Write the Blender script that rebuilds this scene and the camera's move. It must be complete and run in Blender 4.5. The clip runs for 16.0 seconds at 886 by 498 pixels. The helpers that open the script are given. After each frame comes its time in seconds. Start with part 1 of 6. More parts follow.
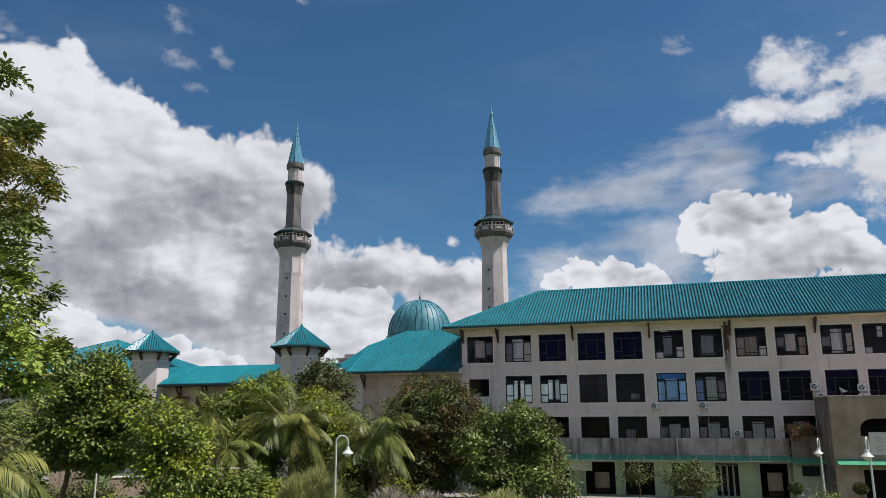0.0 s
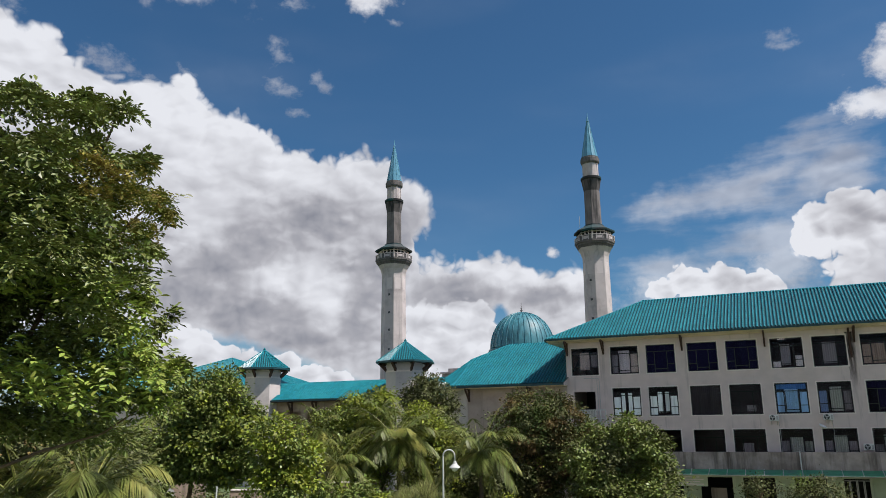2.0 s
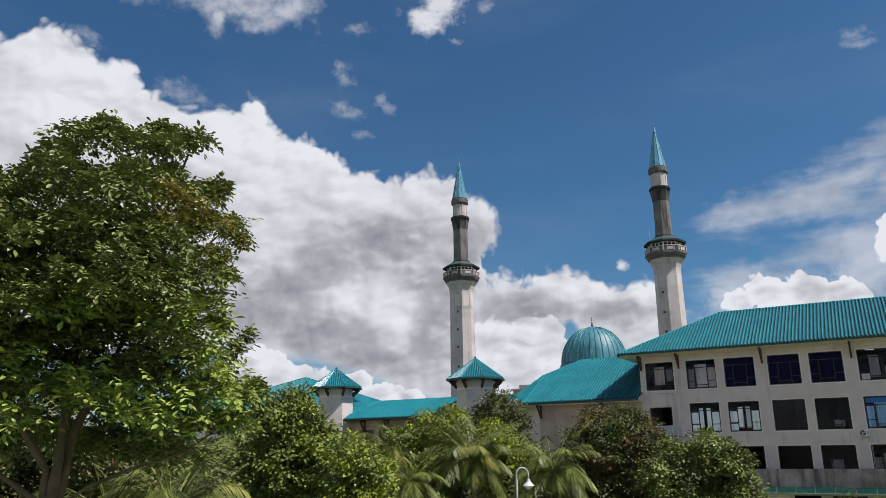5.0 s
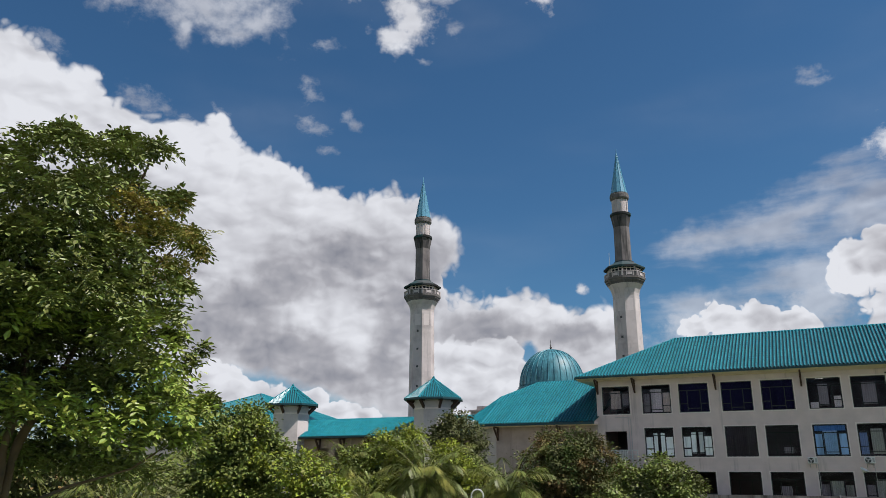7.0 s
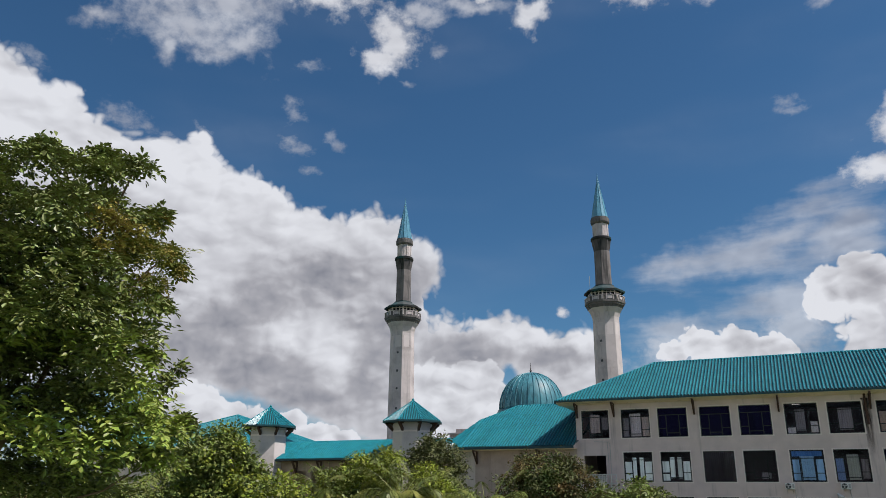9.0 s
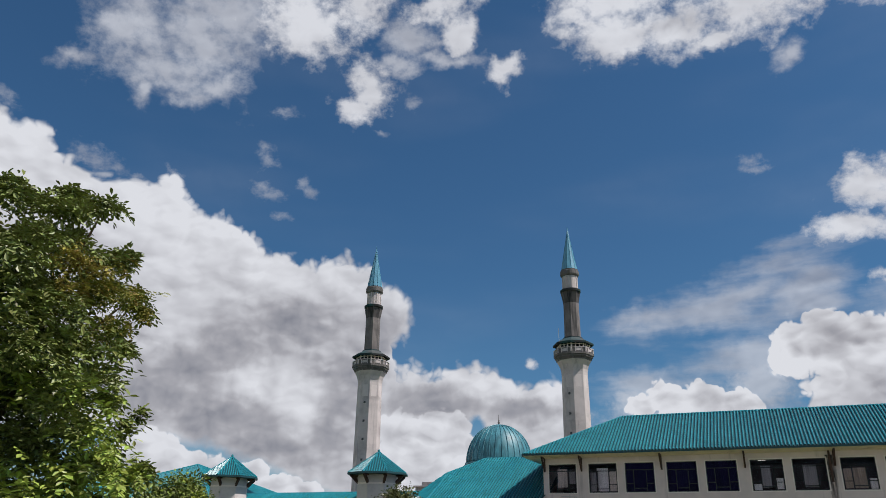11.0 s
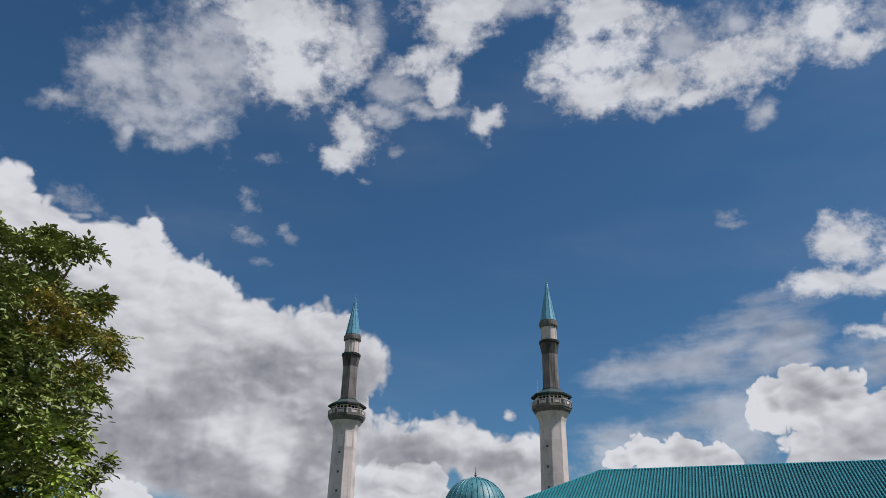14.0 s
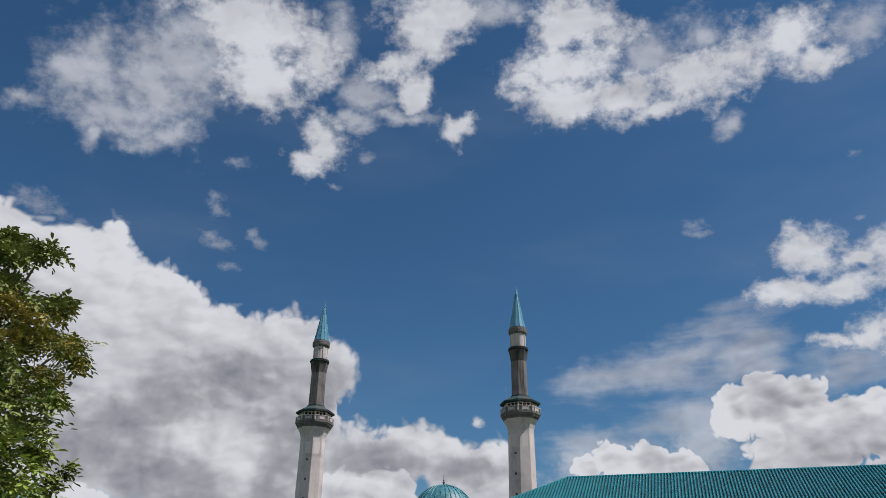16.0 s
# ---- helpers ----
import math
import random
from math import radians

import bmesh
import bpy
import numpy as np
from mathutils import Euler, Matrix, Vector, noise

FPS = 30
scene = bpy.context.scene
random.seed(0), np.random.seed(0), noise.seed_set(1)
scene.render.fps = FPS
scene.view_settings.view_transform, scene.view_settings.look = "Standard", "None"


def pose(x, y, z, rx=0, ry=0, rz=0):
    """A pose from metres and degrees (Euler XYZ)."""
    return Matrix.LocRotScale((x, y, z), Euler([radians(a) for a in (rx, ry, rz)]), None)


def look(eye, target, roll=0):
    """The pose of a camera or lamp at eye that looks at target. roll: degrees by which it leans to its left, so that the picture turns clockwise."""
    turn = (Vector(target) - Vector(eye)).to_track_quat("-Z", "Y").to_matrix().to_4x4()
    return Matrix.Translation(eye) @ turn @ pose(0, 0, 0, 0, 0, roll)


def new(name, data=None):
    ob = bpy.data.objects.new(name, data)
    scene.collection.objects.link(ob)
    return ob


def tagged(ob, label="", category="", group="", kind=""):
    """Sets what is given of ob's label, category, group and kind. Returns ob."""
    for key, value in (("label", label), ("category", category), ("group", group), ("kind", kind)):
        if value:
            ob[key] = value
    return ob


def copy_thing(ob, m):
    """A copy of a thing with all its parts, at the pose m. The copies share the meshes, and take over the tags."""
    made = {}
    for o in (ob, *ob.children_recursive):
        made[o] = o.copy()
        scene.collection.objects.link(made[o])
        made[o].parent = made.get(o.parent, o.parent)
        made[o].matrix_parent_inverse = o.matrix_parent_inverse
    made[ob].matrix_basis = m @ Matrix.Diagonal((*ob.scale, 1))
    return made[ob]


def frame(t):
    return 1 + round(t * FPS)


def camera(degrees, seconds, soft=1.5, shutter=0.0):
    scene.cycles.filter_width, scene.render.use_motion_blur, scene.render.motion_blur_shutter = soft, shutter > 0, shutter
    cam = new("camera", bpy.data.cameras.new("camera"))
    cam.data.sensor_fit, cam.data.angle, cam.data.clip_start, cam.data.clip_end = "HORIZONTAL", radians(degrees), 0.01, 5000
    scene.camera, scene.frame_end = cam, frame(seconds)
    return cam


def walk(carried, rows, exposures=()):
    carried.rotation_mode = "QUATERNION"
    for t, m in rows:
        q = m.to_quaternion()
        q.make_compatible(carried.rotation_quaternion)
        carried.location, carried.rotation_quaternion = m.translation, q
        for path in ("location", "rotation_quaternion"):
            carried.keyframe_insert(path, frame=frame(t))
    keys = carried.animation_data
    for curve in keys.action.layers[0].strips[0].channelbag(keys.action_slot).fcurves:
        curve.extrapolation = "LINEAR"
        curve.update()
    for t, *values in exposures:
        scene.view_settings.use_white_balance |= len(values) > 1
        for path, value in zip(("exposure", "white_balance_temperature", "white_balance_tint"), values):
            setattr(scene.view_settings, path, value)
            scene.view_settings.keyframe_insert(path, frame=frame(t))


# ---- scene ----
# A hand-held camera on an upper floor, turning where it stands; z = 0 is the campus lawn.
EYE_Z = 6.55
VIEW = (
    (0.0, 0.40, 12.42, 0.34), (0.5, 2.21, 12.84, 0.32), (1.0, 4.33, 13.01, 0.47), (1.5, 6.50, 13.22, 0.54),
    (2.0, 8.22, 13.49, 0.60), (2.5, 10.34, 13.80, 0.79), (3.0, 12.10, 13.97, 0.90), (3.5, 13.41, 14.17, 1.00),
    (4.0, 13.73, 14.37, 0.89), (6.5, 11.77, 15.83, 0.48), (7.0, 10.30, 16.26, -0.06), (7.5, 9.17, 16.52, -0.30),
    (8.0, 9.06, 16.70, -0.29), (8.5, 9.05, 17.01, -0.32), (9.0, 8.72, 17.92, -0.36), (11.5, 5.64, 22.54, -0.90),
    (12.0, 5.24, 23.34, -1.00), (12.5, 5.02, 23.95, -1.09), (13.0, 4.83, 24.45, -1.04), (13.5, 4.50, 24.94, -1.16),
    (14.0, 4.35, 25.42, -1.18), (14.5, 4.16, 25.75, -1.06), (15.0, 3.72, 25.88, -1.00), (15.5, 3.14, 25.91, -0.75),
    (16.0, 2.08, 25.96, -0.68),
)
cam = camera(61.0, 16.0, soft=0.5)
walk(cam, [(t, pose(0, 0, EYE_Z, 90 + pitch, roll, yaw)) for t, yaw, pitch, roll in VIEW], [(0.0, 0.20, 6400, 12), (3.0, 0.24, 6400, 12), (6.5, 0.19, 6400, 12), (9.0, 0.13, 6400, 12), (12.5, 0.03, 6400, 12), (16.0, -0.02, 6400, 12)])

# ---- sun and sky ----
SUN_AZ, SUN_EL = -99.0, 57.0


def heading(az):
    """Unit vector on the ground; azimuth in degrees to the left of +y."""
    return Vector((-math.sin(radians(az)), math.cos(radians(az)), 0))


sun = new("sun", bpy.data.lights.new("sun", "SUN"))
sun.data.energy, sun.data.angle, sun.data.color = 5.0, radians(0.6), (1.0, 0.955, 0.89)
to_sun = heading(SUN_AZ) * math.cos(radians(SUN_EL)) + Vector((0, 0, math.sin(radians(SUN_EL))))
sun.matrix_world = look(to_sun * 200, (0, 0, 0))

world = bpy.data.worlds.new("sky")
scene.world = world
world.use_nodes = True
wn, wl = world.node_tree.nodes, world.node_tree.links
wn.clear()


def wnode(kind, ins=(), operation=None, use_clamp=False, vector_type=None, interpolation_type=None):
    n = wn.new(kind)
    if operation:
        n.operation = operation
    if use_clamp:
        n.use_clamp = True
    if vector_type:
        n.vector_type = vector_type
    if interpolation_type:
        n.interpolation_type = interpolation_type
    for key, v in (ins.items() if isinstance(ins, dict) else enumerate(ins)):
        if isinstance(v, bpy.types.NodeSocket):
            wl.new(v, n.inputs[key])
        else:
            n.inputs[key].default_value = v
    return n


def wmath(op, a, b=0.0, c=0.0, clamp=False):
    return wnode("ShaderNodeMath", (a, b, c), operation=op, use_clamp=clamp).outputs[0]


def wvec(op, a, b=(0, 0, 0), s=1.0):
    n = wnode("ShaderNodeVectorMath", {0: a, 1: b}, operation=op)
    if op == "SCALE":
        n.inputs[3].default_value = s
    return n.outputs[1] if op == "LENGTH" else n.outputs[0]


def wnoise(vec, scale, detail, rough, lac=2.0):
    return wnode("ShaderNodeTexNoise", {"Vector": vec, "Scale": scale, "Detail": detail, "Roughness": rough, "Lacunarity": lac})


way = wnode("ShaderNodeTexCoord").outputs["Generated"]
sep = wnode("ShaderNodeSeparateXYZ", (way,))
w_az = wmath("MULTIPLY", wmath("ARCTAN2", wmath("MULTIPLY", sep.outputs[0], -1.0), sep.outputs[1]), 57.2958)
w_el = wmath("MULTIPLY", wmath("ARCSINE", sep.outputs[2]), 57.2958)
flat = wnode("ShaderNodeCombineXYZ", (w_az, w_el, 0.0)).outputs[0]
bend = wvec("SCALE", wvec("SUBTRACT", wnoise(way, 15.0, 2.0, 0.5).outputs["Color"], (0.5, 0.5, 0.5)), s=2.0)
curl = wvec("SCALE", wvec("SUBTRACT", wnoise(way, 46.0, 3.0, 0.55).outputs["Color"], (0.5, 0.5, 0.5)), s=1.3)
bent = wvec("ADD", wvec("ADD", flat, bend), curl)
crisp = wvec("ADD", wvec("ADD", flat, wvec("SCALE", bend, s=0.3)), wvec("SCALE", curl, s=0.6))
SUNWARD = (0.54, 0.0, 0.84)


def billows(vec, sizes=((7.0, 0.75), (17.0, 0.62), (39.0, 0.42), (86.0, 0.24))):
    """Rounded heads with creases between them, of several sizes."""
    total = None
    for scale, high in sizes:
        n = wmath("MULTIPLY", wmath("ABSOLUTE", wmath("SUBTRACT", wnoise(vec, scale, 0.0, 0.5).outputs[0], 0.5)), 2.0 * high)
        total = n if total is None else wmath("ADD", total, n)
    return total


swirl = wvec("ADD", way, wvec("SCALE", curl, s=0.006))
rise = billows(swirl)
SOFT = ((4.2, 1.15), (10.0, 0.66), (24.0, 0.30), (55.0, 0.15))
broad = wvec("MULTIPLY", swirl, (0.85, 0.85, 1.5))
slope = wmath("SUBTRACT", billows(broad, SOFT), billows(wvec("ADD", broad, tuple(0.014 * c for c in SUNWARD)), SOFT))
banks = {"cum": None, "thin": None, "veil": None, "top": None, "grey": None, "pale": None, "gap": None, "film": None}


def cloud(kind, az, el, wide, high, lean=0.0):
    """One lump of a cloud bank: an ellipse in azimuth and elevation, leaning up to the right."""
    d = wvec("SUBTRACT", bent if kind in ("top", "film", "grey", "pale", "veil") and wide > 1.2 else crisp, (az, el, 0))
    if lean:
        c, k = math.cos(radians(lean)), math.sin(radians(lean))
        along = wnode("ShaderNodeVectorMath", {0: d, 1: (-c / wide, k / wide, 0)}, operation="DOT_PRODUCT").outputs["Value"]
        across = wnode("ShaderNodeVectorMath", {0: d, 1: (k / high, c / high, 0)}, operation="DOT_PRODUCT").outputs["Value"]
        d = wmath("SQRT", wmath("MULTIPLY_ADD", along, along, wmath("MULTIPLY", across, across)))
    else:
        d = wvec("LENGTH", wvec("MULTIPLY", d, (1 / wide, 1 / high, 0)))
    if banks[kind] is None:
        banks[kind] = wmath("MINIMUM", d, 9.0)
    else:
        banks[kind] = wmath("SMOOTH_MIN", banks[kind], d, 0.25)


def step(value, lo, hi, most=1.0):
    """Smooth step: 0 at lo, most at hi."""
    return wnode("ShaderNodeMapRange", {"Value": value, "From Min": lo, "From Max": hi, "To Max": most}, interpolation_type="SMOOTHSTEP").outputs[0]


def profile(value, lo, hi, stops, span):
    """A height in degrees that follows value from lo to hi through stops of (value, height)."""
    ramp = wnode("ShaderNodeValToRGB", (wmath("DIVIDE", wmath("SUBTRACT", value, lo), hi - lo),))
    e = ramp.color_ramp.elements
    while len(e) < len(stops):
        e.new(0.5)
    for k, (at, h) in enumerate(sorted(stops)):
        e[k].position, e[k].color = (at - lo) / (hi - lo), (h / span, h / span, h / span, 1)
    return wmath("MULTIPLY", ramp.outputs[0], span)


# the great bank: its top line over azimuth, and its flat grey base
BANK_TOP = ((60, 22.0), (52, 26.0), (46.6, 26.6), (43.2, 27.8), (40, 26.9), (37.3, 26.6), (36.4, 25.3), (33.3, 24.1), (30.8, 24.0), (28.2, 24.9), (26.3, 23.3), (23.8, 22.5), (21.6, 21.4),
            (18.5, 20.3), (16.5, 20.3), (15.0, 20.7), (14.1, 20.5), (13.0, 19.8), (11.4, 18.6), (10.7, 16.6), (10.4, 13.2), (10.0, 12.4), (8.4, 12.2), (6.2, 12.4), (4.0, 12.9), (2.3, 12.7), (0.6, 11.8), (-1.3, 11.6), (-2.6, 11.1), (-3.4, 9.8), (-4.2, 8.1), (-6.0, 3.0))
edge = wnode("ShaderNodeSeparateXYZ", (crisp,))
above = wmath("SUBTRACT", edge.outputs[1], profile(edge.outputs[0], -6.0, 60.0, BANK_TOP, 50.0))
above = wmath("SUBTRACT", above, wmath("MULTIPLY", wmath("SUBTRACT", rise, 0.30), 2.2))
nose = wvec("LENGTH", wvec("MULTIPLY", wvec("SUBTRACT", crisp, (11.2, 16.5, 0)), (1 / 2.2, 1 / 2.0, 0)))
above = wmath("SMOOTH_MIN", above, wmath("SUBTRACT", wmath("MULTIPLY", wmath("SUBTRACT", nose, 1.0), 2.0), wmath("MULTIPLY", wmath("SUBTRACT", rise, 0.30), 1.6)), 0.4)
base = wmath("SUBTRACT", edge.outputs[1], wmath("MINIMUM", wmath("ADD", wmath("MULTIPLY", wmath("SUBTRACT", edge.outputs[0], 13.1), 0.37), 2.7), 6.5))
cloud("cum", 27.9, 5.5, 1.5, 1.8)
cloud("cum", 25.8, 5.2, 1.8, 1.6)
cloud("cum", 23.8, 5.1, 1.6, 1.4)
cloud("cum", 22.3, 4.9, 1.1, 1.3)
cloud("cum", 19.9, 4.9, 1.1, 1.0)
cloud("cum", 18.3, 4.0, 1.5, 0.7)
cloud("cum", 16.3, 3.7, 1.0, 0.5)
cloud("cum", 26.4, 3.7, 2.8, 1.1)
cloud("cum", 9.5, 7.9, 1.7, 1.8)
cloud("cum", 7.4, 7.9, 1.9, 1.8)
cloud("cum", 5.5, 7.5, 1.4, 1.9)
cloud("cum", 8.2, 5.6, 2.9, 1.9)
cloud("cum", 4.4, 7.1, 0.5, 0.9)
cloud("cum", -8.4, 9.7, 1.1, 0.9)
cloud("cum", -10.3, 10.1, 1.4, 1.1)
cloud("cum", -13.0, 10.0, 1.4, 1.6)
cloud("cum", -15.2, 9.6, 1.6, 1.0)
cloud("cum", -11.9, 8.3, 4.6, 1.3)
cloud("cum", -18.8, 13.0, 1.3, 1.5)
cloud("film", -17.2, 11.2, 2.8, 2.4)
cloud("film", -12.0, 8.6, 6.0, 1.7)
cloud("film", -7.6, 9.6, 1.6, 1.4)
cloud("cum", -21.5, 13.5, 2.3, 2.2)
cloud("cum", -23.8, 13.4, 1.7, 2.3)
cloud("cum", -26.0, 11.8, 2.0, 1.9)
cloud("cum", -28.2, 10.8, 1.7, 2.1)
cloud("cum", -29.7, 9.2, 1.5, 1.7)
cloud("cum", -28.6, 8.4, 2.6, 1.3)
cloud("cum", -23.3, 10.0, 4.6, 2.6)
cloud("top", -25.9, 23.5, 2.3, 1.5)
cloud("top", -24.1, 20.7, 2.1, 0.9)
cloud("top", -27.5, 20.5, 2.3, 1.0)
cloud("top", -28.9, 22.1, 1.6, 0.8)
cloud("top", -31.0, 21.9, 1.9, 2.0)
cloud("top", -33.3, 22.3, 1.9, 1.7)
cloud("top", -26.5, 17.0, 1.3, 0.5)
cloud("top", -28.5, 17.1, 1.4, 1.1)
cloud("top", -30.9, 16.5, 2.0, 2.3)
cloud("top", -33.1, 15.8, 1.9, 2.1)
cloud("veil", -15.8, 17.3, 7.9, 1.6, 17)
cloud("veil", -9.7, 16.2, 3.9, 0.9, 8)
cloud("veil", -20.6, 17.2, 3.1, 2.4, 20)
cloud("veil", -16.7, 12.7, 4.4, 2.1)
cloud("veil", -9.1, 11.0, 3.8, 1.3)
cloud("veil", -27.2, 15.2, 3.9, 1.5)
cloud("top", -0.3, 13.0, 0.42, 0.4)
cloud("thin", 20.7, 25.0, 1.0, 0.6)
cloud("thin", 17.5, 25.5, 0.6, 0.5)
cloud("thin", 19.8, 23.4, 0.8, 0.3)
cloud("thin", -18.5, 25.8, 1.3, 0.4, -8)
cloud("thin", 32.4, 25.1, 1.0, 0.6)
cloud("thin", 21.4, 27.6, 1.0, 0.8)
cloud("thin", 31.0, 24.7, 0.6, 0.3)
cloud("thin", 34.0, 25.3, 2.3, 0.8, -10)
cloud("thin", 41.1, 28.1, 1.1, 0.5, -20)
cloud("thin", 28.4, 25.5, 0.9, 0.4, -30)
cloud("film", 32.7, 35.2, 3.0, 2.7)
cloud("film", 28.6, 35.0, 4.7, 3.0)
cloud("film", 26.0, 37.6, 5.0, 2.6)
cloud("film", 25.6, 39.6, 3.0, 1.4)
cloud("film", 36.8, 31.4, 1.4, 0.55, 15)
cloud("top", 19.1, 40.6, 5.6, 2.9)
cloud("top", 19.0, 37.3, 4.7, 2.2)
cloud("top", 14.6, 39.2, 2.6, 2.8)
cloud("top", 23.4, 41.4, 4.9, 1.5)
cloud("film", 30.1, 32.3, 2.4, 1.5)
cloud("film", 31.6, 30.7, 0.5, 0.8)
cloud("film", 26.1, 32.0, 2.6, 1.0, 15)
cloud("film", 12.8, 41.4, 1.6, 2.4)
cloud("top", 13.2, 33.5, 2.2, 1.9, 45)
cloud("top", 14.7, 31.7, 1.4, 1.0)
cloud("film", 11.1, 35.2, 2.0, 0.6)
cloud("top", 4.1, 43.1, 5.3, 2.4)
cloud("top", 7.7, 39.3, 2.6, 1.1, 15)
cloud("top", 5.2, 37.4, 1.4, 1.4)
cloud("film", 9.7, 37.2, 2.1, 1.2)
cloud("film", 6.4, 35.9, 3.1, 0.6)
cloud("top", 1.2, 35.2, 1.5, 1.0)
cloud("film", -1.6, 43.5, 3.4, 1.0)
cloud("top", -9.4, 38.8, 5.2, 2.2)
cloud("top", -8.7, 36.9, 4.3, 1.7)
cloud("top", -9.3, 42.2, 3.5, 1.8)
cloud("top", -13.8, 36.7, 3.4, 1.9)
cloud("top", -17.0, 34.9, 2.1, 0.6)
cloud("top", -19.5, 36.9, 2.6, 1.9)
cloud("top", -23.7, 37.6, 3.1, 1.9)
cloud("top", -28.2, 37.6, 3.1, 1.8)
cloud("top", -29.9, 35.8, 1.8, 1.0)
cloud("film", -33.7, 37.1, 2.2, 1.4)
cloud("film", -22.2, 33.1, 1.0, 0.7, 30)
cloud("film", -21.3, 39.7, 1.9, 1.3)
cloud("film", -16.6, 38.7, 2.4, 1.4)
cloud("thin", 21.4, 25.4, 1.1, 0.6)
cloud("thin", 21.7, 28.4, 0.6, 0.5)
cloud("thin", 18.3, 26.1, 0.7, 0.5)
cloud("thin", 34.7, 25.4, 1.8, 0.7, -12)
cloud("thin", 36.2, 31.8, 1.7, 1.0, 15)
cloud("thin", 9.3, 32.6, 0.8, 0.7)
cloud("thin", 20.3, 31.0, 1.4, 0.4)
cloud("thin", -18.3, 26.5, 1.1, 0.4, -8)
cloud("thin", -30.6, 29.2, 0.4, 0.3)
cloud("thin", 12.1, 30.3, 0.6, 0.3)
cloud("thin", -29.8, 24.9, 0.5, 0.2)
cloud("grey", 25.1, 12.2, 4.2, 1.6)
cloud("grey", 23.3, 8.7, 5.6, 1.5, -12)
cloud("grey", 18.2, 6.4, 4.7, 1.5, -15)
cloud("grey", 27.4, 9.6, 2.4, 1.6)
cloud("grey", 18.3, 15.7, 5.7, 1.9)
cloud("grey", 14.1, 8.0, 1.9, 2.6)
cloud("grey", 21.7, 14.0, 3.4, 1.3)
cloud("grey", 11.1, 15.7, 1.8, 1.7)
cloud("grey", 6.9, 10.5, 3.0, 1.1)
cloud("grey", -26.5, 9.4, 5.0, 1.8)
cloud("grey", 0.1, 9.7, 2.1, 0.8)
cloud("grey", 14.3, 12.3, 2.6, 1.7)
cloud("grey", 41.8, 18.0, 2.1, 1.5)
cloud("grey", -24.3, 9.6, 5.2, 1.7)
cloud("grey", -21.0, 11.6, 2.6, 1.2)
cloud("grey", -26.8, 11.2, 2.2, 1.0)
cloud("grey", -14.4, 9.3, 2.4, 0.6)
cloud("grey", -29.1, 9.6, 1.7, 1.5)
cloud("grey", 6.5, 6.0, 2.5, 0.9)
cloud("grey", 24.7, 4.3, 2.5, 0.7)
cloud("grey", -13.8, 36.5, 2.5, 1.0)
cloud("gap", 3.8, 8.5, 0.6, 0.75)
cloud("pale", 17.1, 10.2, 1.6, 2.3)
cloud("pale", 26.3, 13.5, 2.1, 0.9)
cloud("pale", 21.0, 11.1, 1.5, 1.2)
cloud("pale", 27.6, 21.2, 4.7, 3.7, -20)
cloud("pale", 41.0, 23.8, 5.0, 3.7)
cloud("pale", 2.5, 11.6, 2.6, 0.9)
cloud("pale", -2.1, 10.9, 1.6, 0.9)
cloud("pale", 19.6, 18.7, 2.7, 1.7, -25)
cloud("pale", -9.5, 39.0, 4.2, 2.0)
cloud("pale", 18.7, 38.6, 4.0, 2.4)
cloud("pale", -28.2, 37.6, 2.5, 1.4)
cloud("pale", -12.7, 36.0, 3.9, 0.7)
fine = wnoise(way, 24.0, 8.0, 0.56)
puff = wnoise(way, 7.5, 4.0, 0.46)
c_big = wmath("MULTIPLY", step(above, 0.30, -0.45), step(wmath("ADD", base, wmath("MULTIPLY", wmath("SUBTRACT", fine.outputs[0], 0.5), 1.5)), -0.4, 0.9))
c_big = wmath("MULTIPLY", c_big, step(wmath("ADD", banks["gap"], wmath("MULTIPLY", wmath("SUBTRACT", fine.outputs[0], 0.5), 2.2)), 0.4, 1.4))
c_cum = step(wmath("SUBTRACT", banks["cum"], wmath("MULTIPLY", wmath("SUBTRACT", rise, 0.30), 1.05)), 1.0, 0.84)
wisp = wnoise(way, 16.0, 7.0, 0.56, 2.2)
shred = wnoise(wvec("MULTIPLY", way, (1.0, 1.0, 1.4)), 60.0, 5.0, 0.6, 2.2)
ragged = wmath("ADD", wmath("MULTIPLY", wmath("SUBTRACT", wisp.outputs[0], 0.5), 3.0), wmath("MULTIPLY", wmath("SUBTRACT", shred.outputs[0], 0.5), 1.5))
c_top = wmath("MAXIMUM", step(wmath("ADD", banks["top"], wmath("MULTIPLY", ragged, step(banks["top"], -1.3, 0.9))), 1.5, 0.3, 0.95), step(wmath("ADD", banks["film"], ragged), 1.75, 0.0, 0.66))
c_thin = step(wmath("ADD", banks["thin"], wmath("MULTIPLY", wmath("SUBTRACT", shred.outputs[0], 0.5), 3.2)), 1.35, -0.5, 0.44)
combed = wnode("ShaderNodeMapping", (flat,), vector_type="POINT")
combed.inputs["Rotation"].default_value, combed.inputs["Scale"].default_value = (0, 0, radians(20)), (0.10, 0.42, 1.0)
strand = wnoise(wvec("ADD", combed.outputs[0], wvec("SCALE", curl, s=0.12)), 1.0, 7.0, 0.55).outputs[0]
c_veil = step(wmath("ADD", banks["veil"], wmath("MULTIPLY", wmath("SUBTRACT", strand, 0.5), 3.2)), 1.45, 0.1, 0.60)
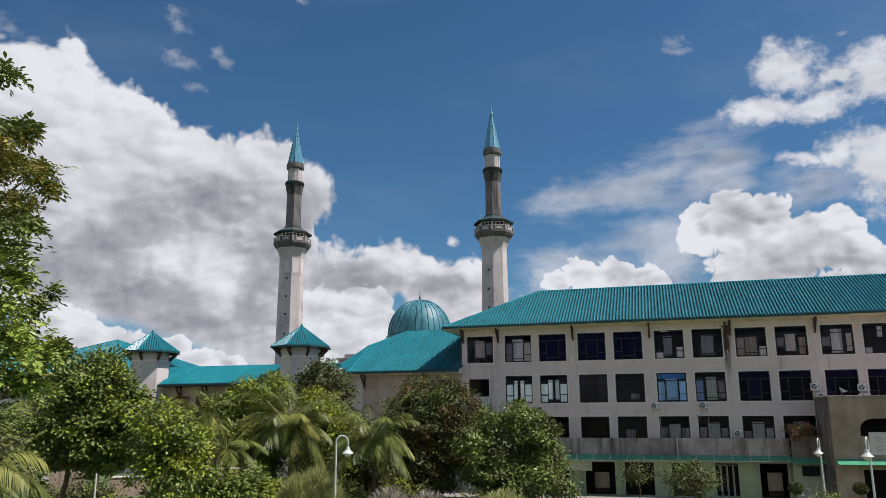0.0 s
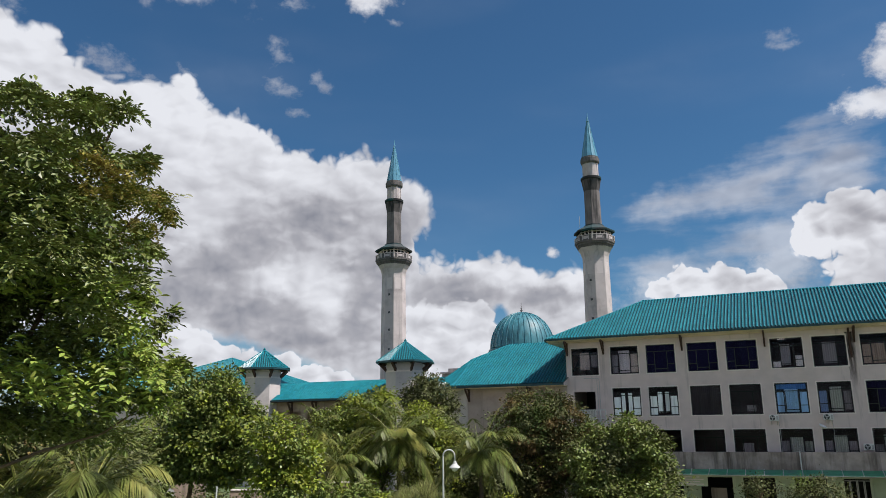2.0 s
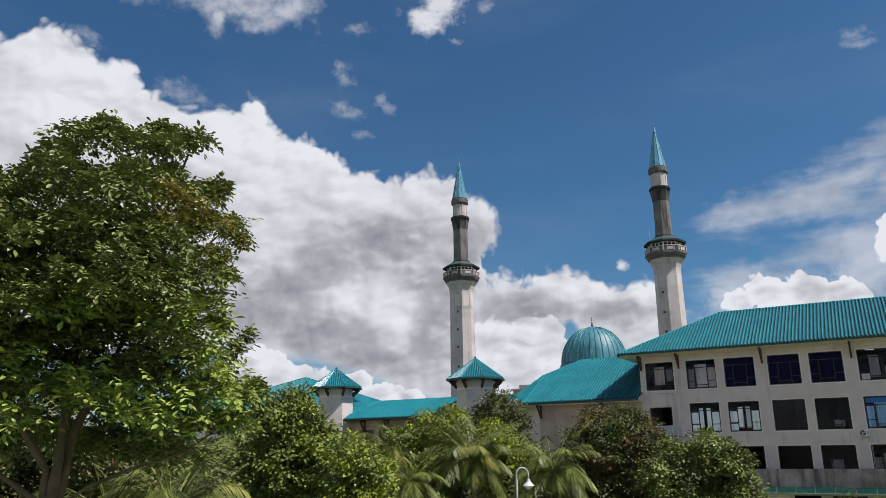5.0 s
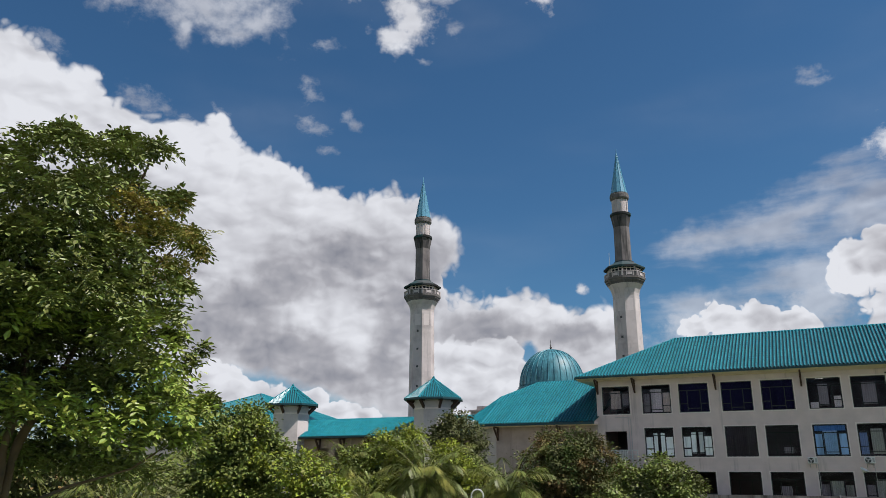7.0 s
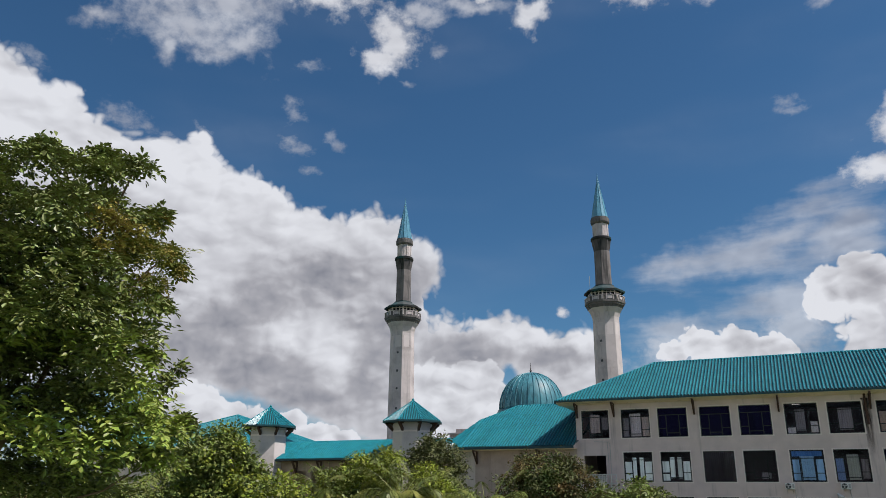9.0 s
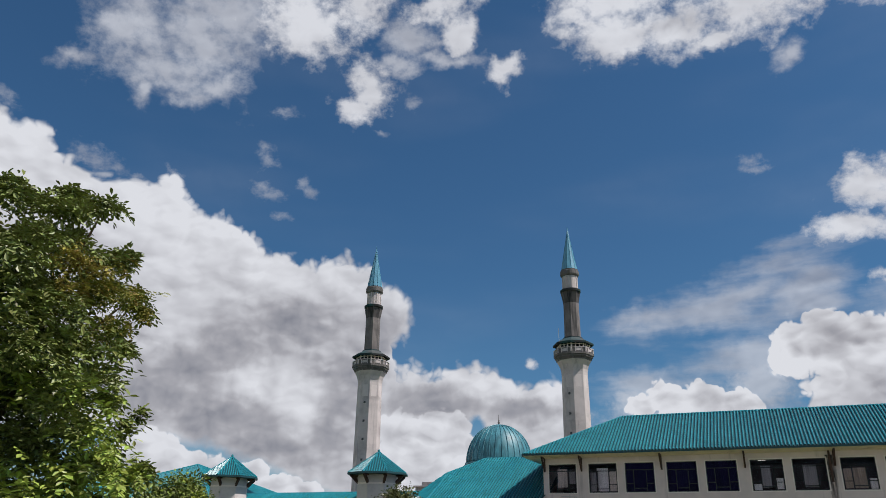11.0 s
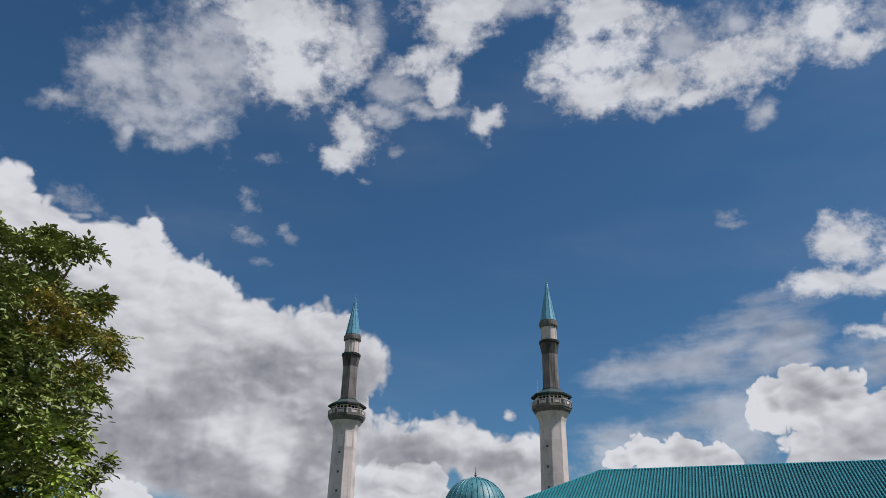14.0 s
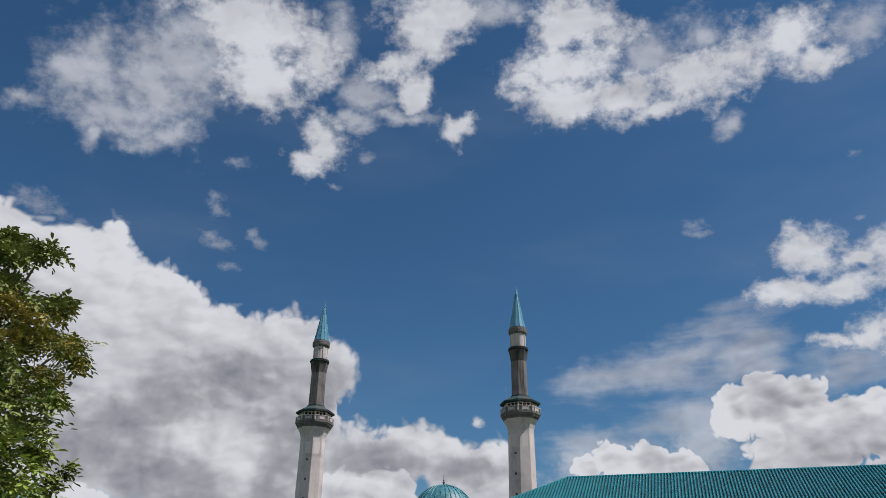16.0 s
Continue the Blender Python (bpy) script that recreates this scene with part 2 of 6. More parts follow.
# faint high streaks all over the blue
streak = wnode("ShaderNodeMapping", (flat,), vector_type="POINT")
streak.inputs["Rotation"].default_value, streak.inputs["Scale"].default_value = (0, 0, radians(8)), (0.028, 0.11, 1.0)
c_faint = step(wnoise(streak.outputs[0], 1.0, 3.0, 0.5).outputs[0], 0.45, 0.75, 0.07)
# scattered fair-weather cloud over the rest of the sky, behind and above
ring = wnode("ShaderNodeMapRange", {"Value": wmath("ABSOLUTE", w_az), "From Min": 50.0, "From Max": 62.0}).outputs[0]
high = wnode("ShaderNodeMapRange", {"Value": w_el, "From Min": 46.0, "From Max": 54.0}).outputs[0]
rest = wmath("MULTIPLY", wmath("MAXIMUM", ring, high), step(wnoise(way, 3.2, 7.0, 0.58).outputs[0], 0.52, 0.64))
haze = wnode("ShaderNodeMapRange", {"Value": w_el, "From Min": 9.0, "From Max": -1.0, "To Max": 0.65}).outputs[0]
dens = wmath("MAXIMUM", wmath("MAXIMUM", wmath("MAXIMUM", c_big, c_cum), wmath("MAXIMUM", c_top, c_thin)), wmath("MAXIMUM", wmath("MAXIMUM", rest, c_veil), wmath("MAXIMUM", haze, c_faint)), clamp=True)
grey = step(wmath("ADD", banks["grey"], wmath("MULTIPLY", wmath("SUBTRACT", puff.outputs[0], 0.5), 1.8)), 1.6, 0.2)
pale = step(wmath("ADD", banks["pale"], wmath("MULTIPLY", wmath("SUBTRACT", puff.outputs[0], 0.5), 1.2)), 1.5, 0.4)
rim = wmath("MULTIPLY", c_big, step(above, -3.5, 0.0, 0.13))
shade = wmath("MULTIPLY", wmath("MULTIPLY", grey, wmath("SUBTRACT", 0.38, wmath("MULTIPLY", c_cum, 0.22))), wmath("SUBTRACT", 1.25, wmath("MULTIPLY", rise, 0.9)))
lit = wmath("ADD", 0.735, wmath("MULTIPLY", slope, wmath("SUBTRACT", 0.78, wmath("MULTIPLY", c_top, 0.38))))
for part_lit in (rim, wmath("MULTIPLY", pale, 0.17), wmath("MULTIPLY", c_cum, wmath("ADD", wmath("MULTIPLY_ADD", slope, 0.35, 0.01), step(banks["cum"], 0.25, 1.0, 0.22))), wmath("MULTIPLY", wmath("SUBTRACT", rise, 0.30), 0.10), wmath("MULTIPLY", c_top, 0.14)):
    lit = wmath("ADD", lit, part_lit)
lit = wmath("SUBTRACT", lit, shade, clamp=True)
tone = wnode("ShaderNodeValToRGB", (lit,))
tone.color_ramp.elements[0].position, tone.color_ramp.elements[0].color = 0.0, (0.19, 0.207, 0.258, 1)
tone.color_ramp.elements[1].position, tone.color_ramp.elements[1].color = 1.0, (0.89, 0.91, 0.945, 1)
mid = tone.color_ramp.elements.new(0.5)
mid.color = (0.475, 0.478, 0.512, 1)
air = wnode("ShaderNodeTexSky")
air.sky_type, air.sun_disc, air.sun_elevation, air.sun_rotation = "NISHITA", False, radians(SUN_EL), radians(-SUN_AZ)
air.altitude, air.air_density, air.dust_density, air.ozone_density = 60.0, 1.0, 0.4, 2.2
clear = wvec("MULTIPLY", air.outputs[0], (0.52, 0.885, 1.07))
blue = wnode("ShaderNodeBackground", {"Color": clear, "Strength": 0.0635})
white = wnode("ShaderNodeBackground", {"Color": tone.outputs[0], "Strength": 0.76})
both = wnode("ShaderNodeMixShader", {0: dens, 1: blue.outputs[0], 2: white.outputs[0]})
wnode("ShaderNodeOutputWorld", (both.outputs[0],))

# ---- materials ----
def material(name, base, rough=0.6, metal=0.0, var=0.12, scale=3.0, second=None, second_scale=0.35, second_at=(0.5, 0.7), bump=0.0, bump_scale=40.0,
             streaks=None, streak_at=(0.5, 0.75), piece=0.0, spec=0.5, through_light=0.0):
    """A procedural paint, stone, leaf or metal: grain, large stains of a second colour, vertical streaks, bump, variation by piece."""
    m = bpy.data.materials.new(name)
    m.use_nodes = True
    nt = m.node_tree
    n, l = nt.nodes, nt.links
    b = n["Principled BSDF"]
    b.inputs["Roughness"].default_value, b.inputs["Metallic"].default_value = rough, metal
    b.inputs["Specular IOR Level"].default_value = spec
    pos = n.new("ShaderNodeNewGeometry")
    grain = n.new("ShaderNodeTexNoise")
    grain.inputs["Scale"].default_value, grain.inputs["Detail"].default_value = scale, 6.0
    l.new(pos.outputs["Position"], grain.inputs["Vector"])
    hsv = n.new("ShaderNodeHueSaturation")
    hsv.inputs["Color"].default_value = (*base, 1)
    span = n.new("ShaderNodeMapRange")
    span.inputs["From Min"].default_value, span.inputs["From Max"].default_value = 0.3, 0.7
    span.inputs["To Min"].default_value, span.inputs["To Max"].default_value = 1 - var, 1 + var
    l.new(grain.outputs[0], span.inputs["Value"])
    value = span.outputs[0]
    if piece:
        isl = n.new("ShaderNodeNewGeometry")
        pm = n.new("ShaderNodeMapRange")
        pm.inputs["To Min"].default_value, pm.inputs["To Max"].default_value = 1 - piece, 1 + piece
        l.new(isl.outputs["Random Per Island"], pm.inputs["Value"])
        mul = n.new("ShaderNodeMath")
        mul.operation = "MULTIPLY"
        l.new(value, mul.inputs[0]), l.new(pm.outputs[0], mul.inputs[1])
        value = mul.outputs[0]
        hu = n.new("ShaderNodeMapRange")
        hu.inputs["To Min"].default_value, hu.inputs["To Max"].default_value = 0.5 - piece * 0.06, 0.5 + piece * 0.06
        l.new(isl.outputs["Random Per Island"], hu.inputs["Value"]), l.new(hu.outputs[0], hsv.inputs["Hue"])
    l.new(value, hsv.inputs["Value"])
    out = hsv.outputs[0]

    def stain(colour, vec_scale, at, noise_scale):
        nonlocal out
        mp = n.new("ShaderNodeMapping")
        mp.inputs["Scale"].default_value = vec_scale
        l.new(pos.outputs["Position"], mp.inputs["Vector"])
        t = n.new("ShaderNodeTexNoise")
        t.inputs["Scale"].default_value, t.inputs["Detail"].default_value, t.inputs["Roughness"].default_value = noise_scale, 8.0, 0.62
        l.new(mp.outputs[0], t.inputs["Vector"])
        r = n.new("ShaderNodeMapRange")
        r.inputs["From Min"].default_value, r.inputs["From Max"].default_value = at
        l.new(t.outputs[0], r.inputs["Value"])
        mx = n.new("ShaderNodeMix")
        mx.data_type = "RGBA"
        l.new(r.outputs[0], mx.inputs["Factor"]), l.new(out, mx.inputs["A"])
        mx.inputs["B"].default_value = (*colour, 1)
        out = mx.outputs["Result"]

    if second:
        stain(second, (1, 1, 1), second_at, second_scale)
    if streaks:
        stain(streaks, (1, 1, 0.09), streak_at, 1.6)
    l.new(out, b.inputs["Base Color"])
    if bump:
        bt = n.new("ShaderNodeTexNoise")
        bt.inputs["Scale"].default_value, bt.inputs["Detail"].default_value = bump_scale, 4.0
        l.new(pos.outputs["Position"], bt.inputs["Vector"])
        bp = n.new("ShaderNodeBump")
        bp.inputs["Strength"].default_value, bp.inputs["Distance"].default_value = bump, 0.02
        l.new(bt.outputs[0], bp.inputs["Height"]), l.new(bp.outputs[0], b.inputs["Normal"])
    if through_light:
        tr = n.new("ShaderNodeBsdfTranslucent")
        l.new(out, tr.inputs["Color"])
        ms = n.new("ShaderNodeMixShader")
        ms.inputs[0].default_value = through_light
        l.new(b.outputs[0], ms.inputs[1]), l.new(tr.outputs[0], ms.inputs[2])
        l.new(ms.outputs[0], n["Material Output"].inputs["Surface"])
    return m


def glass(name, tint, ior=1.2):
    m = bpy.data.materials.new(name)
    m.use_nodes = True
    n, l = m.node_tree.nodes, m.node_tree.links
    n.remove(n["Principled BSDF"])
    t, g, f, mx = n.new("ShaderNodeBsdfTransparent"), n.new("ShaderNodeBsdfGlossy"), n.new("ShaderNodeFresnel"), n.new("ShaderNodeMixShader")
    t.inputs[0].default_value = (*tint, 1)
    g.inputs["Roughness"].default_value = 0.03
    f.inputs[0].default_value = ior
    l.new(f.outputs[0], mx.inputs[0]), l.new(t.outputs[0], mx.inputs[1]), l.new(g.outputs[0], mx.inputs[2])
    l.new(mx.outputs[0], n["Material Output"].inputs["Surface"])
    return m


M = {}
M["plaster"] = material("grey_beige_plaster", (0.70, 0.568, 0.535), 0.85, var=0.06, scale=1.2, second=(0.56, 0.46, 0.44), second_scale=0.25, second_at=(0.52, 0.8), streaks=(0.36, 0.29, 0.275), streak_at=(0.58, 0.80), bump=0.15)
M["plaster_old"] = material("weathered_plaster", (0.525, 0.421, 0.384), 0.9, var=0.14, scale=1.5, second=(0.27, 0.21, 0.18), second_scale=0.5, second_at=(0.42, 0.66), streaks=(0.13, 0.10, 0.085), streak_at=(0.47, 0.66), bump=0.25)
M["plaster_warm"] = material("ochre_plaster", (0.42, 0.305, 0.24), 0.9, var=0.14, scale=1.2, second=(0.27, 0.19, 0.13), second_scale=0.4, second_at=(0.42, 0.66), streaks=(0.12, 0.095, 0.08), streak_at=(0.52, 0.76), bump=0.2)
M["plaster_grimy"] = material("grimy_stained_plaster", (0.24, 0.195, 0.175), 0.92, var=0.12, scale=1.5, second=(0.11, 0.09, 0.08), second_scale=0.6, second_at=(0.45, 0.66), streaks=(0.06, 0.05, 0.045), streak_at=(0.52, 0.7), bump=0.25)
M["trim"] = material("pale_window_surround", (0.76, 0.66, 0.61), 0.8, var=0.05, scale=3.0)
M["soffit"] = material("cream_soffit", (0.84, 0.70, 0.52), 0.8, var=0.08, scale=1.0, second=(0.50, 0.38, 0.26), second_scale=0.9, second_at=(0.55, 0.72))
M["green_wall"] = material("green_painted_wall", (0.50, 0.57, 0.36), 0.85, var=0.08, scale=1.5, second=(0.50, 0.46, 0.37), second_scale=0.5, second_at=(0.45, 0.7))
M["green_sheet"] = material("green_awning_sheet", (0.07, 0.34, 0.18), 0.4, var=0.25, scale=2.0, second=(0.10, 0.22, 0.17), second_scale=1.0)
M["teal"] = material("teal_glazed_tile", (0.008, 0.175, 0.215), 0.36, var=0.22, scale=2.2, second=(0.02, 0.24, 0.275), second_scale=0.5, second_at=(0.45, 0.75), piece=0.16, streaks=(0.01, 0.12, 0.14), streak_at=(0.58, 0.8))
# Gutter colour; as roof base it also paints the shade between rolls.
M["teal_dark"] = material("dark_teal_gutter_and_valley_shade", (0.008, 0.055, 0.065), 0.5, var=0.15, scale=3.0)
M["dome"] = material("weathered_copper_sheet", (0.055, 0.225, 0.275), 0.5, metal=0.0, var=0.2, scale=0.8, second=(0.05, 0.165, 0.205), second_scale=0.35, second_at=(0.45, 0.8), streaks=(0.015, 0.075, 0.095), streak_at=(0.46, 0.70))
M["spire"] = material("blue_green_spire_sheet", (0.115, 0.30, 0.41), 0.35, metal=0.0, var=0.12, scale=1.5, streaks=(0.05, 0.19, 0.27), streak_at=(0.5, 0.75))
M["stone"] = material("grey_minaret_render", (0.53, 0.465, 0.45), 0.88, var=0.06, scale=1.0, second=(0.33, 0.285, 0.275), second_scale=0.4, second_at=(0.5, 0.75), streaks=(0.22, 0.195, 0.19), streak_at=(0.56, 0.8), bump=0.15)
M["stone_pale"] = material("pale_minaret_panel", (0.60, 0.53, 0.51), 0.88, var=0.06, scale=1.0, second=(0.42, 0.365, 0.355), second_scale=0.5, second_at=(0.5, 0.75))
M["stone_dark"] = material("sooty_minaret_concrete", (0.15, 0.133, 0.128), 0.9, var=0.12, scale=1.2, second=(0.12, 0.11, 0.105), second_scale=0.7, second_at=(0.42, 0.65), streaks=(0.07, 0.065, 0.06), streak_at=(0.46, 0.68), bump=0.2)
M["stone_sooty"] = material("soot_streaked_concrete", (0.19, 0.165, 0.158), 0.9, var=0.12, scale=1.2, second=(0.11, 0.096, 0.092), second_scale=0.5, second_at=(0.42, 0.65), streaks=(0.05, 0.047, 0.045), streak_at=(0.48, 0.62), bump=0.2)
M["stone_black"] = material("soot_blackened_concrete", (0.095, 0.083, 0.08), 0.9, var=0.15, scale=1.2, second=(0.05, 0.045, 0.043), second_scale=0.5, second_at=(0.42, 0.65), streaks=(0.02, 0.02, 0.02), streak_at=(0.44, 0.6), bump=0.2)
M["soot"] = material("black_stained_concrete", (0.035, 0.035, 0.035), 0.9, spec=0.1, var=0.25, scale=1.0, second=(0.02, 0.07, 0.07), second_scale=0.5, second_at=(0.45, 0.7))
M["canopy"] = material("weathered_teal_canopy", (0.012, 0.045, 0.05), 0.8, var=0.25, scale=1.5, second=(0.05, 0.055, 0.055), second_scale=0.6, second_at=(0.45, 0.65))
M["leaf_olive"] = material("olive_brown_leaves", (0.26, 0.205, 0.05), 0.55, var=0.3, scale=0.8, second=(0.12, 0.14, 0.025), second_scale=1.6, second_at=(0.45, 0.55), piece=0.45, through_light=0.12, spec=0.15)
M["timber"] = material("dark_stained_timber", (0.065, 0.030, 0.020), 0.7, var=0.25, scale=6.0)
M["frame"] = material("dark_window_frame", (0.018, 0.018, 0.02), 0.45, var=0.1, scale=8.0)
# Room surfaces: the indoor dimness is put into this dark colour.
M["room"] = material("room_wall_painted_dim", (0.095, 0.07, 0.082), 0.9, var=0.1, scale=1.0)
# Near-black colour in place of the deep shade inside openings.
M["dark"] = material("interior_painted_dark", (0.018, 0.017, 0.018), 0.9, var=0.2, scale=1.0)
M["white"] = material("white_plastic", (0.74, 0.73, 0.70), 0.5, var=0.05, scale=6.0, streaks=(0.45, 0.42, 0.38), streak_at=(0.6, 0.8))
M["metal_white"] = material("white_painted_metal", (0.62, 0.60, 0.57), 0.45, var=0.05, scale=6.0)
M["grille"] = material("dark_grille", (0.06, 0.058, 0.06), 0.6, var=0.2, scale=8.0)
M["pipe"] = material("grey_pipe", (0.45, 0.43, 0.42), 0.6, var=0.1, scale=5.0)
M["pavilion_plaster"] = material("tan_pavilion_plaster", (0.50, 0.395, 0.34), 0.9, var=0.1, scale=1.2, second=(0.38, 0.29, 0.24), second_scale=0.4, second_at=(0.48, 0.72), streaks=(0.22, 0.17, 0.15), streak_at=(0.56, 0.8), bump=0.2)
M["grass"] = material("mown_lawn", (0.075, 0.11, 0.035), 0.9, var=0.25, scale=6.0, second=(0.13, 0.12, 0.06), second_scale=0.2, bump=0.6, bump_scale=30.0)
M["paving"] = material("grey_concrete_paving", (0.27, 0.24, 0.22), 0.9, var=0.1, scale=2.0, second=(0.20, 0.18, 0.16), second_scale=0.5)
M["bark"] = material("grey_brown_bark", (0.155, 0.10, 0.062), 0.95, var=0.3, scale=6.0, second=(0.08, 0.06, 0.045), second_scale=3.0, bump=0.8, bump_scale=14.0)
M["palm_trunk"] = material("fibrous_palm_trunk", (0.085, 0.062, 0.042), 0.95, var=0.3, scale=5.0, bump=0.8, bump_scale=16.0)
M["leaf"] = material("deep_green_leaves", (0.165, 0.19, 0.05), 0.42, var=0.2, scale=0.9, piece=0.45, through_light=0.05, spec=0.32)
# Lighter copy of the near tree's leaf; sunlight is put into its colour.
M["leaf_sunlit"] = material("sunlit_green_leaves", (0.265, 0.32, 0.06), 0.42, var=0.2, scale=0.9, piece=0.4, through_light=0.15, spec=0.28)
M["leaf_mid"] = material("mid_green_leaves", (0.16, 0.195, 0.043), 0.45, var=0.2, scale=0.5, piece=0.35, through_light=0.12, spec=0.3)
M["leaf_lime"] = material("yellow_green_leaves", (0.27, 0.31, 0.04), 0.5, var=0.2, scale=0.5, piece=0.3, through_light=0.18, spec=0.25)
M["leaf_dark"] = material("dark_green_leaves", (0.11, 0.118, 0.042), 0.55, var=0.2, scale=0.5, piece=0.3, through_light=0.08, spec=0.2)
M["leaf_rust"] = material("rust_tinged_leaves", (0.19, 0.125, 0.055), 0.6, var=0.3, scale=0.4, second=(0.075, 0.11, 0.03), second_scale=0.5, second_at=(0.42, 0.6), piece=0.4, through_light=0.14, spec=0.1)
M["palm"] = material("palm_leaflets", (0.135, 0.16, 0.03), 0.5, var=0.3, scale=0.7, second=(0.34, 0.31, 0.075), second_scale=0.6, second_at=(0.5, 0.7), piece=0.35, through_light=0.18, spec=0.4)
M["reed"] = material("feathery_grey_green_shoots", (0.34, 0.34, 0.12), 0.7, var=0.2, scale=1.0, piece=0.35, through_light=0.3)
M["pale_shoot"] = material("pale_bare_shoots", (0.30, 0.26, 0.21), 0.8, var=0.2, scale=2.0, piece=0.3)
M["blossom"] = material("coral_blossom", (0.52, 0.24, 0.20), 0.6, var=0.2, scale=3.0, piece=0.4, through_light=0.3)
M["white_blossom"] = material("white_blossom", (0.62, 0.60, 0.52), 0.6, var=0.1, scale=3.0, piece=0.2)
M["purple"] = material("purple_leaves", (0.09, 0.035, 0.045), 0.6, var=0.2, scale=2.0, piece=0.4, through_light=0.2)
M["glass"] = glass("window_glass", (0.94, 0.90, 0.93))
M["glass_violet"] = glass("violet_tinted_glass", (0.42, 0.38, 0.58))
M["glass_blue"] = glass("blue_tinted_glass", (0.74, 0.85, 0.97))
M["lamp_glass"] = material("frosted_lamp_bowl", (0.75, 0.74, 0.70), 0.3, var=0.03, scale=8.0)
# The violet sheet also colours in sky reflected by the tinted glass.
for key, colour in {"cream_curtain": (0.72, 0.66, 0.58), "white_curtain": (0.85, 0.84, 0.82), "frosted_film": (0.92, 0.95, 0.95), "dark_blind": (0.06, 0.055, 0.06), "sage_curtain": (0.46, 0.52, 0.44), "beige_blind": (0.45, 0.36, 0.28), "grey_blind": (0.32, 0.31, 0.32), "violet_blind_reflection": (0.12, 0.085, 0.19), "blue_blind": (0.22, 0.36, 0.62), "blue_film": (0.30, 0.50, 0.80)}.items():
    M[key] = material(key, colour, 0.85, var=0.08, scale=2.0, streaks=tuple(c * 0.6 for c in colour), streak_at=(0.5, 0.62))


def stain_film(name, colour):
    """A thin broken film of dirt, clear in patches."""
    m = material(name, colour, 0.9, var=0.2, scale=3.0)
    n, l = m.node_tree.nodes, m.node_tree.links
    geo, tex, rng_n, clear, mx = n.new("ShaderNodeNewGeometry"), n.new("ShaderNodeTexNoise"), n.new("ShaderNodeMapRange"), n.new("ShaderNodeBsdfTransparent"), n.new("ShaderNodeMixShader")
    mp = n.new("ShaderNodeMapping")
    mp.inputs["Scale"].default_value = (6.0, 6.0, 0.8)
    tex.inputs["Scale"].default_value, tex.inputs["Detail"].default_value = 1.0, 5.0
    rng_n.inputs["From Min"].default_value, rng_n.inputs["From Max"].default_value, rng_n.inputs["To Max"].default_value = 0.25, 0.55, 1.0
    l.new(geo.outputs["Position"], mp.inputs["Vector"]), l.new(mp.outputs[0], tex.inputs["Vector"]), l.new(tex.outputs[0], rng_n.inputs["Value"])
    box, split, tent, fade, run, both_ways = n.new("ShaderNodeTexCoord"), n.new("ShaderNodeSeparateXYZ"), n.new("ShaderNodeMath"), n.new("ShaderNodeMapRange"), n.new("ShaderNodeMath"), n.new("ShaderNodeMath")
    tent.operation, run.operation, both_ways.operation = "PINGPONG", "MULTIPLY", "MULTIPLY"
    run.use_clamp = True
    fade.inputs["To Max"].default_value = 1.7
    tent.inputs[1].default_value = 0.5
    fade.inputs["From Max"].default_value = 0.35
    l.new(box.outputs["Generated"], split.inputs[0]), l.new(split.outputs[0], tent.inputs[0]), l.new(tent.outputs[0], fade.inputs["Value"])
    l.new(fade.outputs[0], run.inputs[0]), l.new(split.outputs[2], run.inputs[1]), l.new(run.outputs[0], both_ways.inputs[0]), l.new(rng_n.outputs[0], both_ways.inputs[1])
    l.new(both_ways.outputs[0], mx.inputs[0]), l.new(clear.outputs[0], mx.inputs[1]), l.new(n["Principled BSDF"].outputs[0], mx.inputs[2])
    l.new(mx.outputs[0], n["Material Output"].inputs["Surface"])
    return m


def glow(name, colour, strength):
    """A lamp's own light."""
    m = bpy.data.materials.new(name)
    m.use_nodes = True
    b = m.node_tree.nodes["Principled BSDF"]
    b.inputs["Emission Color"].default_value, b.inputs["Emission Strength"].default_value = (*colour, 1), strength
    return m


M["stain"] = stain_film("rust_dark_wall_stain", (0.075, 0.055, 0.05))


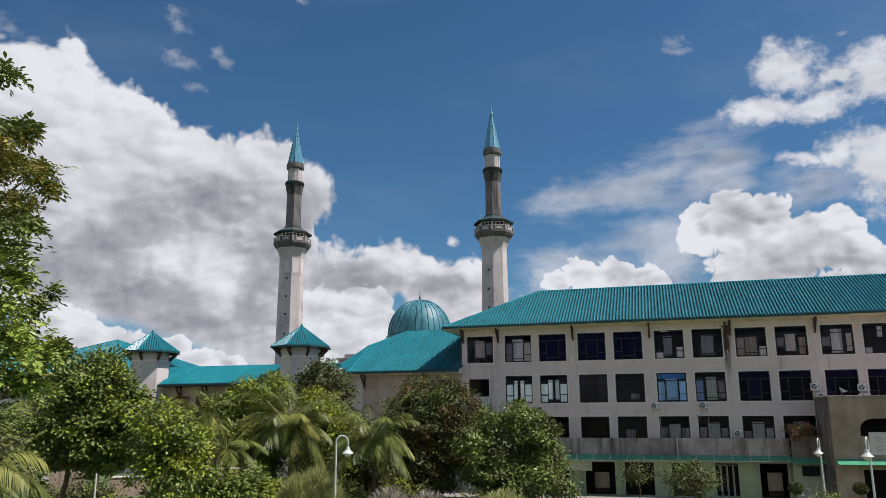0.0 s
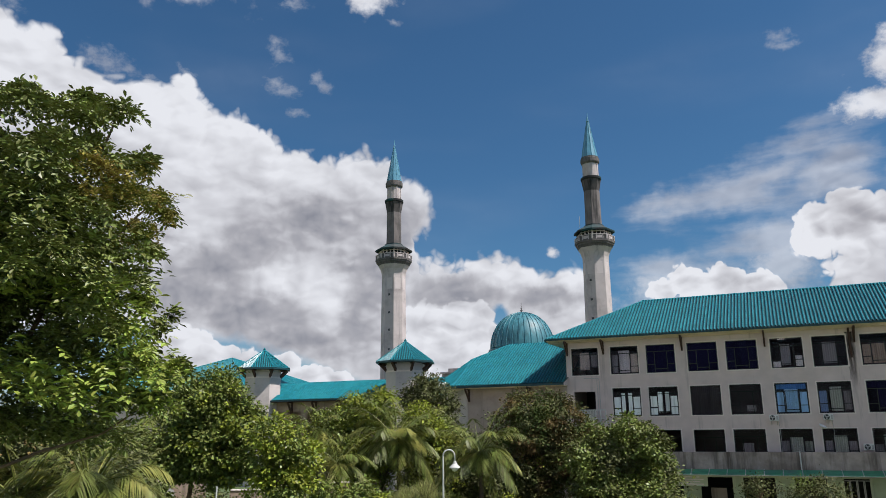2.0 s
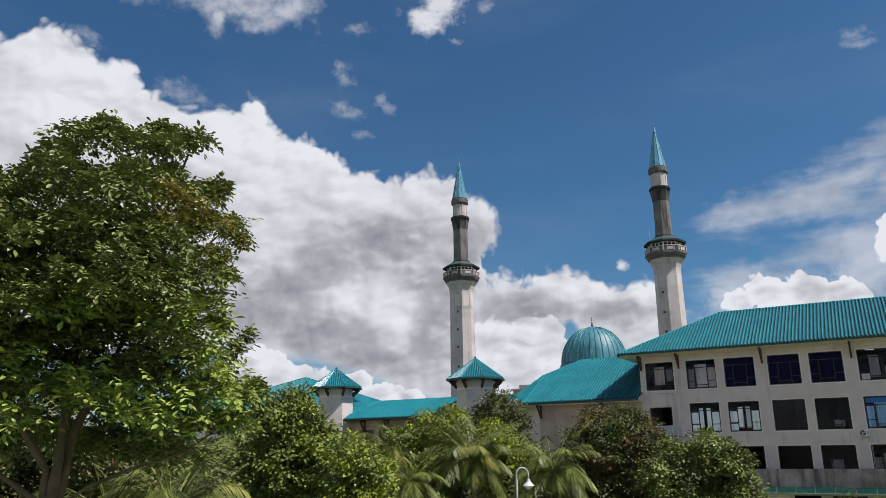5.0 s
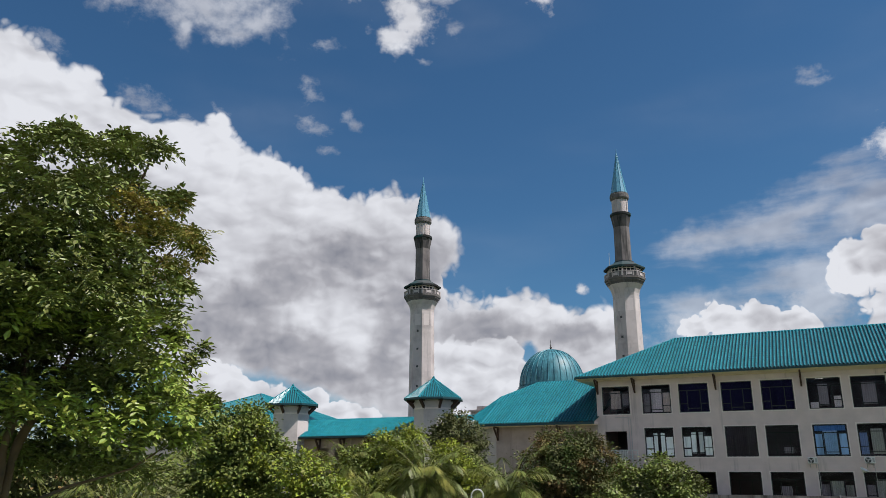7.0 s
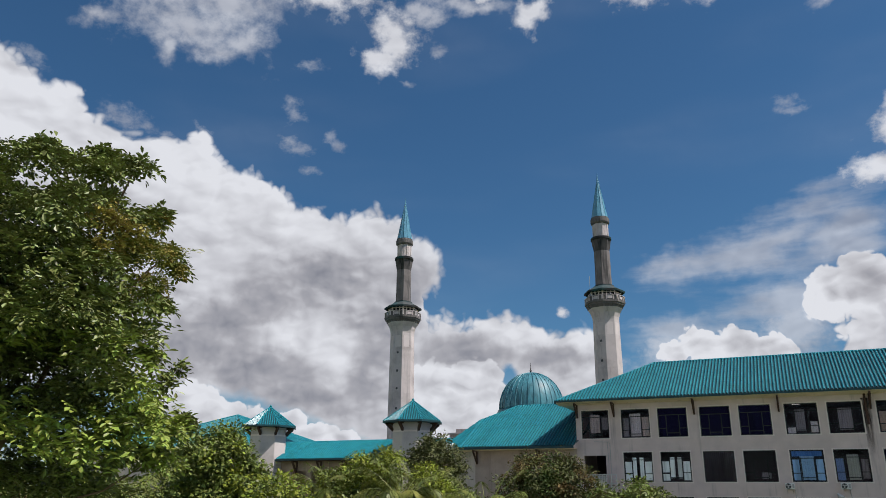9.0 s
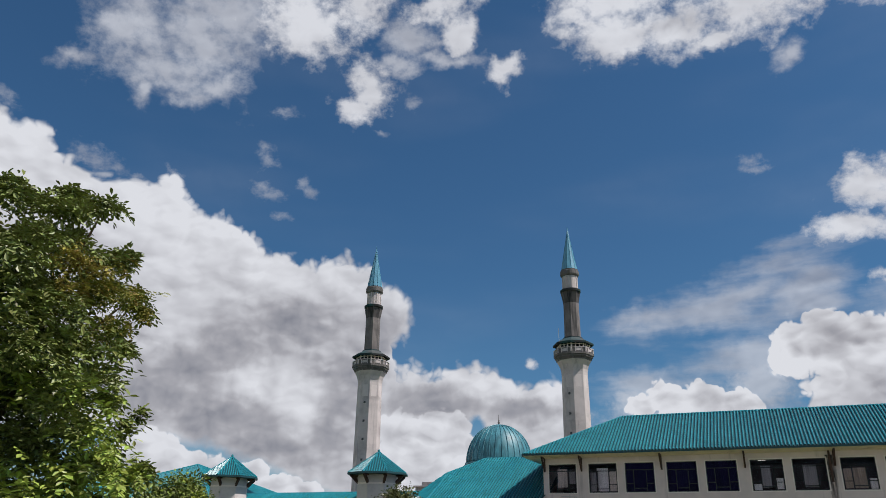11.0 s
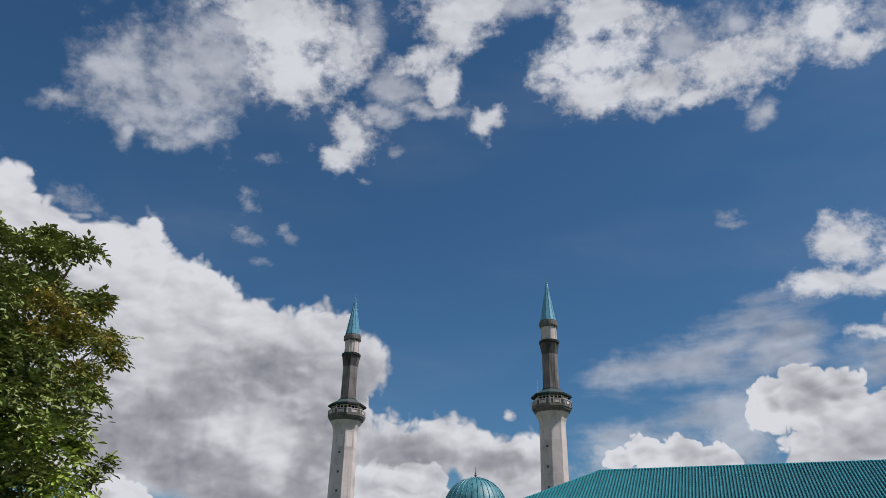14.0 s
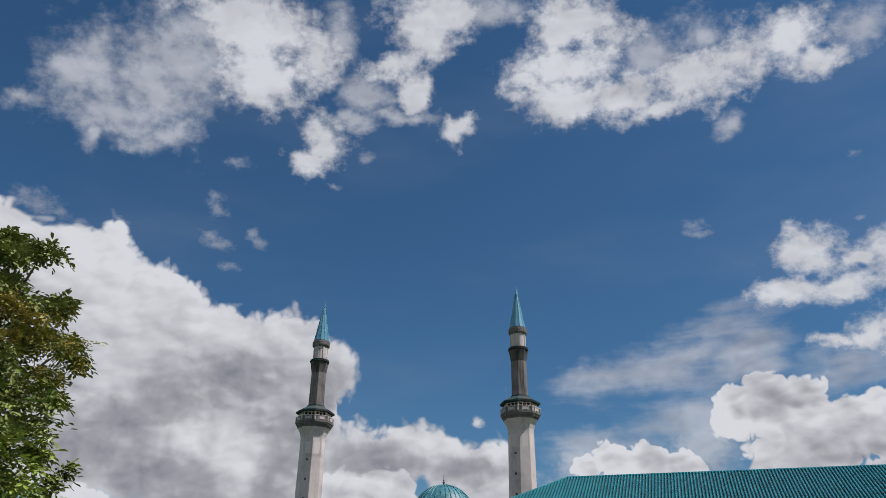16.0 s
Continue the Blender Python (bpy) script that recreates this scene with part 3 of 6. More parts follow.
# ---- building blocks ----
class Shape:
    """Collects vertices and faces of one mesh."""

    def __init__(self):
        self.v, self.f, self.smooth = [], [], False

    def add(self, verts, faces):
        k = len(self.v)
        self.v += [tuple(p) for p in verts]
        self.f += [tuple(i + k for i in q) for q in faces]
        return self

    def box(self, x0, x1, y0, y1, z0, z1):
        c = [(x, y, z) for x in (x0, x1) for y in (y0, y1) for z in (z0, z1)]
        return self.add(c, [(0, 1, 3, 2), (4, 6, 7, 5), (0, 4, 5, 1), (2, 3, 7, 6), (0, 2, 6, 4), (1, 5, 7, 3)])

    def beam(self, a, b, w, h):
        """A square bar from a to b."""
        a, b = Vector(a), Vector(b)
        d = (b - a).normalized()
        s = d.cross(Vector((0, 0, 1)))
        s = (s if s.length > 1e-3 else Vector((1, 0, 0))).normalized()
        u = s.cross(d).normalized()
        c = [p + s * i * w / 2 + u * j * h / 2 for p in (a, b) for i, j in ((-1, -1), (1, -1), (1, 1), (-1, 1))]
        return self.add(c, [(3, 2, 1, 0), (4, 5, 6, 7), (0, 1, 5, 4), (1, 2, 6, 5), (2, 3, 7, 6), (3, 0, 4, 7)])

    def lathe(self, profile, sides, turn=0.0, caps=True, at=(0, 0)):
        """Turn (radius, z) pairs, from the bottom up, round the z axis."""
        k, n = len(self.v), sides
        for r, z in profile:
            self.v += [(at[0] + r * math.cos(2 * math.pi * (i + turn) / n), at[1] + r * math.sin(2 * math.pi * (i + turn) / n), z) for i in range(n)]
        for j in range(len(profile) - 1):
            self.f += [(k + j * n + i, k + j * n + (i + 1) % n, k + (j + 1) * n + (i + 1) % n, k + (j + 1) * n + i) for i in range(n)]
        if caps:
            self.f += [tuple(k + i for i in reversed(range(n))), tuple(k + (len(profile) - 1) * n + i for i in range(n))]
        return self

    def tube(self, path, radii, sides=8):
        """A round tube along a path of points."""
        k, pts = len(self.v), [Vector(p) for p in path]
        radii = radii if isinstance(radii, (list, tuple)) else [radii] * len(pts)
        side = None
        for i, p in enumerate(pts):
            d = (pts[min(i + 1, len(pts) - 1)] - pts[max(i - 1, 0)]).normalized()
            side = d.cross(Vector((0.31, 0.95, 0.02))) if side is None else side - d * side.dot(d)
            side.normalize()
            up = d.cross(side)
            self.v += [tuple(p + (side * math.cos(a) + up * math.sin(a)) * radii[i]) for a in (2 * math.pi * j / sides for j in range(sides))]
        for i in range(len(pts) - 1):
            self.f += [(k + i * sides + j, k + i * sides + (j + 1) % sides, k + (i + 1) * sides + (j + 1) % sides, k + (i + 1) * sides + j) for j in range(sides)]
        self.f += [tuple(k + j for j in reversed(range(sides))), tuple(k + (len(pts) - 1) * sides + j for j in range(sides))]
        return self

    def prism(self, outline, z0, z1):
        """A flat outline (x, y), counter-clockwise, pulled up from z0 to z1."""
        n = len(outline)
        v = [(x, y, z0) for x, y in outline] + [(x, y, z1) for x, y in outline]
        return self.add(v, [tuple(reversed(range(n))), tuple(range(n, 2 * n))] + [(i, (i + 1) % n, n + (i + 1) % n, n + i) for i in range(n)])

    def mesh(self, name, mat):
        me = bpy.data.meshes.new(name)
        me.from_pydata(self.v, [], self.f)
        me.materials.append(mat)
        if self.smooth:
            me.polygons.foreach_set("use_smooth", [True] * len(me.polygons))
        me.update()
        return me


def thing(name, m, label, category, group="", kind=""):
    ob = new(name)
    ob.empty_display_size = 0.3
    ob.matrix_basis = m
    return tagged(ob, label, category, group, kind)


def part(name, shape, mat, parent, label="", at=None, kind=""):
    """Links a shape, or a mesh made before, as one object under a thing or a part."""
    ob = new(name, shape.mesh(name, mat) if isinstance(shape, Shape) else shape)
    ob.parent = parent
    if at is not None:
        ob.matrix_basis = at
    return tagged(ob, label, kind=kind)


def bevelled(shape, width=0.015):
    """Rounds the edges of a shape."""
    bm = bmesh.new()
    vs = [bm.verts.new(p) for p in shape.v]
    for f in shape.f:
        bm.faces.new([vs[i] for i in f])
    bmesh.ops.bevel(bm, geom=list(bm.edges), offset=width, segments=1, affect="EDGES", clamp_overlap=True)
    bm.verts.index_update()
    out = Shape()
    out.v = [tuple(v.co) for v in bm.verts]
    out.f = [tuple(v.index for v in f.verts) for f in bm.faces]
    bm.free()
    return out


CAMPUS = pose(0, 0, 0, 0, 0, -15.5)  # the buildings' own axes: x along the front, y away from the viewer


def campus(x, y, z=0.0, turn=0.0):
    return CAMPUS @ pose(x, y, z, 0, 0, turn)


def tiled(shape, a, b, c, d, pitch=0.27, rise=0.13, course=0.5, lead=0.0):
    """Roll tiles on a roof face with eave a-b and top c (above b), d (above a): rolls run up the slope, with a lip at each course.
    lead: how far up the edge over a runs square to the eave before it slants to d."""
    a, b, c, d = (Vector(p) for p in (a, b, c, d))
    along = (b - a).normalized()
    normal = along.cross((c + d) / 2 - (a + b) / 2).normalized()
    up = normal.cross(along).normalized()
    length = (b - a).length
    top = max((c - a).dot(up), (d - a).dot(up))
    ld, lc = (d - a).dot(along), (c - a).dot(along)
    hd, hc = (d - a).dot(up), (c - a).dot(up)

    def reach(x):
        h = top
        if x < ld:
            h = min(h, lead + (hd - lead) * x / ld if ld > 1e-6 else h)
        if x > lc:
            h = min(h, hc * (length - x) / (length - lc) if length - lc > 1e-6 else h)
        return max(h, 0.0)

    count = max(1, round(length / pitch))
    w = length / count
    steps = 5
    for i in range(count):
        x0 = i * w
        offs = [0.22, 0.32, 0.5, 0.68, 0.78]
        ups = [0.0, 0.8, 1.0, 0.8, 0.0]
        h = reach(x0 + w / 2)
        n = max(1, int(h / course + 0.5))
        for j in range(n):
            lo, hi = j / n, (j + 1) / n
            ring = []
            for at, lift in ((lo, 0.012), (hi, 0.0)):
                for o, u in zip(offs, ups):
                    x = x0 + o * w
                    hh = reach(min(max(x, 1e-4), length - 1e-4))
                    ring.append(a + along * x + up * hh * at + normal * (u * rise + lift))
            shape.add(ring, [(k, k + 1, steps + k + 1, steps + k) for k in range(steps - 1)])
    return shape


def ridge_caps(shape, a, b, r=0.11, piece=0.45):
    """Half-round cap tiles from a to b."""
    a, b = Vector(a), Vector(b)
    n = max(1, round((b - a).length / piece))
    for i in range(n):
        p, q = a.lerp(b, i / n), a.lerp(b, (i + 1.08) / n)
        shape.tube([p, q], [r * 1.12, r * 0.92], 7)
    return shape


# ---- the four-storey teaching block ----
FRONT, BACK = 66.0, 79.0
LEFT, RIGHT = -17.0, 38.2
BAY, WIN = 6.40, 2.36
ROWS = {1: (11.02, 13.37), 2: (7.47, 9.83), 3: (3.95, 6.32)}
block = thing("teaching_block", campus(0, FRONT), "four-storey grey-beige plastered teaching block with a teal tiled hipped roof", "building")
columns = [-16.5] + [x for k in range(8) for x in (-13.07 + BAY * k, -10.03 + BAY * k)]


def holes_wall(x0, x1, z0, z1, holes, y0, y1):
    """A wall slab with rectangular openings right through it: holes are (xa, xb, za, zb), in rows that share za, zb."""
    s = Shape()
    bands = sorted({(h[2], h[3]) for h in holes})
    z = z0
    for za, zb in bands:
        if za > z:
            s.box(x0, x1, y0, y1, z, za)
        x = x0
        for h in sorted(h for h in holes if (h[2], h[3]) == (za, zb)):
            s.box(x, h[0], y0, y1, za, zb)
            x = h[1]
        s.box(x, x1, y0, y1, za, zb)
        z = zb
    if z < z1:
        s.box(x0, x1, y0, y1, z, z1)
    return s


openings = []
for row, (za, zb) in ROWS.items():
    for c in columns:
        if row > 1 and c < -14:
            if row == 2:
                openings.append((-16.4, -14.55, 7.9, 9.6))
            continue
        openings.append((c, c + WIN, za, zb))
front_holes = [h for h in openings if h[2] != 7.9]
part("wall", holes_wall(-14.0, RIGHT, 3.35, 14.0, [h for h in front_holes if h[0] > -14], 0.0, 0.28), M["plaster"], block)
part("wall", holes_wall(LEFT, -14.0, 3.35, 14.0, [(-16.5, -14.14, 11.02, 13.37), (-16.4, -14.55, 7.75, 9.6)], 0.0, 0.28), M["plaster"], block)
part("wall", Shape().box(LEFT, LEFT + 0.28, 0.28, BACK - FRONT, 0, 14.0), M["plaster"], block)
part("wall", Shape().box(RIGHT - 0.28, RIGHT, 0.28, BACK - FRONT, 0, 14.0), M["plaster"], block)
part("wall", Shape().box(LEFT + 0.28, RIGHT - 0.28, BACK - FRONT - 0.28, BACK - FRONT, 0, 14.0), M["plaster"], block)
# slabs and corridor wall in a colour darkened to look unlit
for z in (3.3, 6.9, 10.4, 13.9):
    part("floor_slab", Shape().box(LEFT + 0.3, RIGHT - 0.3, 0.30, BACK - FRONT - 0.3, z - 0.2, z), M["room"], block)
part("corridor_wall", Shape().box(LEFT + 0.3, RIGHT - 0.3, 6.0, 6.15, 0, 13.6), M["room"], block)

# window surround, frame and panes, built once and shared
def ring(x0, x1, z0, z1, w, y0, y1):
    """A rectangular frame of width w, in one piece."""
    outer, inner = [(x0, z0), (x1, z0), (x1, z1), (x0, z1)], [(x0 + w, z0 + w), (x1 - w, z0 + w), (x1 - w, z1 - w), (x0 + w, z1 - w)]
    v = [(x, y, z) for y in (y0, y1) for x, z in outer + inner]
    f = []
    for i in range(4):
        j = (i + 1) % 4
        f += [(i, j, 4 + j, 4 + i), (8 + j, 8 + i, 12 + i, 12 + j), (i, 8 + i, 8 + j, j), (4 + j, 12 + j, 12 + i, 4 + i)]
    return Shape().add(v, f)


surround_me = ring(-0.09, WIN + 0.09, -0.09, WIN + 0.09, 0.09, -0.035, 0.10).mesh("surround", M["trim"])
T = 0.055


def window_meshes(x1, x2, top, low, centre_low):
    zt, xa, xb, zl, zc = top * WIN, x1 * WIN, x2 * WIN, low * WIN, centre_low * WIN
    h = T / 2
    bars = [(T, WIN - T, zt - h, zt + h), (xa - h, xa + h, T, zt - h), (xb - h, xb + h, T, zt - h), (T, xa - h, zl - h, zl + h), (xb + h, WIN - T, zl - h, zl + h), (xa + h, xb - h, zc - h, zc + h)]
    bars = [Shape().box(a, b, 0.105, 0.165, c, d).mesh("mullion", M["frame"]) for a, b, c, d in bars]
    cells = [(T, WIN - T, zt, WIN - T), (T, xa, zl, zt), (T, xa, T, zl), (xb, WIN - T, zl, zt), (xb, WIN - T, T, zl), (xa, xb, zc, zt), (xa, xb, T, zc)]
    return ring(0, WIN, 0, WIN, T, 0.10, 0.17).mesh("window", M["frame"]), bars, cells


FRAMES = [window_meshes(0.28, 0.72, 0.76, 0.30, 0.14), window_meshes(0.30, 0.70, 0.74, 0.27, 0.13)]
PANES = {}


def pane_mesh(cell, mat):
    key = (cell, mat)
    if key not in PANES:
        a, b, c, d = cell
        PANES[key] = Shape().box(a + 0.01, b - 0.01, 0.128, 0.136, c + 0.01, d - 0.01).mesh("pane", M[mat])
    return PANES[key]


def cloth(x0, x1, z0, z1, folds, depth=0.05, y0=0.20):
    """A hanging curtain with soft folds."""
    s, n = Shape(), folds * 4
    for i in range(n + 1):
        x = x0 + (x1 - x0) * i / n
        y = y0 + depth * math.sin(i * math.pi / 2)
        s.v += [(x, y, z0), (x, y, z1)]
    s.f = [(2 * i, 2 * i + 2, 2 * i + 3, 2 * i + 1) for i in range(n)]
    s.smooth = True
    return s


# what hangs behind each window: (row, column): (glass, [(from, to, low, high, colour)])
DRESS = {}


def dress(row, column, tint, hung):
    DRESS[row, column] = (tint, hung)


dress(1, 0, "glass", [(0.30, 0.66, 0.2, 0.84, "cream_curtain"), (0.72, 0.95, 0.3, 0.74, "grey_blind")])
dress(1, 1, "glass", [(0.28, 0.68, 0.05, 0.85, "white_curtain"), (0.72, 0.96, 0.05, 0.72, "cream_curtain"), (0.04, 0.25, 0.05, 0.7, "grey_blind")])
dress(1, 2, "glass_violet", [(0.02, 0.98, 0.04, 0.98, "violet_blind_reflection")])
dress(1, 3, "glass_violet", [(0.02, 0.98, 0.04, 0.98, "violet_blind_reflection")])
dress(1, 4, "glass_violet", [(0.02, 0.98, 0.04, 0.98, "violet_blind_reflection")])
dress(1, 5, "glass", [(0.30, 0.6, 0.1, 0.8, "grey_blind"), (0.75, 0.96, 0.05, 0.4, "white_curtain"), (0.05, 0.3, 0.0, 0.22, "white_curtain")])
dress(1, 6, "glass", [(0.3, 0.7, 0.1, 0.8, "grey_blind")])
dress(1, 7, "glass", [(0.30, 0.72, 0.05, 0.68, "beige_blind"), (0.76, 0.97, 0.02, 0.35, "white_curtain"), (0.05, 0.28, 0.05, 0.66, "beige_blind")])
dress(1, 8, "glass", [(0.32, 0.64, 0.15, 0.74, "cream_curtain"), (0.05, 0.28, 0.3, 0.62, "grey_blind"), (0.74, 0.95, 0.05, 0.62, "beige_blind")])
dress(1, 9, "glass", [(0.32, 0.66, 0.06, 0.86, "white_curtain"), (0.05, 0.28, 0.3, 0.6, "grey_blind"), (0.78, 0.95, 0.1, 0.7, "cream_curtain")])
dress(1, 10, "glass", [(0.45, 0.6, 0.55, 0.9, "white_curtain"), (0.05, 0.25, 0.02, 0.2, "white_curtain")])
dress(2, 1, "glass", [(0.04, 0.27, 0.3, 0.68, "frosted_film"), (0.30, 0.44, 0.12, 0.82, "frosted_film"), (0.55, 0.69, 0.12, 0.82, "frosted_film"), (0.73, 0.96, 0.05, 0.68, "frosted_film"), (0.04, 0.27, 0.04, 0.26, "frosted_film")])
dress(2, 2, "glass", [(0.04, 0.27, 0.3, 0.68, "frosted_film"), (0.30, 0.46, 0.12, 0.82, "frosted_film"), (0.55, 0.69, 0.12, 0.82, "frosted_film"), (0.73, 0.96, 0.05, 0.68, "frosted_film"), (0.04, 0.27, 0.04, 0.26, "frosted_film")])
dress(2, 3, "glass", [(0.02, 0.98, 0.02, 0.98, "dark_blind")])
dress(2, 4, "glass", [(0.5, 0.8, 0.1, 0.3, "grey_blind")])
dress(2, 5, "glass_blue", [(0.28, 0.70, 0.06, 0.8, "white_curtain"), (0.05, 0.25, 0.05, 0.7, "blue_film"), (0.75, 0.96, 0.05, 0.7, "blue_film"), (0.05, 0.95, 0.80, 0.96, "blue_blind")])
dress(2, 6, "glass", [(0.36, 0.70, 0.06, 0.84, "sage_curtain"), (0.04, 0.26, 0.05, 0.72, "blue_blind"), (0.76, 0.96, 0.1, 0.7, "grey_blind")])
# violet top bands: the glass's sky reflection painted as a hung sheet
dress(2, 7, "glass_violet", [(0.3, 0.7, 0.1, 0.8, "violet_blind_reflection"), (0.02, 0.98, 0.78, 0.98, "violet_blind_reflection")])
dress(2, 8, "glass_violet", [(0.02, 0.98, 0.78, 0.98, "violet_blind_reflection")])
dress(2, 9, "glass_violet", [(0.05, 0.3, 0.1, 0.7, "violet_blind_reflection"), (0.02, 0.98, 0.78, 0.98, "violet_blind_reflection")])
dress(2, 10, "glass_violet", [(0.02, 0.98, 0.78, 0.98, "violet_blind_reflection")])
dress(3, 4, "glass", [(0.25, 0.6, 0.1, 0.55, "grey_blind")])
dress(3, 5, "glass", [(0.05, 0.27, 0.05, 0.62, "grey_blind"), (0.30, 0.7, 0.05, 0.75, "sage_curtain"), (0.74, 0.96, 0.05, 0.6, "sage_curtain")])
dress(3, 6, "glass", [(0.32, 0.7, 0.05, 0.78, "sage_curtain"), (0.05, 0.27, 0.05, 0.62, "grey_blind"), (0.74, 0.96, 0.05, 0.6, "grey_blind")])
dress(3, 7, "glass", [(0.30, 0.7, 0.05, 0.8, "sage_curtain"), (0.05, 0.27, 0.05, 0.5, "grey_blind"), (0.74, 0.96, 0.05, 0.6, "sage_curtain")])
dress(3, 8, "glass", [(0.30, 0.7, 0.05, 0.8, "sage_curtain")])
for row, (za, zb) in ROWS.items():
    for k, c in enumerate(columns):
        if row > 1 and k == 0:
            continue
        me, bars, cells = FRAMES[k % 2]
        tint, hung = DRESS.get((row, k), ("glass", [(0.3, 0.7, 0.05, 0.7, "grey_blind")] if k > 10 else []))
        w = part("window", me, None, block, at=pose(c, 0, za))
        part("surround", surround_me, None, w)
        for bar in bars:
            part("mullion", bar, None, w)
        for cell in cells:
            part("pane", pane_mesh(cell, tint), None, w).visible_shadow = False
        for x0, x1, z0, z1, colour in hung:
            part("curtain", cloth(x0 * WIN, x1 * WIN, max(z0, 0.03) * WIN, z1 * WIN, max(3, round((x1 - x0) * 16)), *((0.0, 0.118) if "film" in colour else (0.02, 0.2) if "blind" in colour else (0.045, 0.2))), M[colour], w)

strip_me = Shape().box(0, 0.6, -0.02, 0.02, -0.04, 0.0).mesh("tube", glow("lit_tube", (1.0, 0.95, 0.88), 0.9))
tray_me = bevelled(Shape().box(-0.03, 0.63, -0.06, 0.06, 0.0, 0.04), 0.008).mesh("tray", M["metal_white"])
for x, y in ((0.2, 2.2), (0.35, 2.9), (3.4, 2.4), (16.2, 2.0), (19.4, 2.2)):
    lamp = thing("ceiling_light", campus(x, FRONT + y, 13.62), "lit tube lamp under the ceiling behind a top-floor window", "ceiling light", "tube lamps on the top floor")
    part("tray", tray_me, None, lamp)
    part("tube", strip_me, None, lamp)

# roof: eave, hips and ridge
EAVE_Y, EAVE_Z, RIDGE_Y, RIDGE_Z, EAVE_X = -1.2, 14.18, 6.4, 18.20, -18.45
HIP_X, FAR_Y = -10.95, 14.0
fl, fr = (EAVE_X, EAVE_Y, EAVE_Z), (RIGHT + 1.4, EAVE_Y, EAVE_Z)
rl, rr = (HIP_X, RIDGE_Y, RIDGE_Z), (RIGHT - 6.1, RIDGE_Y, RIDGE_Z)
bl, br = (EAVE_X, FAR_Y, EAVE_Z), (RIGHT + 1.4, FAR_Y, EAVE_Z)
# dark base sheet: shade in the valleys between rolls is its colour
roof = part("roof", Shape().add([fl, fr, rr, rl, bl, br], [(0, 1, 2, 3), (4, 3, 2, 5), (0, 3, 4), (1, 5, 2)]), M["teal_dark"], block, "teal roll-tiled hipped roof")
part("roof_tile", tiled(Shape(), fl, fr, rr, rl), M["teal"], roof, kind="stuff")
part("roof_tile", tiled(Shape(), bl, fl, rl, rl, course=0.8), M["teal"], roof, kind="stuff")
caps = Shape()
for a, b in ((fl, rl), (rl, rr), (bl, rl)):
    ridge_caps(caps, a, b)
part("ridge_cap", caps, M["teal"], roof, kind="stuff")
part("gutter", Shape().box(EAVE_X - 0.05, RIGHT + 1.4, EAVE_Y - 0.10, EAVE_Y + 0.02, EAVE_Z - 0.13, EAVE_Z + 0.01), M["teal_dark"], roof)
part("gutter", Shape().box(EAVE_X - 0.13, EAVE_X + 0.02, EAVE_Y + 0.02, FAR_Y, EAVE_Z - 0.20, EAVE_Z + 0.01), M["teal_dark"], roof)
part("soffit", Shape().add([(EAVE_X, EAVE_Y + 0.03, EAVE_Z - 0.16), (RIGHT + 1.4, EAVE_Y + 0.03, EAVE_Z - 0.16), (RIGHT + 1.4, -0.002, EAVE_Z - 0.30), (EAVE_X, -0.002, EAVE_Z - 0.30), (EAVE_X, EAVE_Y + 0.03, EAVE_Z - 0.11), (RIGHT + 1.4, EAVE_Y + 0.03, EAVE_Z - 0.11), (RIGHT + 1.4, -0.002, EAVE_Z - 0.11), (EAVE_X, -0.002, EAVE_Z - 0.11)],
     [(0, 3, 2, 1), (4, 5, 6, 7), (0, 1, 5, 4), (2, 3, 7, 6), (0, 4, 7, 3), (1, 2, 6, 5)]), M["soffit"], block)
part("soffit", Shape().box(EAVE_X, LEFT, 0.0, FAR_Y, EAVE_Z - 0.24, EAVE_Z - 0.18), M["soffit"], block)
strut = Shape().beam((0, -1.05, 13.9), (0, -0.05, 12.85), 0.13, 0.16).beam((0, -0.06, 13.95), (0, -0.06, 12.75), 0.14, 0.1).beam((0, -1.1, 13.9), (0, 0, 13.9), 0.13, 0.12)
strut_me = bevelled(strut, 0.01).mesh("strut", M["timber"])
for x in [-16.85, -13.65] + [-7.05 + BAY * k for k in range(8)]:
    part("eave_bracket", strut_me, None, block, "dark timber eave bracket", at=pose(x, 0, 0))

# projecting first-floor parapet, awning and ground floor
part("balcony_wall", bevelled(Shape().box(-14.0, 9.3, -1.0, -0.82, 3.25, 4.60), 0.02), M["plaster_old"], block, "stained grey parapet wall")
part("balcony_slab", Shape().box(-14.0, 9.3, -0.82, 0.3, 3.1, 3.3), M["plaster_old"], block)
awning = part("awning", Shape().add([(-14, -1.02, 3.28), (9.3, -1.02, 3.28), (9.3, -2.1, 2.93), (-14, -2.1, 2.93), (-14, -1.02, 3.24), (9.3, -1.02, 3.24), (9.3, -2.1, 2.89), (-14, -2.1, 2.89)],
              [(0, 3, 2, 1), (4, 5, 6, 7), (3, 7, 6, 2), (0, 1, 5, 4), (0, 4, 7, 3), (1, 2, 6, 5)]), M["green_sheet"], block, "sloping green sheet awning")
part("awning_edge", bevelled(Shape().box(-14.0, 9.3, -2.13, -2.10, 2.88, 2.92), 0.006), M["pipe"], awning, "pale edge strip")
rib_me = Shape().beam((0, -1.0, 3.31), (0, -2.12, 2.95), 0.05, 0.05).mesh("awning_rib", M["metal_white"])
for k in range(18):
    part("awning_rib", rib_me, None, awning, at=pose(-13.6 + 1.33 * k, 0, 0))
doors = [(-13.2, -11.0), (-9.9, -7.7), (-6.55, -3.95), (-3.35, -0.85), (0.35, 2.75), (3.7, 5.6), (7.0, 9.2)]
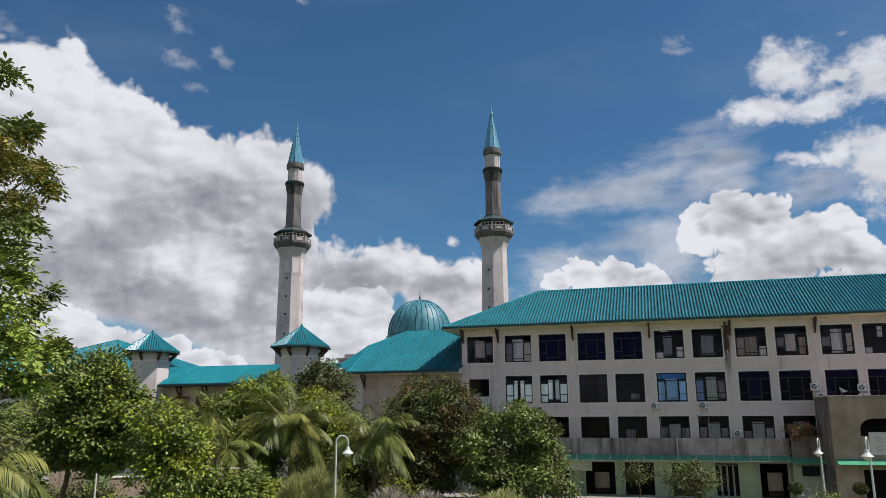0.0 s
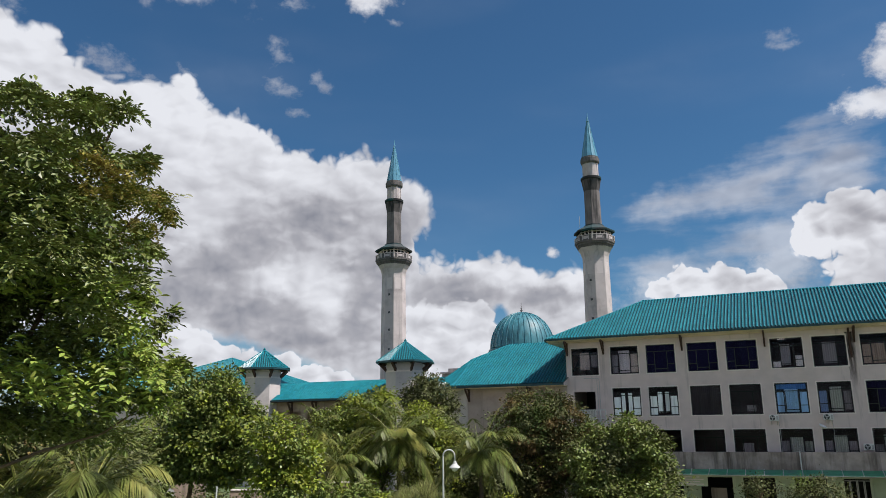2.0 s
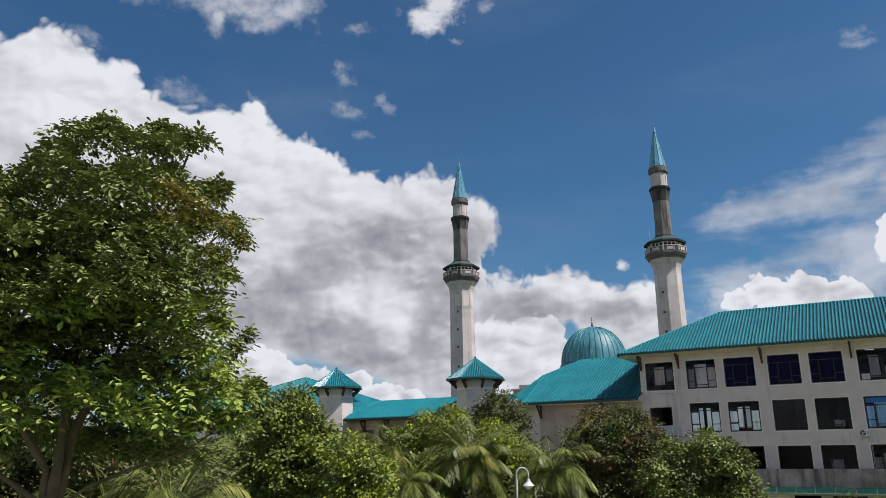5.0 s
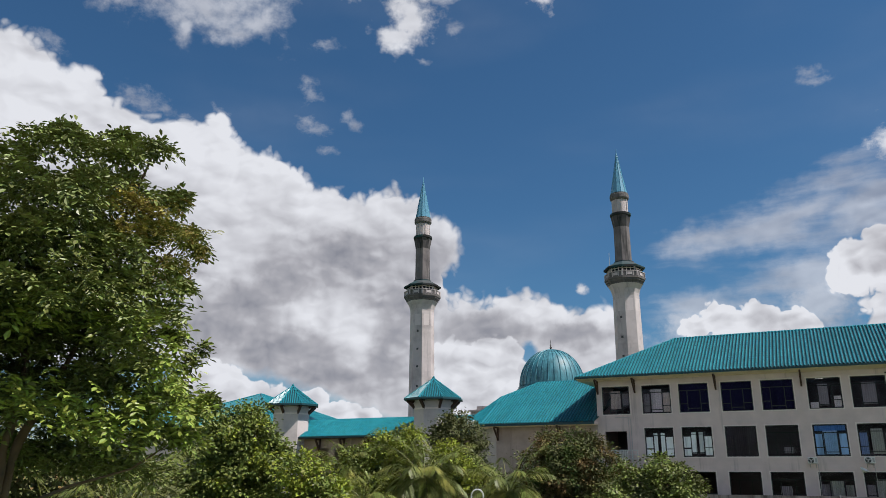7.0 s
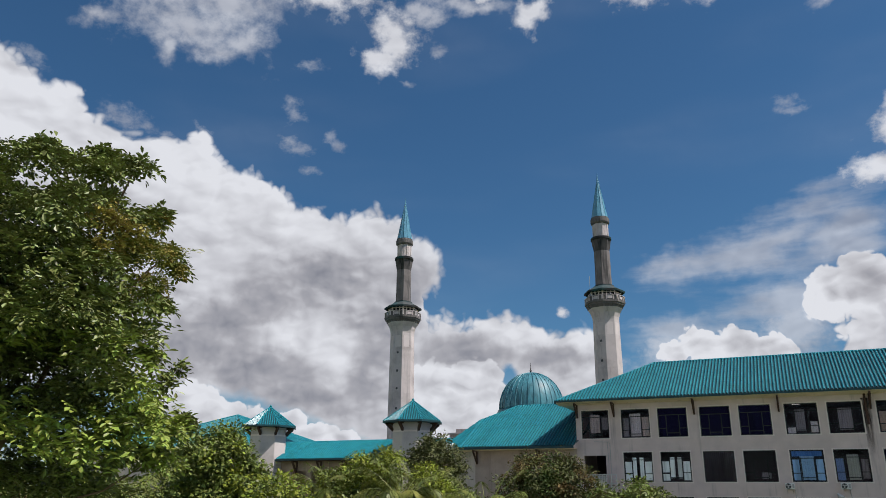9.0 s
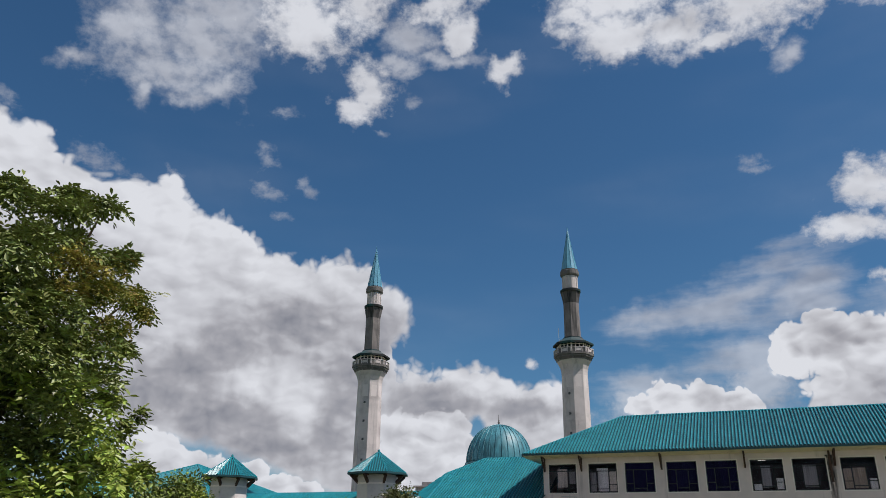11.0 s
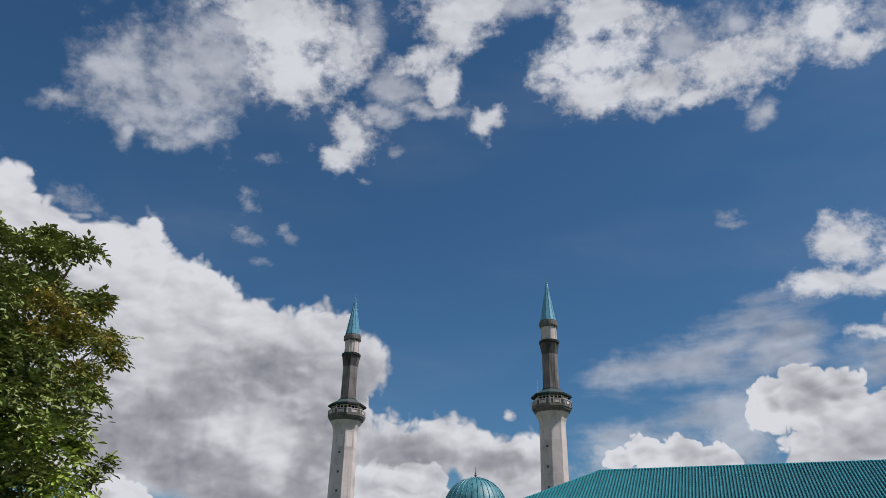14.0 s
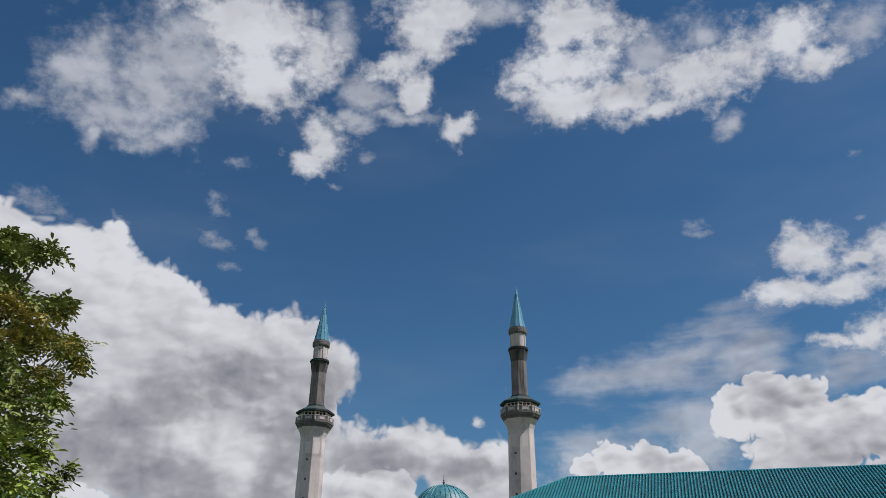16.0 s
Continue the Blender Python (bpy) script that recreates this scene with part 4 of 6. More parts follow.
part("wall", holes_wall(-17.0, 11.0, 0.0, 3.1, [(a, b, 0.05, 2.62) for a, b in doors], 0.0, 0.3), M["green_wall"], block, "green-washed ground-floor wall with open bays")
for a, b in doors:
    for x in (a, b):
        part("pilaster", bevelled(Shape().box(x - 0.10, x + 0.10, -0.10, 0.0, 0.0, 3.0), 0.015), M["green_wall"], block)
# back of the open bays, shade painted on as near-black
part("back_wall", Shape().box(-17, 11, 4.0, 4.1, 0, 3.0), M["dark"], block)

for x, z0, z1, w in ((-5.8, 0.5, 1.75, 1.2), (7.7, 0.5, 1.9, 1.1)):
    board = thing("notice_board", campus(x, FRONT + 0.9), "brown framed notice board standing in an open bay", "notice board")
    part("panel", bevelled(Shape().box(0, w, 0, 0.05, z0, z1), 0.01), M["beige_blind"], board)
    part("stand", Shape().box(0, w, 0.0, 0.06, 0.12, z0 - 0.05), M["timber"], board)
    for lx in (0.05, w - 0.1):
        part("leg", Shape().box(lx, lx + 0.05, 0.06, 0.1, 0.05, z1), M["timber"], board)
glazed = thing("entrance_door", campus(3.75, FRONT + 0.35), "glazed entrance doors in pale frames, closed", "door")
for k in range(4):
    leaf = part("door_leaf", ring(0.47 * k, 0.47 * k + 0.45, 0.05, 2.5, 0.06, 0, 0.05), M["pipe"], glazed)
    part("pane", Shape().box(0.47 * k + 0.06, 0.47 * k + 0.39, 0.02, 0.03, 0.11, 2.44), M["glass"], leaf).visible_shadow = False
sign_board = thing("sign_board", campus(-8.4, FRONT - 1.35, 2.0), "dark green sign board with pale rows of writing", "sign")
part("board", bevelled(Shape().box(0, 2.6, 0, 0.06, 0, 0.85), 0.01), M["green_wall"], sign_board)
for k in range(4):
    part("text_bar", Shape().box(0.15, 2.3 - 0.3 * (k % 2), -0.012, -0.004, 0.12 + 0.18 * k, 0.20 + 0.18 * k), M["trim"], sign_board)

# round-fronted annex at the end of the parapet
annex = thing("annex", campus(0, FRONT), "weathered two-storey annex with a flat parapet and an arched opening", "annex")
AY = -5.3
part("wall", holes_wall(11.55, 26.0, 0.0, 7.62, [(13.3, 16.2, 0.05, 2.6), (13.4, 19.0, 4.9, 6.1)], AY, AY + 0.3), M["plaster_warm"], annex, "ochre stained front wall")
part("wall", Shape().box(11.55, 11.85, AY + 0.3, 0.0, 0.0, 7.62), M["plaster_grimy"], annex)
part("coping", bevelled(Shape().box(11.47, 26.0, AY - 0.08, AY + 0.36, 7.62, 7.72), 0.015), M["plaster_old"], annex)
part("coping", bevelled(Shape().box(11.47, 11.93, AY + 0.36, 0.0, 7.62, 7.72), 0.015), M["plaster_old"], annex)
part("roof_slab", Shape().box(11.85, 26.0, AY + 0.3, 0.0, 6.6, 6.8), M["plaster_old"], annex)
# wall behind the annex openings, coloured near-black for the shade there
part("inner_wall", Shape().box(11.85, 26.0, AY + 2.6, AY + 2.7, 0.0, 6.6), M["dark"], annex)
lattice = part("lattice_panel", bevelled(Shape().box(13.9, 19.0, AY - 0.03, AY + 0.05, 3.6, 5.15), 0.01), M["plaster"], annex, "pale pierced ventilation panel")
hole = Shape()
for i in range(3):
    for j in range(3):
        hole.box(0.02 + 0.14 * i, 0.12 + 0.14 * i, AY - 0.045, AY - 0.031, 0.02 + 0.14 * j, 0.12 + 0.14 * j)
hole_me = hole.mesh("grille", M["pipe"])
for k in range(4):
    part("grille", hole_me, None, lattice, at=pose(14.25 + 0.75 * k, 0, 4.45))
    part("grille", hole_me, None, lattice, at=pose(14.25 + 0.75 * k, 0, 3.85))
part("awning", Shape().add([(11.6, AY - 0.02, 3.32), (26, AY - 0.02, 3.32), (26, AY - 1.0, 3.0), (11.6, AY - 1.0, 3.0), (11.6, AY - 0.02, 3.28), (26, AY - 0.02, 3.28), (26, AY - 1.0, 2.96), (11.6, AY - 1.0, 2.96)],
     [(0, 3, 2, 1), (4, 5, 6, 7), (3, 7, 6, 2), (0, 1, 5, 4), (0, 4, 7, 3), (1, 2, 6, 5)]), M["green_sheet"], annex, "green sheet awning")
part("link_wall", Shape().box(9.35, 11.5, -1.5, -1.3, 2.9, 4.75), M["plaster_grimy"], annex, "dark stained link wall")
part("link_wall", Shape().box(9.35, 11.5, -1.3, -0.02, 0.0, 2.9), M["green_wall"], annex)
part("awning", Shape().add([(9.2, -1.52, 3.2), (11.5, -1.52, 3.2), (11.5, -2.6, 2.85), (9.2, -2.6, 2.85), (9.2, -1.52, 3.16), (11.5, -1.52, 3.16), (11.5, -2.6, 2.81), (9.2, -2.6, 2.81)],
     [(0, 3, 2, 1), (4, 5, 6, 7), (3, 7, 6, 2), (0, 1, 5, 4), (0, 4, 7, 3), (1, 2, 6, 5)]), M["green_sheet"], annex, "green sheet awning")
corner = [(13.4, 6.1), (13.4, 5.35)] + [(13.4 + 0.95 - 0.95 * math.cos(a), 5.35 + 0.75 * math.sin(a)) for a in (math.pi / 2 * k / 6 for k in range(1, 7))]
n = len(corner)
part("arch_corner", Shape().add([(x, AY + 0.002, z) for x, z in corner] + [(x, AY + 0.298, z) for x, z in corner],
     [tuple(reversed(range(n))), tuple(range(n, 2 * n))] + [(i, (i + 1) % n, n + (i + 1) % n, n + i) for i in range(n)]), M["plaster_warm"], annex)
# solid block; the darkness of the opening is its colour
part("low_window", Shape().box(9.95, 11.15, -1.52, -1.31, 1.85, 2.55), M["dark"], annex, "small dark louvred opening")
rs = random.Random(7)


def wall_stain(x, y, z0, z1, w, label, m=None):
    """A ragged run of dirt down a wall."""
    t = thing("wall_stain", campus(x, y), label, "stain")
    n = 14
    edge = [(w * (0.6 + 0.2 * rs.random()) * (1 - 0.25 * k / n), z1 + (z0 - z1) * k / n) for k in range(n + 1)]
    other = [(-w * (0.6 + 0.2 * rs.random()) * (1 - 0.25 * k / n), z) for k, (_, z) in enumerate(edge)]
    v = [(a, -0.004, z) for a, z in edge] + [(b, -0.004, z) for b, z in other]
    part("stain", Shape().add(v, [(k, n + 1 + k, n + 2 + k, k + 1) for k in range(n)]), M["stain"], t)


wall_stain(5.45, FRONT, 9.2, 13.6, 0.55, "long dark rust stain below the downpipe")


# ---- corner pavilion between the block and the covered way ----
PY = 66.0
pav = thing("pavilion", campus(0, PY), "plastered corner pavilion with a teal hipped roof cut at its corner", "pavilion")
E1, E2, Q, T1, T2 = (-27.6, -1.0, 10.40), (-17.05, -1.0, 10.40), (-27.7, 4.75, 13.33), (-24.9, 7.85, 14.91), (-15.0, 7.85, 14.91)
C2, BL = (-31.8, 3.2, 10.40), (-31.8, 16.0, 10.40)
# same dark base, painting valley shade under the rolls
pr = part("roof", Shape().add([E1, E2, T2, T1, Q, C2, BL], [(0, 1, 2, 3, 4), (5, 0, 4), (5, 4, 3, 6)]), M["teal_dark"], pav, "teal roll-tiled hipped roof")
front_tiles = tiled(Shape(), (-27.65, -1.0, 10.40), E2, (-17.05, 7.85, 14.91), T1, lead=6.45)
part("roof_tile", front_tiles, M["teal"], pr, kind="stuff")
part("roof_tile", tiled(Shape(), C2, E1, Q, Q), M["teal"], pr, kind="stuff")
pc = Shape()
for a, b in ((E1, Q), (Q, T1), (T1, T2), (C2, Q)):
    ridge_caps(pc, a, b, 0.10)
part("ridge_cap", pc, M["teal"], pr, kind="stuff")
part("gutter", Shape().box(-27.1, -17.05, -1.12, -0.98, 10.22, 10.41), M["teal_dark"], pr)
part("gutter", Shape().beam((-31.2, 2.95, 10.3), (-27.1, -1.05, 10.3), 0.13, 0.19), M["teal_dark"], pr)
part("soffit", Shape().prism([(-27.0, -0.95), (-17.05, -0.95), (-17.05, 0.2), (-26.6, 0.2), (-30.6, 4.2), (-31.1, 3.1)], 10.16, 10.22), M["soffit"], pav)
part("wall", holes_wall(-26.5, -17.0, 0.0, 10.2, [(-19.3, -17.6, 7.0, 9.6)], 0.0, 0.3), M["pavilion_plaster"], pav)
part("wall", Shape().prism([(-30.5, 4.3), (-26.5, 0.0), (-26.5, 0.4), (-30.3, 4.5)], 0.0, 10.2), M["stone"], pav)
part("wall", Shape().box(-30.5, -30.2, 4.5, 15.0, 0, 10.2), M["plaster"], pav)
part("inner_wall", Shape().box(-26, -17.0, 3.0, 3.1, 0, 10.0), M["plaster_warm"], pav)
for x in (-26.3, -20.4):
    part("eave_bracket", strut_me, None, pav, "dark timber eave bracket", at=pose(x, 0, -3.78))
terrace = thing("terrace_railing", campus(-17.0, FRONT - 0.9), "white slatted terrace railing with a rail on top", "railing")
part("top_rail", Shape().box(0, 3.45, -0.03, 0.05, 7.97, 8.06), M["metal_white"], terrace)
part("bottom_rail", Shape().box(0, 3.45, -0.02, 0.04, 6.88, 6.95), M["metal_white"], terrace)
for px in (0.0, 1.35, 2.55, 2.95, 3.4):
    part("post", Shape().box(px, px + 0.07, -0.03, 0.05, 6.85, 7.97), M["metal_white"], terrace)
for pz in (7.3, 7.65):
    part("cross_rail", Shape().box(2.62, 3.4, -0.02, 0.04, pz, pz + 0.06), M["metal_white"], terrace)
part("screen_panel", Shape().box(1.45, 2.53, 0.0, 0.02, 6.97, 7.93), M["pipe"], terrace, "grey mesh panel")
slat_me = Shape().box(0, 0.035, -0.025, 0.0, 6.95, 7.97).mesh("slat", M["metal_white"])
for k in range(19):
    part("slat", slat_me, None, terrace, at=pose(0.05 + 0.13 * k, 0, 0))
part("slab", Shape().box(-0.1, 3.55, -0.1, 0.9, 6.55, 6.85), M["plaster"], terrace)
part("pier", Shape().box(0.6, 0.9, 0.0, 0.3, 0.0, 6.55), M["plaster"], terrace)


# ---- covered way with two eight-sided towers ----
gallery = thing("covered_way", campus(-50, 80), "two-storey plastered covered way with a teal tiled roof", "gallery")
GX0, GX1, GE, GR = -13.0, 16.0, 10.27, 12.55
ga, gb, gc, gd = (GX0, -1.0, GE), (GX1, -1.0, GE), (GX1, 3.4, GR), (GX0, 3.4, GR)
ge, gf = (GX1, 7.8, GE), (GX0, 7.8, GE)
# base sheet coloured dark for the shaded valleys
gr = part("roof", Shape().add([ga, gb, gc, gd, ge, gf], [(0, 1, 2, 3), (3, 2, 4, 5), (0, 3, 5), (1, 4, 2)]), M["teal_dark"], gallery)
part("roof_tile", tiled(Shape(), ga, gb, gc, gd), M["teal"], gr, kind="stuff")
part("ridge_cap", ridge_caps(Shape(), gd, gc, 0.10), M["teal"], gr, kind="stuff")
part("gutter", Shape().box(GX0, GX1, -1.12, -0.98, GE - 0.18, GE + 0.01), M["teal_dark"], gr)
part("soffit", Shape().box(GX0, GX1, -0.98, 0.0, GE - 0.24, GE - 0.18), M["timber"], gallery)
bays = [(GX0 + 0.8 + 2.9 * k, GX0 + 2.9 + 2.9 * k) for k in range(9)]
part("wall", holes_wall(GX0, GX1, 0.0, GE - 0.24, [(a, b, 0.05, 2.9) for a, b in bays] + [(a, b, 6.2, 8.9) for a, b in bays], 0.0, 0.3), M["plaster_warm"], gallery)
part("floor_slab", Shape().box(GX0, GX1, 0.3, 6.5, 4.4, 4.7), M["plaster"], gallery)
part("back_wall", Shape().box(GX0, GX1, 6.5, 6.8, 0, GE - 0.24), M["plaster_warm"], gallery)
for k in range(8):
    part("eave_bracket", strut_me, None, gallery, "dark timber eave bracket", at=pose(GX0 + 0.4 + 3.5 * k, 0, 0) @ Matrix.Translation((0, 0, 10.0)) @ Matrix.Diagonal((1.7, 1.0, 1.35, 1)) @ Matrix.Translation((0, 0, -13.92)))


def tower(x, y, turn, label):
    t = thing("roof_tower", campus(x, y, 0, turn), label, "tower", "towers of the covered way")
    part("wall", Shape().lathe([(2.36, 0.0), (2.36, 14.1)], 8), M["stone_pale"], t, "grey-beige eight-sided wall")
    part("band", Shape().lathe([(2.40, 13.05), (2.40, 13.25)], 8), M["trim"], t)
    eave, top = 14.30, 16.75
    corner = [Vector((3.52 * math.cos(math.pi / 4 * i), 3.52 * math.sin(math.pi / 4 * i), eave)) for i in range(8)]
    r = part("roof", Shape().lathe([(3.50, eave - 0.06), (0.05, top - 0.03)], 8), M["teal_dark"], t, "teal eight-sided tiled roof")
    tiles, cap = Shape(), Shape()
    for i in range(8):
        tiled(tiles, corner[i], corner[(i + 1) % 8], (0, 0, top), (0, 0, top), 0.27, 0.05, 0.4)
        ridge_caps(cap, corner[i], (0, 0, top), 0.085, 0.4)
    cap.lathe([(0.14, top - 0.1), (0.16, top + 0.12), (0.03, top + 0.3)], 8)
    part("roof_tile", tiles, M["teal"], r, kind="stuff")
    part("hip_cap", cap, M["teal"], r, kind="stuff")
    part("gutter", Shape().lathe([(3.46, eave - 0.20), (3.60, eave - 0.18), (3.60, eave - 0.02), (3.46, eave - 0.0)], 8), M["teal_dark"], r)
    part("soffit", Shape().lathe([(2.3, eave - 0.16), (3.45, eave - 0.16), (3.45, eave - 0.12), (2.3, eave - 0.12)], 8, caps=False), M["soffit"], t)
    knee = Shape().beam((2.2, 0, 13.15), (3.15, 0, 14.06), 0.24, 0.30).beam((2.2, 0, 14.04), (3.25, 0, 14.04), 0.24, 0.16)
    knee_me = knee.mesh("knee_brace", M["timber"])
    for i in range(8):
        part("knee_brace", knee_me, None, t, at=pose(0, 0, 0, 0, 0, 45 * i))
    return t


tower(-39.9, 80.0, -2.0, "grey-beige tower with a teal eight-sided roof beside the minaret")
tower(-60.2, 80.0, 12.0, "grey-beige tower with a teal eight-sided roof above the trees")

# halls further back, seen over the trees
hall = thing("far_hall", campus(-80, 98), "distant plastered hall under a large teal pyramid roof", "hall")
part("wall", Shape().lathe([(17.0, 0.0), (17.0, 12.3)], 4, 0.5), M["plaster"], hall)
hr = part("roof", Shape().lathe([(19.0, 12.3), (0.1, 18.0)], 4, 0.5), M["teal_dark"], hall)
ht = Shape()
k4 = [Vector((19.0 * math.cos(math.pi / 2 * (i + 0.5)), 19.0 * math.sin(math.pi / 2 * (i + 0.5)), 12.33)) for i in range(4)]
for i in range(4):
    tiled(ht, k4[i], k4[(i + 1) % 4], (0, 0, 18.03), (0, 0, 18.03), 0.4, 0.06, 1.2)
part("roof_tile", ht, M["teal"], hr, kind="stuff")
hc = Shape()
for i in range(4):
    ridge_caps(hc, k4[i], (0, 0, 18.03), 0.14, 0.8)
part("hip_cap", hc, M["teal"], hr, kind="stuff")
wing = copy_thing(hall, campus(-101, 104))
tagged(wing, "distant plastered hall with a teal roof behind the trees")
plant = thing("plant_room", campus(-44.0, 100), "low grey flat-topped plant room on a roof", "plant room")
part("wall", Shape().box(0, 4.0, 0, 4, 0, 14.3), M["plaster_old"], plant)
part("slab", bevelled(Shape().box(-0.25, 4.25, -0.25, 4.25, 14.3, 14.55), 0.02), M["plaster"], plant)


# ---- mosque: dome and two minarets ----
spot = heading(2.13) * 124.0
mosque = thing("domed_prayer_hall", Matrix.Translation(spot) @ CAMPUS @ pose(0, 0, -0.70) @ Matrix.Scale(1.107, 4), "prayer hall under a ribbed weathered teal copper dome", "dome")
part("wall", Shape().box(-9, 9, -7, 12, 0, 15.0), M["plaster"], mosque)
part("drum", Shape().lathe([(5.1, 15.0), (5.1, 17.6), (4.95, 17.6), (4.95, 17.9)], 32), M["dome"], mosque)
dome_profile = [(4.72 * math.cos(a) ** 0.94, 17.9 + 5.45 * math.sin(a)) for a in (math.pi / 2 * k / 20 for k in range(20))] + [(0.08, 23.36)]
dome_shape = Shape().lathe(dome_profile, 48)
dome_shape.smooth = True
dome = part("dome", dome_shape, M["dome"], mosque, "weathered teal copper dome with standing seams")
seams = [(r + 0.03, z + 0.02) for r, z in dome_profile]
seam = Shape().tube([(r, 0, z) for r, z in seams], 0.045, 5)
seam_me = seam.mesh("seam", M["dome"])
for k in range(32):
    part("seam", seam_me, None, dome, at=pose(0, 0, 0, 0, 0, 360 / 32 * k))
fin = Shape().lathe([(0.10, 23.3), (0.10, 23.55), (0.20, 23.7), (0.06, 23.86), (0.13, 23.98), (0.04, 24.12), (0.02, 24.9)], 10)
part("finial", fin, M["stone_dark"], mosque)


def minaret():
    t = thing("minaret", pose(0, 0, 0), "tall grey eight-sided minaret with a balcony and a blue-green spire", "minaret", "pair of minarets")
    k = 1.0 / math.cos(math.pi / 8)
    part("shaft", Shape().lathe([(1.88 * k, 0.0), (1.74 * k, 20.0), (1.66 * k, 29.3), (1.70 * k, 29.7), (1.86 * k, 30.3), (2.20 * k, 30.95)], 8, 0.5), M["stone"], t, "eight-sided rendered shaft")
    panel = Shape()
    for z0, z1, r in ((1.0, 10.0, 1.85), (10.4, 19.4, 1.785), (19.8, 28.9, 1.715)):
        w = 0.44
        panel.add([(r + 0.02, -w, z0), (r + 0.02, w, z0), (r - 0.05, w, z1), (r - 0.05, -w, z1), (r - 0.1, -w, z0), (r - 0.1, w, z0), (r - 0.17, w, z1), (r - 0.17, -w, z1)],
                  [(0, 1, 2, 3), (0, 4, 5, 1), (2, 6, 7, 3), (1, 5, 6, 2), (0, 3, 7, 4)])
    panel_me = panel.mesh("panel", M["stone_pale"])
    for i in range(8):
        part("panel", panel_me, None, t, at=pose(0, 0, 0, 0, 0, 45 * i))
    slot = Shape().box(1.69, 1.81, -0.15, 0.15, -0.16, 0.16).mesh("slot_window", M["grille"])
    sill = bevelled(Shape().box(1.69, 1.82, -0.2, 0.2, -0.24, -0.17), 0.01).mesh("sill", M["stone_pale"])
    for i in (1, 5):
        for z in (12.5, 15.3, 18.1, 21.0, 23.6, 26.3):
            s = part("slot_window", slot, None, t, at=pose(0, 0, z, 0, 0, 45 * i) @ pose(0.16 - 0.0085 * z, 0, 0))
            part("sill", sill, None, s)
    part("corbel", Shape().lathe([(2.20 * k, 30.95), (2.28 * k, 30.97), (2.28 * k, 31.18), (2.37 * k, 31.2), (2.37 * k, 31.30), (2.48 * k, 31.32), (2.48 * k, 31.55), (2.60 * k, 31.58), (2.60 * k, 31.85)], 8, 0.5), M["stone_dark"], t, "stepped eight-sided corbel")
    rail = part("parapet", Shape().lathe([(2.40 * k, 31.85), (2.53 * k, 31.85), (2.53 * k, 32.50), (2.40 * k, 32.50), (2.40 * k, 31.85)], 8, 0.5, caps=False), M["stone_dark"], t, "dark panelled balcony parapet")
    part("top_rail", Shape().lathe([(2.46 * k, 32.50), (2.60 * k, 32.50), (2.60 * k, 32.58), (2.46 * k, 32.58), (2.46 * k, 32.50)], 8, 0.5, caps=False), M["stone"], rail)
    post = Shape().box(2.51, 2.60, -0.05, 0.05, 31.87, 32.50).mesh("pilaster", M["stone"])
    screen = Shape().box(2.525, 2.56, -0.34, 0.34, 32.0, 32.38).mesh("screen_panel", M["stone"])
    for i in range(8):
        for off in (-0.98, -0.46, 0.46, 0.98):
            part("pilaster", post, None, rail, at=pose(0, 0, 0, 0, 0, 45 * i) @ pose(0, off, 0))
        part("screen_panel", screen, None, rail, at=pose(0, 0, 0, 0, 0, 45 * i))
    # lantern room core coloured near-black to stand for its shaded inside
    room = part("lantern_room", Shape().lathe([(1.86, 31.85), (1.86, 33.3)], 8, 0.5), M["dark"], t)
    bar = Shape().box(2.05, 2.12, -0.86, 0.86, 33.02, 33.12).box(2.05, 2.12, -0.86, 0.86, 32.62, 32.70).mesh("window_rail", M["trim"])
    col = Shape().box(2.04, 2.13, -0.055, 0.055, 31.85, 33.2).mesh("column", M["trim"])
    for i in range(8):
        part("window_rail", bar, None, room, at=pose(0, 0, 0, 0, 0, 45 * i))
        for off in (-0.82, -0.28, 0.28, 0.82):
            part("column", col, None, t, at=pose(0, 0, 0, 0, 0, 45 * i) @ pose(0, off, 0))
    part("canopy", Shape().lathe([(2.1 * k, 33.22), (2.58 * k, 33.12), (2.64 * k, 33.14), (2.64 * k, 33.38), (2.3 * k, 33.52)], 8, 0.5), M["soot"], t, "dark eight-sided canopy edge")
    part("canopy_roof", Shape().lathe([(2.5 * k, 33.44), (2.5 * k, 33.47), (1.28 * k, 34.20), (1.28 * k, 34.36)], 8, 0.5), M["canopy"], t, "weathered teal eight-sided canopy roof")
    part("upper_shaft", Shape().lathe([(1.16, 34.1), (1.12, 36.0), (1.10, 39.4)], 8, 0.5), M["stone_sooty"], t, "soot-streaked upper shaft")
    part("flare", Shape().lathe([(1.10, 39.4), (1.15, 39.7), (1.38, 41.0), (1.42, 41.05)], 8, 0.5), M["stone_black"], t, "soot-blackened flared head of the shaft")
    part("collar", Shape().lathe([(1.42, 41.05), (1.46, 41.12), (1.46, 41.4), (1.34, 41.5)], 24), M["soot"], t)
    part("lantern", Shape().lathe([(1.10, 41.45), (1.10, 43.5)], 16), M["stone"], t)
    rib = Shape().box(1.05, 1.15, -0.09, 0.09, 41.5, 43.5).mesh("rib", M["stone"])
    for i in range(8):
        part("rib", rib, None, t, at=pose(0, 0, 0, 0, 0, 45 * i))
    part("upper_collar", Shape().lathe([(1.12, 43.45), (1.30, 43.62), (1.35, 43.75), (1.35, 44.25), (1.24, 44.32), (1.24, 44.5)], 24), M["stone_dark"], t)
    spire = part("spire", Shape().lathe([(1.21, 44.38), (0.86, 46.3), (0.50, 48.3), (0.20, 50.0), (0.16, 50.15)], 12), M["spire"], t, "blue-green sheet metal spire")
